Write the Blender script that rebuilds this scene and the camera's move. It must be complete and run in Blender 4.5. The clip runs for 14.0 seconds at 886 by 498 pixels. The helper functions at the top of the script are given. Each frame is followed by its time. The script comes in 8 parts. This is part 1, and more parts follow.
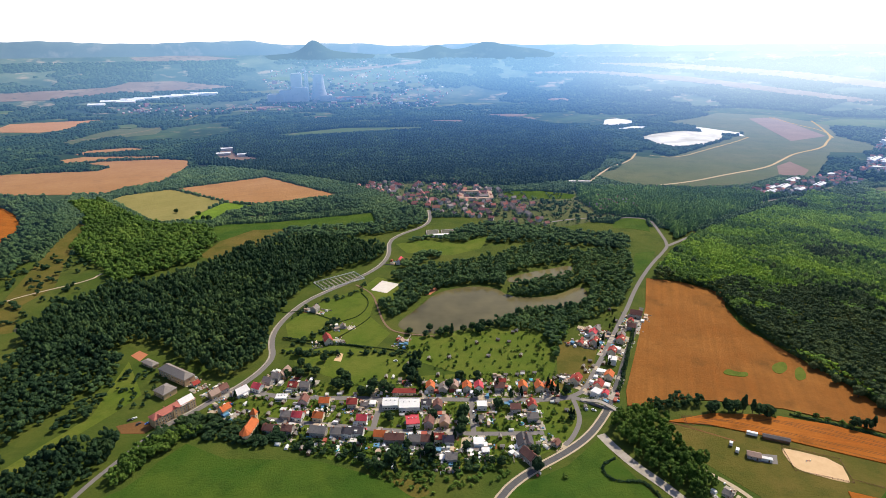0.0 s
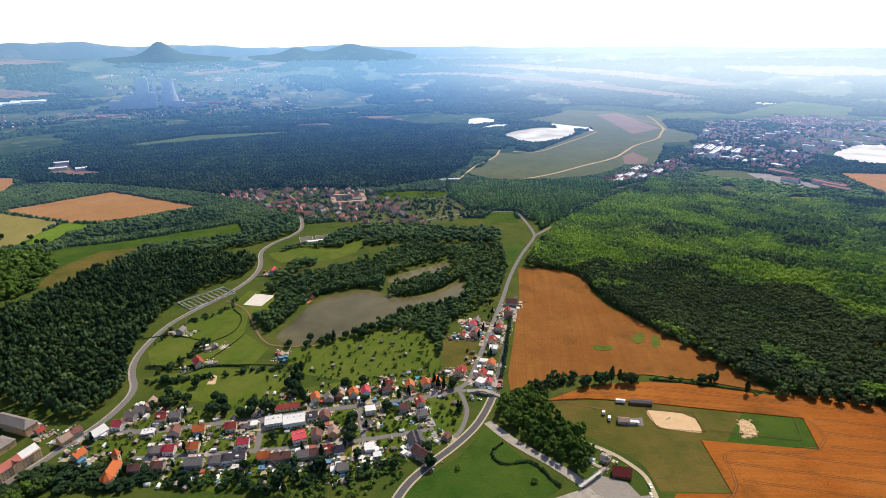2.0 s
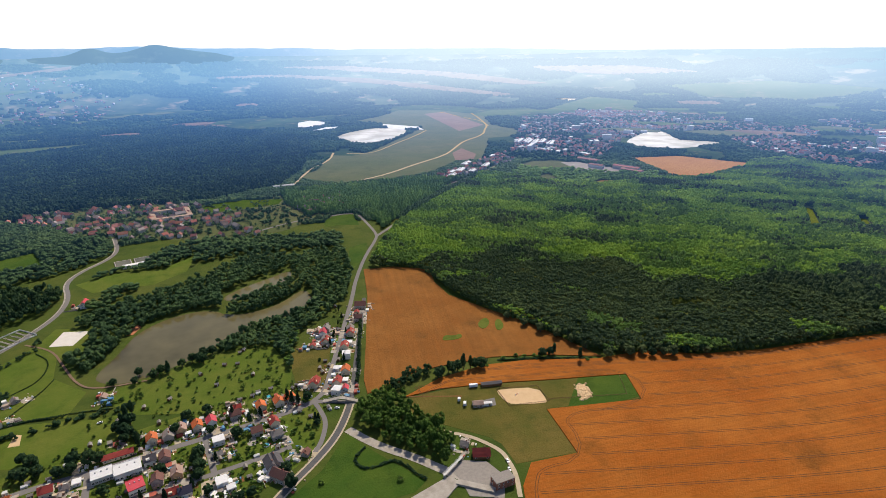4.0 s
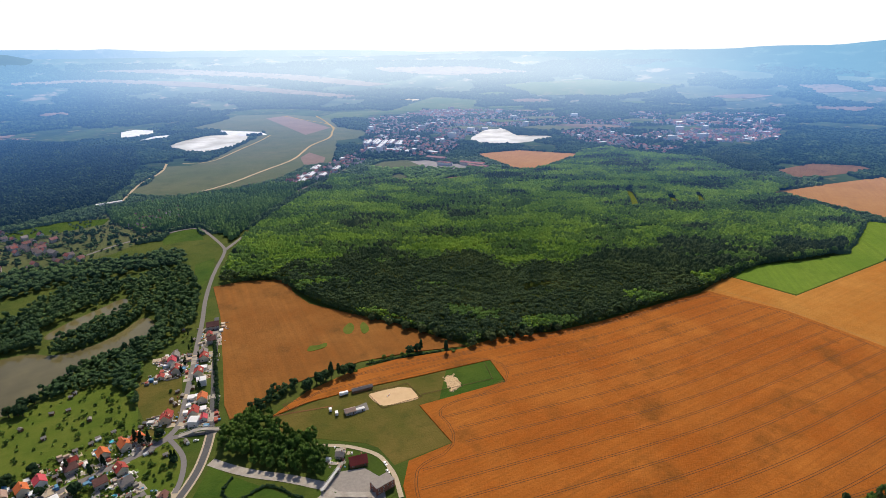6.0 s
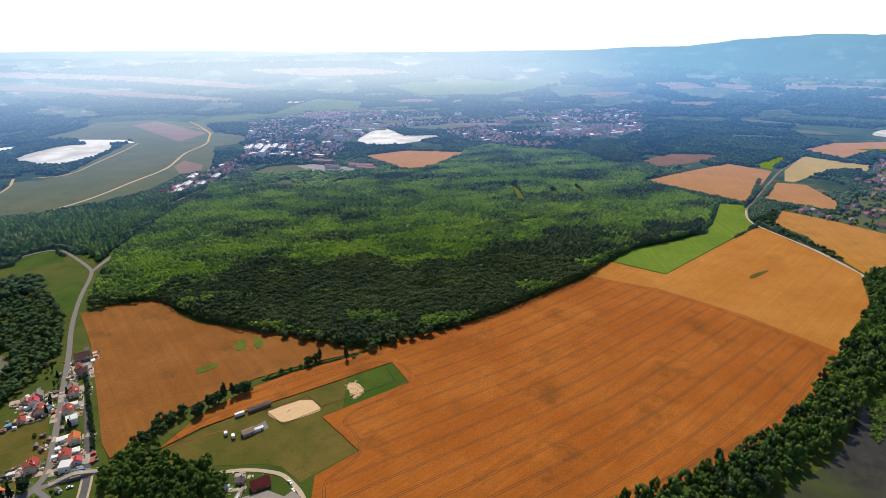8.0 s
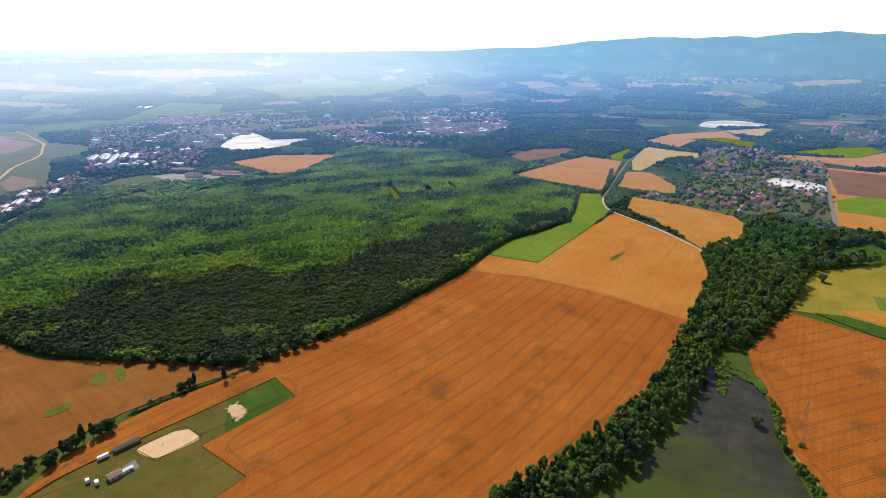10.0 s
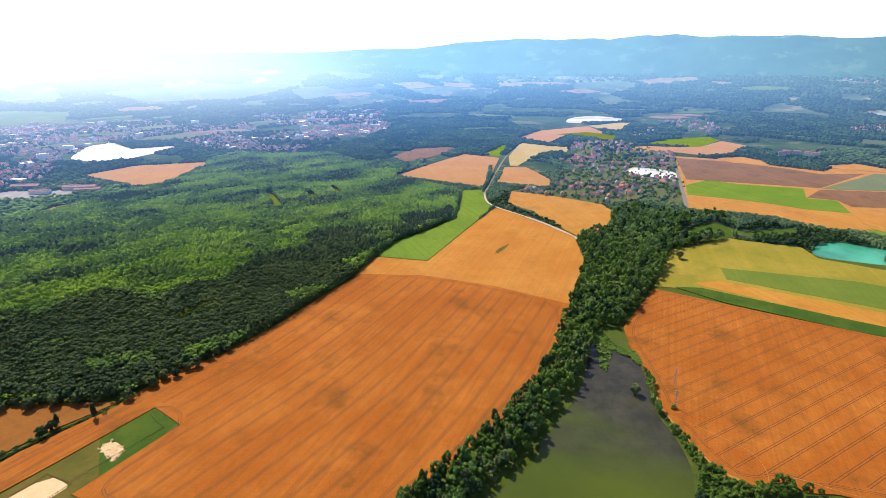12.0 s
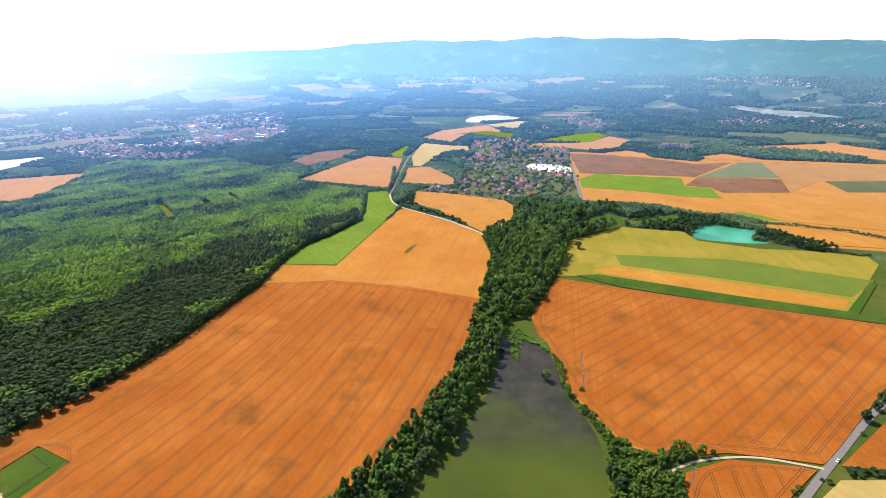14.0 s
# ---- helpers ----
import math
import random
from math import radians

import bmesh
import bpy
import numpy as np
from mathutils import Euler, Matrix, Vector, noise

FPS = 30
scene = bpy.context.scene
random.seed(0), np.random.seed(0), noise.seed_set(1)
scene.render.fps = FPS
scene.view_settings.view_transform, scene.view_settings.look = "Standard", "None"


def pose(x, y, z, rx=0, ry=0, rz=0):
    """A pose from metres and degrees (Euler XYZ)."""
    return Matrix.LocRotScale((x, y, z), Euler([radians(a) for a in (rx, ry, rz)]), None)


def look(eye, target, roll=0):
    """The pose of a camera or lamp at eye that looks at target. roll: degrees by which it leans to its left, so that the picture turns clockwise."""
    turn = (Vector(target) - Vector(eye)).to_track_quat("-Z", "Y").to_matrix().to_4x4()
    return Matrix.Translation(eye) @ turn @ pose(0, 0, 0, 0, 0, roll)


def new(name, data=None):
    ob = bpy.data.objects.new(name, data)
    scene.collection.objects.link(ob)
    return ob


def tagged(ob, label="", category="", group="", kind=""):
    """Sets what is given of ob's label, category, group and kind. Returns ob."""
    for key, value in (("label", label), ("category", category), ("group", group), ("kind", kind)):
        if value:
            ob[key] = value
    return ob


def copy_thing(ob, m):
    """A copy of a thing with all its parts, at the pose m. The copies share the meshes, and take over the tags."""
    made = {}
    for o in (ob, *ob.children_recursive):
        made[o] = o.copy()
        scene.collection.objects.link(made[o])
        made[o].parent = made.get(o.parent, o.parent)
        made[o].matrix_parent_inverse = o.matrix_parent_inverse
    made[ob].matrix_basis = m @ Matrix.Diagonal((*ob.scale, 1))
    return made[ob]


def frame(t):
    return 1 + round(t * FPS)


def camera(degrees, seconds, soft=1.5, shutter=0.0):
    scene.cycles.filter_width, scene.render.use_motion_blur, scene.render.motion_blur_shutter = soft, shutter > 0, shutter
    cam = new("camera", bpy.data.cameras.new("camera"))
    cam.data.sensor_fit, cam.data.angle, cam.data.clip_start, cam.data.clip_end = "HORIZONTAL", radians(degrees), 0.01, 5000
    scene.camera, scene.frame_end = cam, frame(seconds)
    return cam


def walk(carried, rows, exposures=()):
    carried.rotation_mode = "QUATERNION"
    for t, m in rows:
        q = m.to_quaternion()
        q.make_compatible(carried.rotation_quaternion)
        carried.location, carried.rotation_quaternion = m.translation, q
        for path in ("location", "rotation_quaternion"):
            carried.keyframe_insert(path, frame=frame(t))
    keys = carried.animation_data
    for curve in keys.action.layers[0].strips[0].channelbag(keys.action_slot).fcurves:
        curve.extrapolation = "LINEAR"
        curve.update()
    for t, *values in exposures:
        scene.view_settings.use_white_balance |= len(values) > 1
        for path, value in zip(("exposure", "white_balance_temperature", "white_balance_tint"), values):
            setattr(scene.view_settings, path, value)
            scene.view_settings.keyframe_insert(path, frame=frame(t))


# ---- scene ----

# ---- camera ----
cam = camera(77.3, 14.0, soft=0.75)
# seconds, place, then yaw, pitch and lean in degrees
ROWS = [
    (0.0, 0.0, 0.0, 300.0, 0.02, -20.00, -0.48),
    (0.5, 0.6, 0.7, 299.3, -1.70, -19.97, -0.44),
    (1.0, 1.1, 1.5, 298.7, -4.60, -19.93, -0.42),
    (1.5, 1.7, 2.2, 298.1, -8.69, -19.90, -0.43),
    (2.0, 2.3, 2.8, 297.5, -13.30, -19.86, -0.43),
    (2.5, 2.8, 3.5, 297.0, -17.70, -19.84, -0.39),
    (3.0, 3.4, 4.0, 296.6, -21.98, -19.82, -0.39),
    (3.5, 4.0, 4.6, 296.3, -26.08, -19.82, -0.41),
    (6.0, 6.6, 7.3, 294.9, -45.73, -19.74, -0.40),
    (6.5, 7.2, 7.8, 294.7, -48.49, -19.75, -0.43),
    (7.0, 7.9, 8.2, 294.6, -51.47, -19.73, -0.39),
    (7.5, 8.6, 8.5, 294.6, -54.30, -19.72, -0.39),
    (10.0, 12.2, 9.4, 294.6, -70.32, -19.72, -0.21),
    (10.5, 12.8, 9.6, 294.5, -73.62, -19.70, -0.24),
    (11.0, 13.3, 9.8, 294.4, -76.66, -19.70, -0.26),
    (11.5, 13.7, 10.0, 294.2, -79.55, -19.67, -0.25),
    (12.0, 14.0, 10.1, 294.0, -82.49, -19.66, -0.24),
    (12.5, 14.1, 10.3, 293.8, -85.13, -19.63, -0.27),
    (13.0, 14.1, 10.4, 293.5, -87.33, -19.63, -0.24),
    (13.5, 14.2, 10.5, 293.3, -90.14, -19.62, -0.21),
    (14.0, 14.2, 10.6, 293.0, -92.52, -19.57, -0.23),
]
EXPOSURES = [(0.0, 0.40), (3.0, 0.2), (7.0, 0.12), (10.5, 0.28), (11.5, 0.6), (12.5, 0.77), (14.0, 0.89)]
walk(cam, [(t, pose(x, y, z, 0, 0, yaw) @ pose(0, 0, 0, 90 + pitch, 0, 0) @ pose(0, 0, 0, 0, 0, lean)) for t, x, y, z, yaw, pitch, lean in ROWS], EXPOSURES)

# ---- world, sun ----
SUN_AZ, SUN_EL = 44.0, 48.0
world = bpy.data.worlds.new("sky")
scene.world = world
world.use_nodes = True
wn = world.node_tree.nodes
sky = wn.new("ShaderNodeTexSky")
sky.sky_type = "NISHITA"
sky.sun_disc = False
sky.sun_elevation, sky.sun_rotation = radians(SUN_EL), radians(SUN_AZ)
sky.altitude, sky.air_density, sky.dust_density, sky.ozone_density = 300, 0.5, 1.2, 2.0
wn["Background"].inputs["Strength"].default_value = 0.15
# white haze low in the sky, the same all round
side = wn.new("ShaderNodeTexCoord")
height = wn.new("ShaderNodeSeparateXYZ")
veil = wn.new("ShaderNodeMapRange")
veil.interpolation_type = "SMOOTHSTEP"
for i, v in enumerate((0.06, 0.26, 1.0, 0.0)):
    veil.inputs[i + 1].default_value = v
haze = wn.new("ShaderNodeMix")
haze.data_type = "RGBA"
haze.inputs[7].default_value = (6.8, 6.8, 6.75, 1)
wl = world.node_tree.links
wl.new(side.outputs["Generated"], height.inputs[0])
wl.new(height.outputs[2], veil.inputs[0])
wl.new(veil.outputs[0], haze.inputs[0])
wl.new(sky.outputs[0], haze.inputs[6])
wl.new(haze.outputs[2], wn["Background"].inputs["Color"])

sun = new("sun", bpy.data.lights.new("sun", "SUN"))
sun.data.energy, sun.data.angle, sun.data.color = 3.8, radians(0.6), (1.0, 0.87, 0.69)
sun.matrix_world = look((2000 * math.sin(radians(SUN_AZ)), 2000 * math.cos(radians(SUN_AZ)), 2000 * math.tan(radians(SUN_EL))), (0, 0, 0))


# ---- materials ----
def shader(name, rough=0.9, spec=0.2):
    m = bpy.data.materials.new(name)
    m.use_nodes = True
    b = m.node_tree.nodes["Principled BSDF"]
    b.inputs["Roughness"].default_value = rough
    b.inputs["Specular IOR Level"].default_value = spec
    return m, m.node_tree, b


def node(tree, kind, **values):
    n = tree.nodes.new(kind)
    for k, v in values.items():
        n.inputs[k.replace("_", " ")].default_value = v
    return n


def mixer(tree, fac, a, b, blend="MIX"):
    n = tree.nodes.new("ShaderNodeMix")
    n.data_type, n.blend_type = "RGBA", blend
    for socket, value in ((n.inputs[0], fac), (n.inputs[6], a), (n.inputs[7], b)):
        if isinstance(value, bpy.types.NodeSocket):
            tree.links.new(value, socket)
        elif isinstance(value, float):
            socket.default_value = value
        else:
            socket.default_value = (*value, 1)
    return n.outputs[2]


def noise_out(tree, scale, detail=4.0, rough=0.6, stretch=None, turn=0.0, low=0.35, high=0.65):
    pos = tree.nodes.new("ShaderNodeNewGeometry").outputs["Position"]
    if stretch or turn:
        mp = tree.nodes.new("ShaderNodeMapping")
        mp.vector_type = "TEXTURE"
        mp.inputs["Rotation"].default_value = (0, 0, radians(turn))
        mp.inputs["Scale"].default_value = (*(stretch or (1, 1)), 1)
        tree.links.new(pos, mp.inputs[0])
        pos = mp.outputs[0]
    n = node(tree, "ShaderNodeTexNoise", Scale=scale, Detail=detail, Roughness=rough)
    tree.links.new(pos, n.inputs["Vector"])
    r = tree.nodes.new("ShaderNodeMapRange")
    r.inputs[1].default_value, r.inputs[2].default_value = low, high
    tree.links.new(n.outputs["Fac"], r.inputs[0])
    return r.outputs[0]


def bump(tree, b, height, strength, distance):
    n = node(tree, "ShaderNodeBump", Strength=strength, Distance=distance)
    tree.links.new(height, n.inputs["Height"])
    tree.links.new(n.outputs[0], b.inputs["Normal"])


def paint_haze(t, b, gain=1.0):
    """Haze painted as blue emission on far surfaces: stronger with distance, whiter below the sun."""
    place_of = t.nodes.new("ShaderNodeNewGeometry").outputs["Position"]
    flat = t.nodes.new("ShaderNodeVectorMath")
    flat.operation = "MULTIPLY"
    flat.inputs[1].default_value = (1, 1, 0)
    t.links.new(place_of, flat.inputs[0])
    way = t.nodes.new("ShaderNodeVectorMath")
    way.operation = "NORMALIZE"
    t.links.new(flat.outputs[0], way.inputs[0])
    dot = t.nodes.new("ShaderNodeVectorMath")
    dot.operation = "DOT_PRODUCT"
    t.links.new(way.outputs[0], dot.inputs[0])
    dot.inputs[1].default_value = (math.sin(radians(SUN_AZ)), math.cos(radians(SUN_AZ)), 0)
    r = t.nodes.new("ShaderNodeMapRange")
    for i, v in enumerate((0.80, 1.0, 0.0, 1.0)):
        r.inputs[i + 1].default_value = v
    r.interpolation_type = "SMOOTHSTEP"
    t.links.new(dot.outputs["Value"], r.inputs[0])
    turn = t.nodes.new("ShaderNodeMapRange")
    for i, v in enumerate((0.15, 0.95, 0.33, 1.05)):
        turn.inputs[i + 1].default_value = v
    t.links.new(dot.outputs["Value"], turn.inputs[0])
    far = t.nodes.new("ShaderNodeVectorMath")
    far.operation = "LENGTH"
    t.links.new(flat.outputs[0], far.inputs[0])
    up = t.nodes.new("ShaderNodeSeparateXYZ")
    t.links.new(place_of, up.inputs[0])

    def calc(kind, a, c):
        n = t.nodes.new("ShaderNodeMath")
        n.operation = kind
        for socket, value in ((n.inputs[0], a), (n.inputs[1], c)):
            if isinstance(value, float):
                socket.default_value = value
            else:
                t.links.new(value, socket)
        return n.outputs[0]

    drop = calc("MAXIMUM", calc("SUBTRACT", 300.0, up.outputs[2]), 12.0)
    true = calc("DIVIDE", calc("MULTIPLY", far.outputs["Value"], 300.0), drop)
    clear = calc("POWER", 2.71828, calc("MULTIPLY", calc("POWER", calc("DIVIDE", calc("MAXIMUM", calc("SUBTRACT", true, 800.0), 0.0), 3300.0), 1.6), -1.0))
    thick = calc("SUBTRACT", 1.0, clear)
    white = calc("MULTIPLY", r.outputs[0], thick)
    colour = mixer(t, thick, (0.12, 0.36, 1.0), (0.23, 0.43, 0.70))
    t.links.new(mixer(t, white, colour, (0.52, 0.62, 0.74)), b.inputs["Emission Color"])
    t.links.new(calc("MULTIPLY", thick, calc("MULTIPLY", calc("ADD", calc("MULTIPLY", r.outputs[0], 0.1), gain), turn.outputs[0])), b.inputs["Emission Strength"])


def crop(name, main, pale, dark, turn=0.0, rows=3.0, stain=0.5, far=False):
    """A field crop: drill rows along one way, pale and dark stands, fine grain; far paints haze on."""
    m, t, b = shader(name, 0.95, 0.1)
    c = mixer(t, noise_out(t, 0.012, 5, 0.6, low=0.4, high=0.7), main, pale)
    k = t.nodes.new("ShaderNodeMath")
    k.operation = "MULTIPLY"
    t.links.new(noise_out(t, 0.02, 6, 0.65, low=0.54, high=0.70), k.inputs[0])
    k.inputs[1].default_value = stain
    c = mixer(t, k.outputs[0], c, dark)
    k2 = t.nodes.new("ShaderNodeMath")
    k2.operation = "MULTIPLY"
    t.links.new(noise_out(t, 1.0 / rows, 3, 0.6, stretch=(60, 1), turn=turn, low=0.3, high=0.75), k2.inputs[0])
    k2.inputs[1].default_value = 0.5
    c = mixer(t, k2.outputs[0], c, dark)
    k4 = t.nodes.new("ShaderNodeMath")
    k4.operation = "MULTIPLY"
    t.links.new(noise_out(t, 0.09, 6, 0.75, low=0.42, high=0.75), k4.inputs[0])
    k4.inputs[1].default_value = 0.42
    c = mixer(t, k4.outputs[0], c, dark)
    grain = noise_out(t, 0.6, 4, 0.7, low=0.3, high=0.7)
    k3 = t.nodes.new("ShaderNodeMath")
    k3.operation = "MULTIPLY"
    t.links.new(grain, k3.inputs[0])
    k3.inputs[1].default_value = 0.36
    c = mixer(t, k3.outputs[0], c, pale)
    t.links.new(c, b.inputs["Base Color"])
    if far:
        paint_haze(t, b)
    bump(t, b, grain, 0.5, 0.5)
    return m


def grass(name, main, dry, dark, patch=0.02, far=False):
    m, t, b = shader(name, 0.95, 0.1)
    c = mixer(t, noise_out(t, patch, 6, 0.65, low=0.4, high=0.68), main, dry)
    c = mixer(t, noise_out(t, patch * 2.7, 6, 0.7, low=0.5, high=0.8), c, dark)
    fine = noise_out(t, 0.5, 5, 0.7, low=0.25, high=0.75)
    k = t.nodes.new("ShaderNodeMath")
    k.operation = "MULTIPLY"
    t.links.new(fine, k.inputs[0])
    k.inputs[1].default_value = 0.35
    c = mixer(t, k.outputs[0], c, dark)
    t.links.new(c, b.inputs["Base Color"])
    # haze for distant pasture, painted as emission
    if far:
        paint_haze(t, b)
    bump(t, b, fine, 0.6, 0.6)
    return m


def leaves(name, tones, spot, far=False, lift=0.3):
    """Foliage: each clump a tone of its own, stands of trees vary over tens of metres, leaf grain on top; far paints
    haze on.
    """
    m, t, b = shader(name, 0.9, 0.06)
    g = t.nodes.new("ShaderNodeNewGeometry")
    ramp = t.nodes.new("ShaderNodeValToRGB")
    ramp.color_ramp.elements[0].color = (*tones[0], 1)
    ramp.color_ramp.elements[1].color = (*tones[2], 1)
    e = ramp.color_ramp.elements.new(0.5)
    e.color = (*tones[1], 1)
    add = t.nodes.new("ShaderNodeMath")
    add.operation = "MULTIPLY_ADD"
    t.links.new(g.outputs["Random Per Island"], add.inputs[0])
    add.inputs[1].default_value = 0.4
    stand = noise_out(t, 0.025, 6, 0.8, low=0.36, high=0.66)
    wide = noise_out(t, 0.006, 4, 0.6, low=0.35, high=0.65)
    both = t.nodes.new("ShaderNodeMath")
    both.operation = "MULTIPLY_ADD"
    t.links.new(wide, both.inputs[0])
    both.inputs[1].default_value = 0.8
    t.links.new(stand, both.inputs[2])
    half = t.nodes.new("ShaderNodeMath")
    half.operation = "MULTIPLY_ADD"
    t.links.new(both.outputs[0], half.inputs[0])
    half.inputs[1].default_value = 0.72
    half.inputs[2].default_value = -0.40
    t.links.new(half.outputs[0], add.inputs[2])
    t.links.new(add.outputs[0], ramp.inputs[0])
    fine = noise_out(t, 1.3, 3, 0.75, low=0.32, high=0.68)
    k = t.nodes.new("ShaderNodeMath")
    k.operation = "MULTIPLY"
    t.links.new(fine, k.inputs[0])
    k.inputs[1].default_value = 0.7
    c = mixer(t, k.outputs[0], ramp.outputs[0], spot)
    t.links.new(c, b.inputs["Base Color"])
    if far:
        paint_haze(t, b)
    raised = t.nodes.new("ShaderNodeVectorMath")
    raised.operation = "ADD"
    t.links.new(g.outputs["Normal"], raised.inputs[0])
    raised.inputs[1].default_value = (0, 0, lift)
    unit = t.nodes.new("ShaderNodeVectorMath")
    unit.operation = "NORMALIZE"
    t.links.new(raised.outputs[0], unit.inputs[0])
    rough = node(t, "ShaderNodeBump", Strength=1.0, Distance=0.8)
    t.links.new(fine, rough.inputs["Height"])
    t.links.new(unit.outputs[0], rough.inputs["Normal"])
    t.links.new(rough.outputs[0], b.inputs["Normal"])
    return m


def plain(name, a, c2, scale=0.6, rough=0.85, spec=0.3, relief=0.2):
    m, t, b = shader(name, rough, spec)
    n1 = noise_out(t, scale, 5, 0.65, low=0.3, high=0.7)
    c = mixer(t, n1, a, c2)
    t.links.new(c, b.inputs["Base Color"])
    bump(t, b, n1, relief, 0.1)
    return m


def water(name, deep, rough=0.06, spec=0.5):
    m, t, b = shader(name, rough, spec)
    c = mixer(t, noise_out(t, 0.011, 4, 0.55), deep, tuple(v * 0.5 for v in deep))
    t.links.new(c, b.inputs["Base Color"])
    b.inputs["IOR"].default_value = 1.33
    bump(t, b, noise_out(t, 0.5, 4, 0.6), 0.06, 0.3)
    return m


def pond_water():
    """Still water: grey-brown at the head, green lower down, the border broken by noise."""
    m, t, b = shader("pond_water", 0.07, 0.22)
    pos = t.nodes.new("ShaderNodeNewGeometry").outputs["Position"]
    along = t.nodes.new("ShaderNodeVectorMath")
    along.operation = "DOT_PRODUCT"
    along.inputs[1].default_value = (0.93, -0.36, 0)
    t.links.new(pos, along.inputs[0])
    wisp = t.nodes.new("ShaderNodeMath")
    wisp.operation = "MULTIPLY_ADD"
    t.links.new(noise_out(t, 0.014, 5, 0.6, stretch=(1.0, 2.5), turn=-20, low=0.2, high=0.8), wisp.inputs[0])
    wisp.inputs[1].default_value = 130.0
    t.links.new(along.outputs["Value"], wisp.inputs[2])
    head_to_foot = t.nodes.new("ShaderNodeMapRange")
    for i, v in enumerate((400.0, 520.0, 1.0, 0.0)):
        head_to_foot.inputs[i + 1].default_value = v
    head_to_foot.interpolation_type = "SMOOTHSTEP"
    t.links.new(wisp.outputs[0], head_to_foot.inputs[0])
    head = mixer(t, noise_out(t, 0.05, 6, 0.7, low=0.4, high=0.72), (0.032, 0.032, 0.026), (0.06, 0.056, 0.042))
    foot = mixer(t, noise_out(t, 0.011, 4, 0.55), (0.066, 0.09, 0.012), (0.048, 0.068, 0.010))
    t.links.new(mixer(t, head_to_foot.outputs[0], head, foot), b.inputs["Base Color"])
    b.inputs["IOR"].default_value = 1.33
    bump(t, b, noise_out(t, 0.5, 4, 0.6), 0.05, 0.3)
    return m


WHEAT = crop("wheat", (0.315, 0.083, 0.008), (0.43, 0.148, 0.023), (0.115, 0.045, 0.009), turn=-14, stain=0.9)
WHEAT2 = crop("wheat_ripe", (0.40, 0.145, 0.02), (0.50, 0.23, 0.05), (0.20, 0.095, 0.018), turn=-14, rows=4)
WHEATN = crop("wheat_rust", (0.225, 0.08, 0.014), (0.30, 0.13, 0.03), (0.11, 0.05, 0.013), turn=70, rows=5, stain=0.9)
# far=True: a haze glow is painted over the crop's own colour
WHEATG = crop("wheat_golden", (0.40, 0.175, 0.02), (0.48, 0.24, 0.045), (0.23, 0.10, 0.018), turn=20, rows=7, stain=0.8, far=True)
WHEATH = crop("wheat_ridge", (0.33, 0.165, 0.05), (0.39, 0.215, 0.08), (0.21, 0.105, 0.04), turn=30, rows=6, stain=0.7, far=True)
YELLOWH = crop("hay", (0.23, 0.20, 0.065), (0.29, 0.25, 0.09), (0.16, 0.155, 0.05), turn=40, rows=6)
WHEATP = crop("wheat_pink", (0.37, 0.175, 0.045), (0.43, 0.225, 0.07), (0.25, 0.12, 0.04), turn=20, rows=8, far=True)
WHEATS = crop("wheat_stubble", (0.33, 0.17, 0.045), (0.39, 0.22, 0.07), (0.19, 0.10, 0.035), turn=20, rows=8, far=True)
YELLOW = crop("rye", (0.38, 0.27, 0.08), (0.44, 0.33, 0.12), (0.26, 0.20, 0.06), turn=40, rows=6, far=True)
YELLOWGRN = crop("mustard", (0.235, 0.195, 0.022), (0.34, 0.25, 0.04), (0.12, 0.145, 0.018), turn=-8, rows=9, stain=0.9)
GREENCROP = crop("clover", (0.11, 0.20, 0.018), (0.17, 0.25, 0.028), (0.055, 0.11, 0.014), turn=30, rows=6)
GREENCROP2 = crop("clover_band", (0.10, 0.155, 0.02), (0.16, 0.19, 0.03), (0.07, 0.115, 0.016), turn=-8, rows=6)
GREENGREY = crop("oats", (0.12, 0.15, 0.065), (0.16, 0.18, 0.08), (0.09, 0.11, 0.05), turn=-8, rows=6, far=True)
SOIL = crop("ploughed_soil", (0.17, 0.084, 0.03), (0.23, 0.12, 0.045), (0.085, 0.042, 0.02), turn=10, rows=8, stain=0.9, far=True)
SOILP = crop("bare_soil", (0.20, 0.13, 0.085), (0.25, 0.17, 0.12), (0.14, 0.09, 0.06), turn=10, rows=8, far=True)
GRASSRICH = grass("grass_rich", (0.038, 0.088, 0.009), (0.078, 0.118, 0.014), (0.02, 0.05, 0.006))
GRASSLAWN = grass("grass_lawn", (0.085, 0.128, 0.014), (0.14, 0.155, 0.026), (0.05, 0.086, 0.01))
GRASSDRY = grass("grass_dry", (0.095, 0.092, 0.016), (0.165, 0.118, 0.03), (0.055, 0.066, 0.012))
GRASSFAR = grass("grass_pasture", (0.085, 0.105, 0.03), (0.125, 0.125, 0.045), (0.06, 0.075, 0.024), patch=0.008, far=True)
GROUND = grass("meadow_ground", (0.058, 0.092, 0.013), (0.105, 0.115, 0.022), (0.026, 0.05, 0.009), patch=0.012)
# far=True: foliage beyond 800 m carries a painted haze glow
LEAF = leaves("leaves_ash", ((0.059, 0.118, 0.025), (0.126, 0.224, 0.036), (0.252, 0.364, 0.062)), (0.053, 0.101, 0.021), lift=0.6)
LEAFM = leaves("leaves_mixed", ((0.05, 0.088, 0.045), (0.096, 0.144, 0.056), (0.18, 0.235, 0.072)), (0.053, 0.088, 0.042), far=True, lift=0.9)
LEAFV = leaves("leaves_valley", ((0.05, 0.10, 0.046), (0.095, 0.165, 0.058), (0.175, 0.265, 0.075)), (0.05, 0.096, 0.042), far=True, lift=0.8)
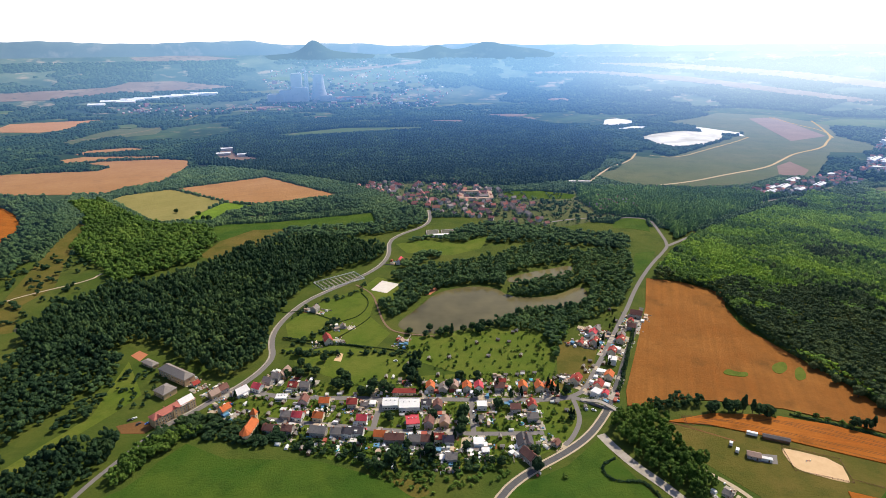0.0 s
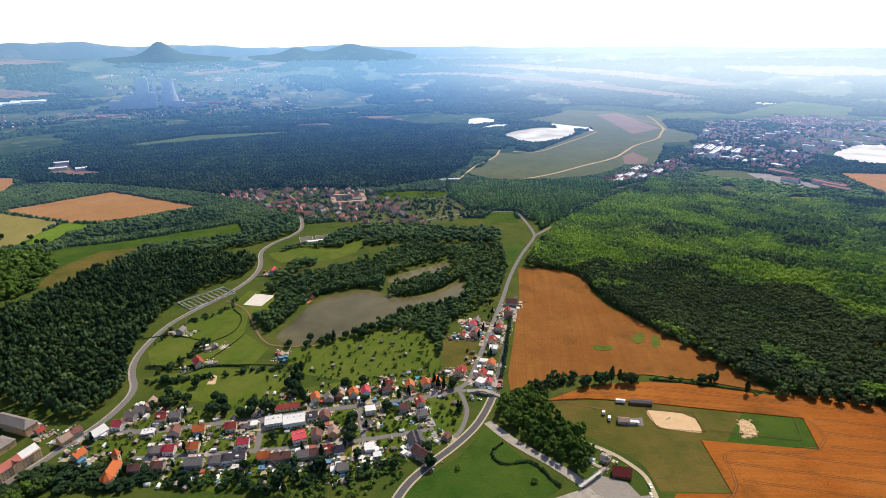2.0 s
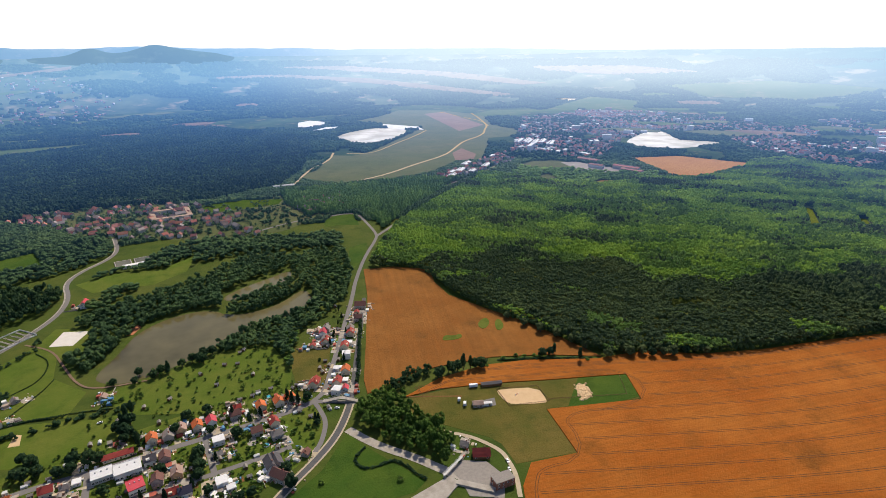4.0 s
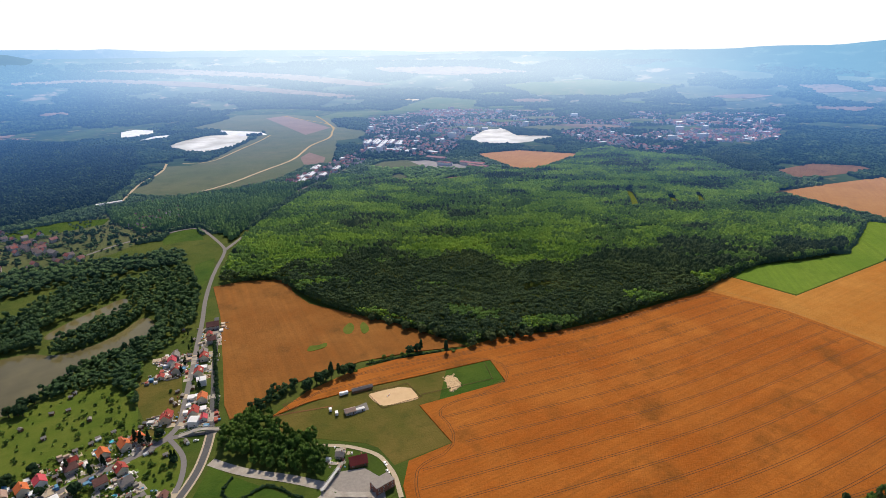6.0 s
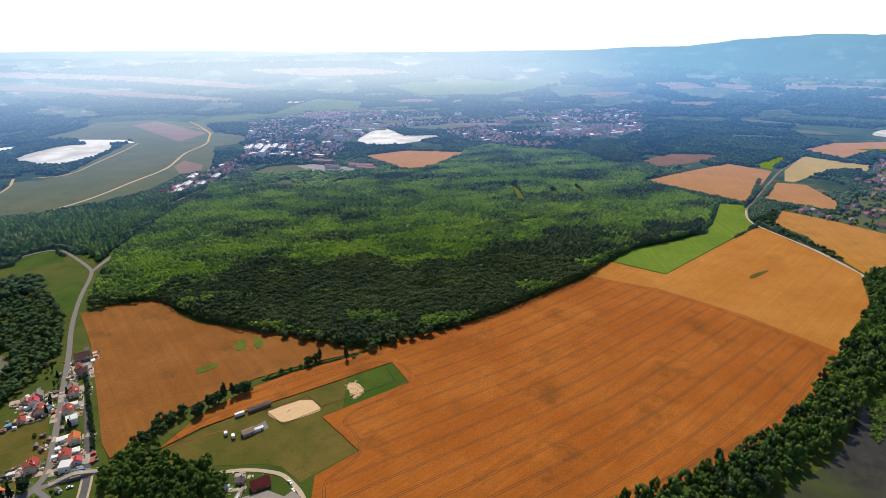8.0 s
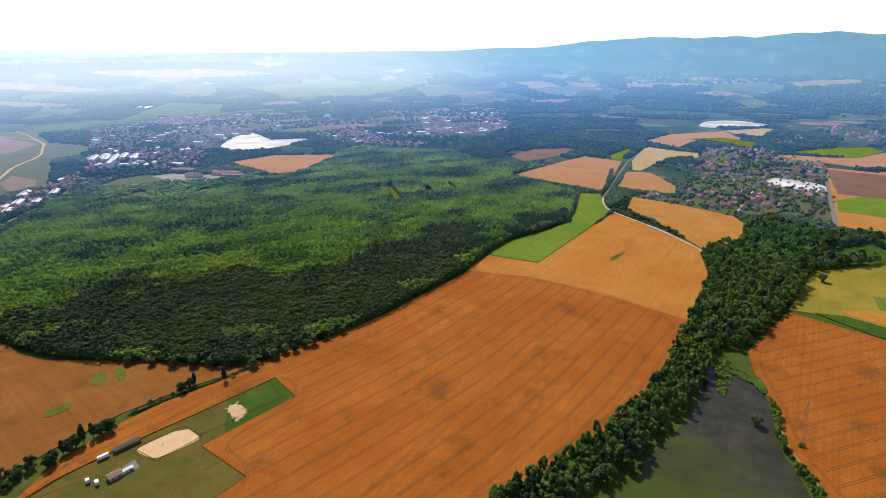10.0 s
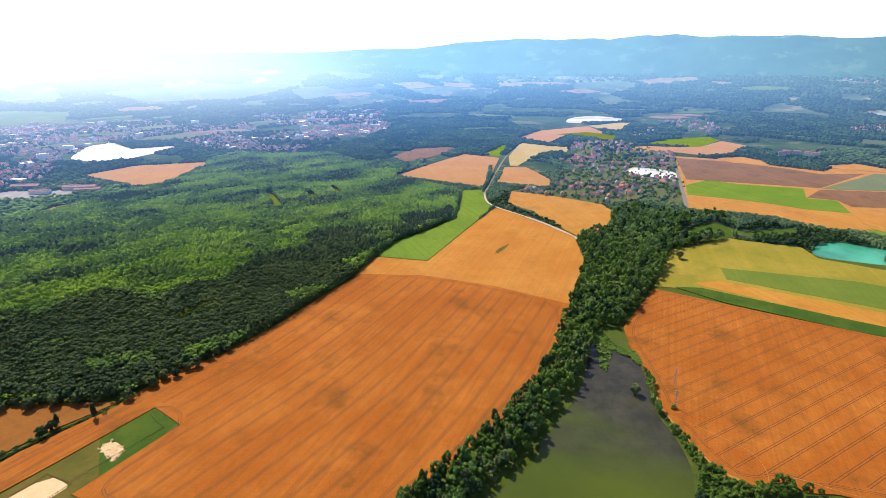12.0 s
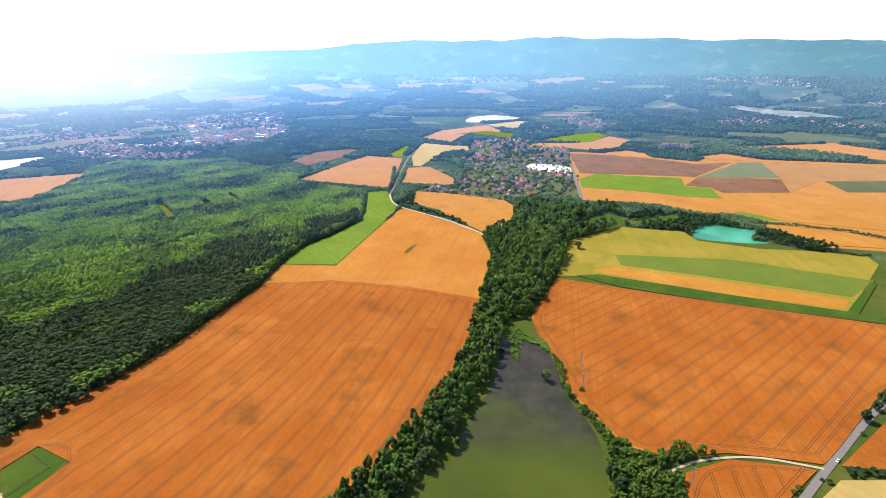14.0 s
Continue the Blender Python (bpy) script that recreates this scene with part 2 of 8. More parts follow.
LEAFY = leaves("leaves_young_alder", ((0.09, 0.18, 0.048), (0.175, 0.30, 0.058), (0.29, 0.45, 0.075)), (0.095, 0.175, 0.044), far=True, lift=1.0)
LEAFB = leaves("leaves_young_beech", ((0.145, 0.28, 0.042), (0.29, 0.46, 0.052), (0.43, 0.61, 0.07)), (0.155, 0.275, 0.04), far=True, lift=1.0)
LEAFD = leaves("leaves_oak", ((0.022, 0.052, 0.027), (0.047, 0.094, 0.036), (0.1, 0.16, 0.048)), (0.02, 0.044, 0.022), lift=0.4)
LEAFC = leaves("needles_garden", ((0.016, 0.036, 0.018), (0.026, 0.055, 0.024), (0.05, 0.085, 0.03)), (0.014, 0.03, 0.014))
LEAFW = leaves("leaves_willow", ((0.085, 0.125, 0.05), (0.14, 0.185, 0.07), (0.21, 0.26, 0.10)), (0.06, 0.09, 0.032), lift=0.7)
LEAFS = leaves("needles_spruce", ((0.021, 0.05, 0.029), (0.042, 0.081, 0.038), (0.088, 0.141, 0.051)), (0.021, 0.05, 0.026), far=True, lift=0.4)
LEAFT = leaves("leaves_thicket", ((0.042, 0.084, 0.034), (0.084, 0.14, 0.042), (0.14, 0.21, 0.056)), (0.042, 0.078, 0.028), far=True, lift=0.6)
LEAFF = leaves("leaves_far", ((0.06, 0.115, 0.05), (0.115, 0.19, 0.062), (0.2, 0.29, 0.08)), (0.06, 0.105, 0.044), far=True, lift=0.6)
BARK = plain("bark", (0.11, 0.08, 0.055), (0.06, 0.045, 0.03), 3.0)
ASPHALT = plain("asphalt", (0.19, 0.175, 0.17), (0.155, 0.145, 0.14), 0.25, relief=0.03)
ASPHALTD = plain("asphalt_new", (0.07, 0.07, 0.075), (0.10, 0.10, 0.10), 0.4)
CONCRETE = plain("concrete", (0.42, 0.38, 0.33), (0.27, 0.24, 0.20), 0.18)
GRAVEL = plain("gravel", (0.48, 0.40, 0.29), (0.38, 0.31, 0.21), 0.4)
SAND = plain("sand", (0.62, 0.44, 0.25), (0.55, 0.37, 0.2), 0.15)
SANDPALE = plain("sand_pale", (0.70, 0.66, 0.60), (0.6, 0.56, 0.5), 0.15)
CLAY = plain("clay", (0.45, 0.17, 0.08), (0.38, 0.14, 0.07), 0.3)
WATER = water("lake_water", (0.155, 0.135, 0.06), 0.06, 0.34)
WATERTURQ = water("turquoise_water", (0.055, 0.37, 0.215), 0.2)
WATERFAR = water("reservoir_water", (0.36, 0.43, 0.5), 0.3, 0.6)
# near-white base colour stands in for the reflected sky
WATERSKY = water("sky_white_water", (0.84, 0.85, 0.86), 0.3, 0.8)


WATERGREEN = pond_water()


# far surface: base colours mixed by noise, haze painted on as emission
def hazed_material(name, a, b2, c3, scale=0.0016, gain=1.0):
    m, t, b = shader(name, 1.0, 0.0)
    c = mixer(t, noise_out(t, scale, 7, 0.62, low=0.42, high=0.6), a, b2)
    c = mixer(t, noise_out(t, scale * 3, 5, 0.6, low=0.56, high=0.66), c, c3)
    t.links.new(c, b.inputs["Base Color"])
    paint_haze(t, b, gain)
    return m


def far_medley(name, tones):
    """Far roofs and walls, a tone for each house, haze painted on as emission."""
    m, t, b = shader(name, 0.8, 0.2)
    ramp = t.nodes.new("ShaderNodeValToRGB")
    ramp.color_ramp.interpolation = "CONSTANT"
    for i, c in enumerate(tones):
        e = ramp.color_ramp.elements[i] if i < 2 else ramp.color_ramp.elements.new(i / len(tones))
        e.position, e.color = i / len(tones), (*c, 1)
    luck = t.nodes.new("ShaderNodeMath")
    luck.operation = "ADD"
    t.links.new(t.nodes.new("ShaderNodeNewGeometry").outputs["Random Per Island"], luck.inputs[0])
    t.links.new(t.nodes.new("ShaderNodeObjectInfo").outputs["Random"], luck.inputs[1])
    wrap = t.nodes.new("ShaderNodeMath")
    wrap.operation = "FRACT"
    t.links.new(luck.outputs[0], wrap.inputs[0])
    t.links.new(wrap.outputs[0], ramp.inputs[0])
    c = mixer(t, noise_out(t, 0.3, 4, 0.6), ramp.outputs[0], (0.3, 0.26, 0.25))
    t.links.new(mixer(t, 0.35, ramp.outputs[0], c), b.inputs["Base Color"])
    paint_haze(t, b)
    return m


# far land, woods and buildings: their haze is painted emission
DISTANCE = hazed_material("distance", (0.035, 0.065, 0.05), (0.10, 0.13, 0.08), (0.24, 0.20, 0.14), 0.0026)
MIDDLE = hazed_material("distant_plain", (0.03, 0.055, 0.026), (0.06, 0.095, 0.035), (0.14, 0.13, 0.06), 0.005)
# hills: bluish base colours under painted haze, gain sets how pale
HILLS = hazed_material("hills", (0.02, 0.07, 0.06), (0.035, 0.095, 0.075), (0.07, 0.13, 0.095), 0.0022, 0.98)
CONEHILLS = hazed_material("cone_hills", (0.03, 0.055, 0.05), (0.05, 0.08, 0.06), (0.08, 0.11, 0.08), 0.0022, 0.78)
HAZEHILLS = hazed_material("hazy_hills", (0.08, 0.11, 0.11), (0.11, 0.14, 0.13), (0.18, 0.18, 0.16), 0.0022, 1.1)
HORIZONWOOD = hazed_material("horizon_woods", (0.028, 0.058, 0.035), (0.045, 0.08, 0.042), (0.075, 0.11, 0.05), 0.004)
LEAFG = hazed_material("distant_woods", (0.028, 0.058, 0.03), (0.05, 0.09, 0.038), (0.085, 0.13, 0.048), 0.006)
SOILF = hazed_material("far_bare_land", (0.17, 0.115, 0.08), (0.22, 0.16, 0.115), (0.10, 0.08, 0.06), 0.006)
GREENF = hazed_material("far_grassland", (0.07, 0.11, 0.03), (0.10, 0.13, 0.045), (0.14, 0.14, 0.06), 0.004)
FARTOWN = far_medley("far_town", ((0.34, 0.10, 0.07), (0.34, 0.29, 0.26), (0.24, 0.09, 0.07), (0.5, 0.48, 0.46), (0.2, 0.14, 0.13), (0.36, 0.13, 0.08), (0.22, 0.17, 0.16), (0.3, 0.10, 0.08)))
FARROOF = far_medley("far_roofs", ((0.34, 0.09, 0.06), (0.25, 0.085, 0.06), (0.19, 0.14, 0.12), (0.40, 0.14, 0.07), (0.28, 0.11, 0.09), (0.13, 0.09, 0.085), (0.30, 0.25, 0.23), (0.32, 0.10, 0.08)))
FARWALL = far_medley("far_walls", ((0.5, 0.43, 0.35), (0.62, 0.58, 0.53), (0.36, 0.3, 0.25), (0.55, 0.5, 0.44)))
FARWHITE = hazed_material("far_white_sheet", (0.74, 0.74, 0.74), (0.66, 0.66, 0.66), (0.58, 0.58, 0.6), 0.03)
FARWORKS = hazed_material("far_works", (0.24, 0.24, 0.24), (0.28, 0.28, 0.28), (0.21, 0.21, 0.22), 0.01)
CONCRETEFAR = hazed_material("far_concrete", (0.30, 0.28, 0.26), (0.26, 0.24, 0.22), (0.36, 0.34, 0.32), 0.02)


# ---- geometry helpers ----
def ground_z(x, y):
    """The plain is level; its far rim curves up to meet the camera's horizon."""
    s = np.clip((np.hypot(x, y) - 3300.0) / 1500.0, 0, 1)
    return 285.0 * s ** 1.25


def np_mesh(name, verts, tris, material, smooth=False):
    me = bpy.data.meshes.new(name)
    verts, tris = np.asarray(verts, np.float32), np.asarray(tris, np.int32)
    n = tris.shape[1]
    me.vertices.add(len(verts))
    me.vertices.foreach_set("co", verts.ravel())
    me.loops.add(tris.size)
    me.loops.foreach_set("vertex_index", tris.ravel())
    me.polygons.add(len(tris))
    me.polygons.foreach_set("loop_start", np.arange(0, tris.size, n, dtype=np.int32))
    me.polygons.foreach_set("use_smooth", np.full(len(tris), smooth))
    me.materials.append(material)
    me.update(calc_edges=True)
    me.validate()
    return me


def inside(poly, x, y):
    hit = np.zeros(len(x), bool)
    for (x0, y0), (x1, y1) in zip(poly, poly[1:] + poly[:1]):
        if y0 != y1:
            hit ^= ((y0 > y) != (y1 > y)) & (x < (x1 - x0) * (y - y0) / (y1 - y0) + x0)
    return hit


def rounded(points, times=1, closed=True):
    """Cut the corners of an outline or line."""
    for _ in range(times):
        out = [] if closed else [points[0]]
        for (x0, y0), (x1, y1) in zip(points, points[1:] + (points[:1] if closed else [])):
            out += [(x0 * 0.75 + x1 * 0.25, y0 * 0.75 + y1 * 0.25), (x0 * 0.25 + x1 * 0.75, y0 * 0.25 + y1 * 0.75)]
        points = out if closed else out + [points[-1]]
    return points


TAKEN = []  # outlines of fields, waters and yards, where no wood grows
LINES = []  # roads


def slab(name, points, height, material, label, category, base=-0.3):
    bm = bmesh.new()
    face = bm.faces.new([bm.verts.new((x, y, float(ground_z(x, y)) + height)) for x, y in points])
    if face.normal.z < 0:
        face.normal_flip()
    made = bmesh.ops.extrude_face_region(bm, geom=[face])
    top = {v for v in made["geom"] if isinstance(v, bmesh.types.BMVert)}
    for v in bm.verts:
        if v not in top:
            v.co.z += base - height
    bmesh.ops.triangulate(bm, faces=bm.faces[:])
    bmesh.ops.recalc_face_normals(bm, faces=bm.faces[:])
    me = bpy.data.meshes.new(name)
    bm.to_mesh(me)
    bm.free()
    me.materials.append(material)
    return tagged(new(name, me), label, category, kind="structure")


def field(name, material, height, points, label="", category="field", soft=0):
    TAKEN.append(points)
    return slab(name, rounded(points, soft), height, material, label, category)


def lake(name, material, points, label="", category="lake"):
    TAKEN.append(points)
    return slab(name, rounded(points, 2), 0.06, material, label, category)


def yard(name, material, points, label="", category="yard"):
    TAKEN.append(points)
    return slab(name, points if len(points) < 6 else rounded(points, 1), 0.2, material, label, category)


def strip(points, width, z, verts, faces):
    """Quads along a line."""
    p = np.array(points, float)
    d = np.gradient(p, axis=0)
    n = np.c_[-d[:, 1], d[:, 0]] / np.maximum(np.hypot(d[:, 0], d[:, 1]), 1e-6)[:, None]
    k = len(verts)
    for (x, y), (nx, ny) in zip(p, n):
        gz = float(ground_z(x, y)) + z
        verts += [(x - nx * width / 2, y - ny * width / 2, gz), (x + nx * width / 2, y + ny * width / 2, gz)]
    faces += [(k + 2 * i, k + 2 * i + 2, k + 2 * i + 3, k + 2 * i + 1) for i in range(len(p) - 1)]


def road(name, material, width, points, label="", category="road", walk_side=0):
    line = rounded(points, 2, closed=False)
    z = 0.2 + 0.012 * len(LINES)
    LINES.append((line, width))
    if walk_side:
        p = np.array(line)
        d = np.gradient(p, axis=0)
        n = np.c_[-d[:, 1], d[:, 0]] / np.hypot(d[:, 0], d[:, 1])[:, None]
        q = p - n * walk_side * (width / 2 + 1.0)
        v2, f2 = [], []
        strip(q, 1.8, z + 0.14, v2, f2)
        tagged(new("pavement", np_mesh("pavement", v2, f2, CONCRETE)), "pale concrete footway beside the road", "pavement", kind="structure")
    verts, faces = [], []
    strip(line, width, z, verts, faces)
    me = np_mesh(name, verts, faces, material)
    return tagged(new(name, me), label, category, kind="structure")


def line_distance(line, x, y):
    best = np.full(len(x), 1e9)
    for (x0, y0), (x1, y1) in zip(line, line[1:]):
        dx, dy = x1 - x0, y1 - y0
        s = np.clip(((x - x0) * dx + (y - y0) * dy) / max(dx * dx + dy * dy, 1e-6), 0, 1)
        best = np.minimum(best, np.hypot(x - x0 - s * dx, y - y0 - s * dy))
    return best


def free_of(x, y, margin=3.0, outlines=None):
    keep = np.ones(len(x), bool)
    bx0, bx1, by0, by1 = x.min(), x.max(), y.min(), y.max()
    for poly in TAKEN if outlines is None else outlines:
        px, py = [p[0] for p in poly], [p[1] for p in poly]
        if max(px) > bx0 and min(px) < bx1 and max(py) > by0 and min(py) < by1:
            keep &= ~inside(poly, x, y)
    for line, width in LINES:
        px, py = [p[0] for p in line], [p[1] for p in line]
        if max(px) > bx0 - 9 and min(px) < bx1 + 9 and max(py) > by0 - 9 and min(py) < by1 + 9:
            keep &= line_distance(line, x, y) > width / 2 + margin
    return keep


def ico(level):
    bm = bmesh.new()
    bmesh.ops.create_icosphere(bm, subdivisions=level, radius=1.0)
    v = np.array([q.co[:] for q in bm.verts])
    f = np.array([[q.index for q in t.verts] for t in bm.faces])
    bm.free()
    f = f[v[f].mean(axis=1)[:, 2] > -0.45]
    return v, f


ICO = ico(1)


def dome(rng):
    """A cheap far crown: five sides and a blunt top."""
    a = np.arange(5) * 1.2566 + rng.uniform(0, 1)
    low = np.c_[np.cos(a), np.sin(a), np.full(5, 0.0)] * rng.uniform(0.8, 1.15, (5, 1))
    mid = np.c_[np.cos(a + 0.6), np.sin(a + 0.6), np.full(5, 0)] * rng.uniform(0.45, 0.75, (5, 1)) + [0, 0, 1.45]
    v = np.vstack([low, mid * [1, 1, 1], [[rng.uniform(-0.2, 0.2), rng.uniform(-0.2, 0.2), 2.0]]])
    f = [(i, (i + 1) % 5, 5 + i) for i in range(5)] + [((i + 1) % 5, 5 + (i + 1) % 5, 5 + i) for i in range(5)] + [(5 + i, 5 + (i + 1) % 5, 10) for i in range(5)]
    return v, np.array(f)


def tuft(rng):
    """The cheapest far crown: four sides and a blunt top."""
    a = np.arange(4) * 1.5708 + rng.uniform(0, 1)
    low = np.c_[np.cos(a), np.sin(a), np.full(4, 0.1)] * rng.uniform(0.8, 1.2, (4, 1))
    mid = np.c_[np.cos(a + 0.5), np.sin(a + 0.5), np.full(4, 0.0)] * rng.uniform(0.5, 0.8, (4, 1)) + np.c_[np.zeros((4, 2)), rng.uniform(1.4, 2.0, 4)]
    f = [(i, (i + 1) % 4, 4 + i) for i in range(4)] + [((i + 1) % 4, 4 + (i + 1) % 4, 4 + i) for i in range(4)] + [(4, 5, 6), (4, 6, 7)]
    return np.vstack([low, mid]), np.array(f)


RNG = np.random.default_rng(7)


def crown(clumps, rng, spread=0.62, size=(0.3, 0.48), rise=1.15, taper=0.0):
    """A crown of unit radius built of uneven clumps, from its foot at 0 to its top at about 2."""
    vs, fs = [], []
    v0, f0 = ICO
    for i in range(clumps):
        if clumps == 1:
            c, r = np.array([0, 0, 0.0]), 0.95
        else:
            a, h = i * 2.4 + rng.uniform(-0.5, 0.5), rng.uniform(-0.85, 0.95)
            rad = math.sqrt(max(0.05, 1 - h * h)) * spread * rng.uniform(0.7, 1.15) * (1 - taper * (h + 1) / 2)
            c, r = np.array([math.cos(a) * rad, math.sin(a) * rad, h * 0.62 * rise]), rng.uniform(*size)
        v = v0 * rng.uniform(0.74, 1.22, (len(v0), 1)) * r + c
        vs.append(v)
        fs.append(f0 + len(v0) * i)
    v = np.concatenate(vs)
    v[:, 2] += 1.0
    return v, np.concatenate(fs)


def plant(name, x, y, radius, height, templates, material, label, category="woodland", foot=0.0, vary=0.2):
    """One mesh of many crowns."""
    vs, fs, k = [], [], 0
    pick = RNG.integers(0, len(templates), len(x))
    for i, (tv, tf) in enumerate(templates):
        m = pick == i
        n = int(m.sum())
        if not n:
            continue
        a = RNG.uniform(0, 6.28, n)
        size = RNG.uniform(0.72, 1.3, n)
        r = radius[m] * size
        h = height[m] * size ** 0.4 * RNG.uniform(1 - vary, 1 + vary, n)
        c, s = np.cos(a) * r, np.sin(a) * r
        px = tv[None, :, 0] * c[:, None] - tv[None, :, 1] * s[:, None] + x[m][:, None]
        py = tv[None, :, 0] * s[:, None] + tv[None, :, 1] * c[:, None] + y[m][:, None]
        pz = (foot + tv[None, :, 2] * (1 - foot) / 2) * h[:, None] + ground_z(x[m], y[m])[:, None]
        vs.append(np.stack([px, py, pz], -1).reshape(-1, 3))
        fs.append((tf[None] + (np.arange(n) * len(tv))[:, None, None]).reshape(-1, 3) + k)
        k += n * len(tv)
    me = np_mesh(name, np.concatenate(vs), np.concatenate(fs), material)
    return tagged(new(name, me), label, category, kind="stuff")


LOD = {-3: [tuft(RNG) for _ in range(12)], -2: [dome(RNG) for _ in range(10)], -1: [crown(1, RNG) for _ in range(8)], 0: [crown(2, RNG, 0.4, (0.6, 0.75)) for _ in range(6)], 1: [crown(4, RNG, 0.55, (0.42, 0.6)) for _ in range(8)], 2: [crown(13, RNG, 0.68, (0.26, 0.44)) for _ in range(10)], 3: [crown(3, RNG, 0.85, (0.4, 0.62), 1.1) for _ in range(14)]}
WOODS = []


def seeded(points, spacing, thin=1.0):
    """Uneven places for trees inside an outline, clear of fields, waters and roads."""
    p = np.array(points, float)
    gx, gy = np.meshgrid(np.arange(p[:, 0].min(), p[:, 0].max(), spacing), np.arange(p[:, 1].min(), p[:, 1].max(), spacing * 0.87))
    gx[1::2] += spacing / 2
    x = gx.ravel() + RNG.uniform(-0.42, 0.42, gx.size) * spacing
    y = gy.ravel() + RNG.uniform(-0.42, 0.42, gx.size) * spacing
    keep = inside(points, x, y) & (RNG.random(len(x)) < thin)
    x, y = x[keep], y[keep]
    keep = free_of(x, y, 2.5)
    return x[keep], y[keep]


def wood(name, material, spacing, height, lod, points, label="", thin=1.0, mix=()):
    """A wood of one kind of tree; mix adds (material, share, size) of others in loose groups."""
    WOODS.append(points)
    x, y = seeded(points, spacing, thin)
    width = spacing * (0.66 if lod < 1 else 0.62)
    pick = np.array([noise.noise(Vector((u / 45, v / 45, 4.4))) for u, v in zip(x, y)]) * 0.5 + RNG.uniform(0, 1, len(x))
    rest = np.ones(len(x), bool)
    start = 0.0
    for other, share, size in mix:
        m = (pick >= start) & (pick < start + share)
        start += share
        rest &= ~m
        k = int(m.sum())
        if k:
            plant(name, x[m], y[m], np.full(k, width * size), np.full(k, height * size), LOD[lod], other, label, foot=0.2, vary=0.28)
    x, y = x[rest], y[rest]
    n = len(x)
    return plant(name, x, y, np.full(n, width), np.full(n, float(height)), LOD[lod], material, label, foot=0.2, vary=0.25)


def forest(points, front, rides):
    """The large young forest: bright and dark stands, tall mixed trees along its front, rides left open."""
    WOODS.append(points)
    x, y = seeded(points, 4.5)
    keep = np.ones(len(x), bool)
    for line, width in rides:
        keep &= line_distance(line, x, y) > width
    x, y = x[keep], y[keep]
    w = np.array([noise.noise_vector(Vector((u / 70, v / 70, 2.2)))[:2] for u, v in zip(x, y)]) * 60
    tone = np.array([noise.fractal(Vector(((u * 0.8 + v * 0.6) / 60, (v * 0.8 - u * 0.6) / 95, 7.7)), 0.9, 2.0, 4) for u, v in zip(x, y)])
    tone += RNG.normal(0, 0.12, len(x))
    ahead = inside(front, x + w[:, 0], y + w[:, 1])
    kind = np.where(ahead, np.where(tone > 0.5, 1, 0), np.where(tone > 0.05, 2, np.where(tone > -0.48, 1, 0)))
    near = np.hypot(x, y) < 780
    for k, (name, mat, r, h, label) in enumerate((("forest_mixed", LEAFM, 3.1, 12.5, "dense dark grey-green mixed forest"), ("forest_alder", LEAFY, 3.4, 11.5, "dense mid-green young forest"), ("forest_beech", LEAFB, 3.4, 11.0, "dense young beech forest with bright green stands"))):
        for part_of, lod in ((near, 3), (~near, -2)):
            m = (kind == k) & part_of
            n = int(m.sum())
            if n:
                plant(name, x[m], y[m], np.full(n, r), np.full(n, h), LOD[lod], mat, label, foot=0.55, vary=0.18)


# ---- the ground ----
def make_ground():
    az = np.radians(np.linspace(0, 360, 241)[:-1])
    rad = np.concatenate([np.linspace(0, 3300, 34)[1:], np.linspace(3300, 4800, 31)[1:]])
    verts, quads = [(0, 0, 0)], []
    for r in rad:
        for a in az:
            x, y = r * math.sin(a), r * math.cos(a)
            verts.append((x, y, float(ground_z(x, y))))
    n = len(az)
    faces = [(0, 1 + (i + 1) % n, 1 + i) for i in range(n)]
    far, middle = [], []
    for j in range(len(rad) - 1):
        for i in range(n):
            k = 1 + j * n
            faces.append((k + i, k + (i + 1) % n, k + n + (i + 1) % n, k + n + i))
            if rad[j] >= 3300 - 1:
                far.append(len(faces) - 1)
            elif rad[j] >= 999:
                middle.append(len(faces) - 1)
    me = bpy.data.meshes.new("ground")
    me.from_pydata(verts, [], faces)
    bm = bmesh.new()
    bm.from_mesh(me)
    bmesh.ops.recalc_face_normals(bm, faces=bm.faces[:])
    if sum(f.normal.z for f in bm.faces) < 0:
        bmesh.ops.reverse_faces(bm, faces=bm.faces[:])
    bm.to_mesh(me)
    bm.free()
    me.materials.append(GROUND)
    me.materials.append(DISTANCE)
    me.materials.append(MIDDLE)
    # middle and outer rings take the materials with haze painted in
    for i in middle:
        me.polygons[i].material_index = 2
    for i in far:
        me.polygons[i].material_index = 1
    for p in me.polygons:
        p.use_smooth = True
    return tagged(new("ground", me), "green meadow plain reaching to the hazy horizon", "ground", kind="structure")


make_ground()


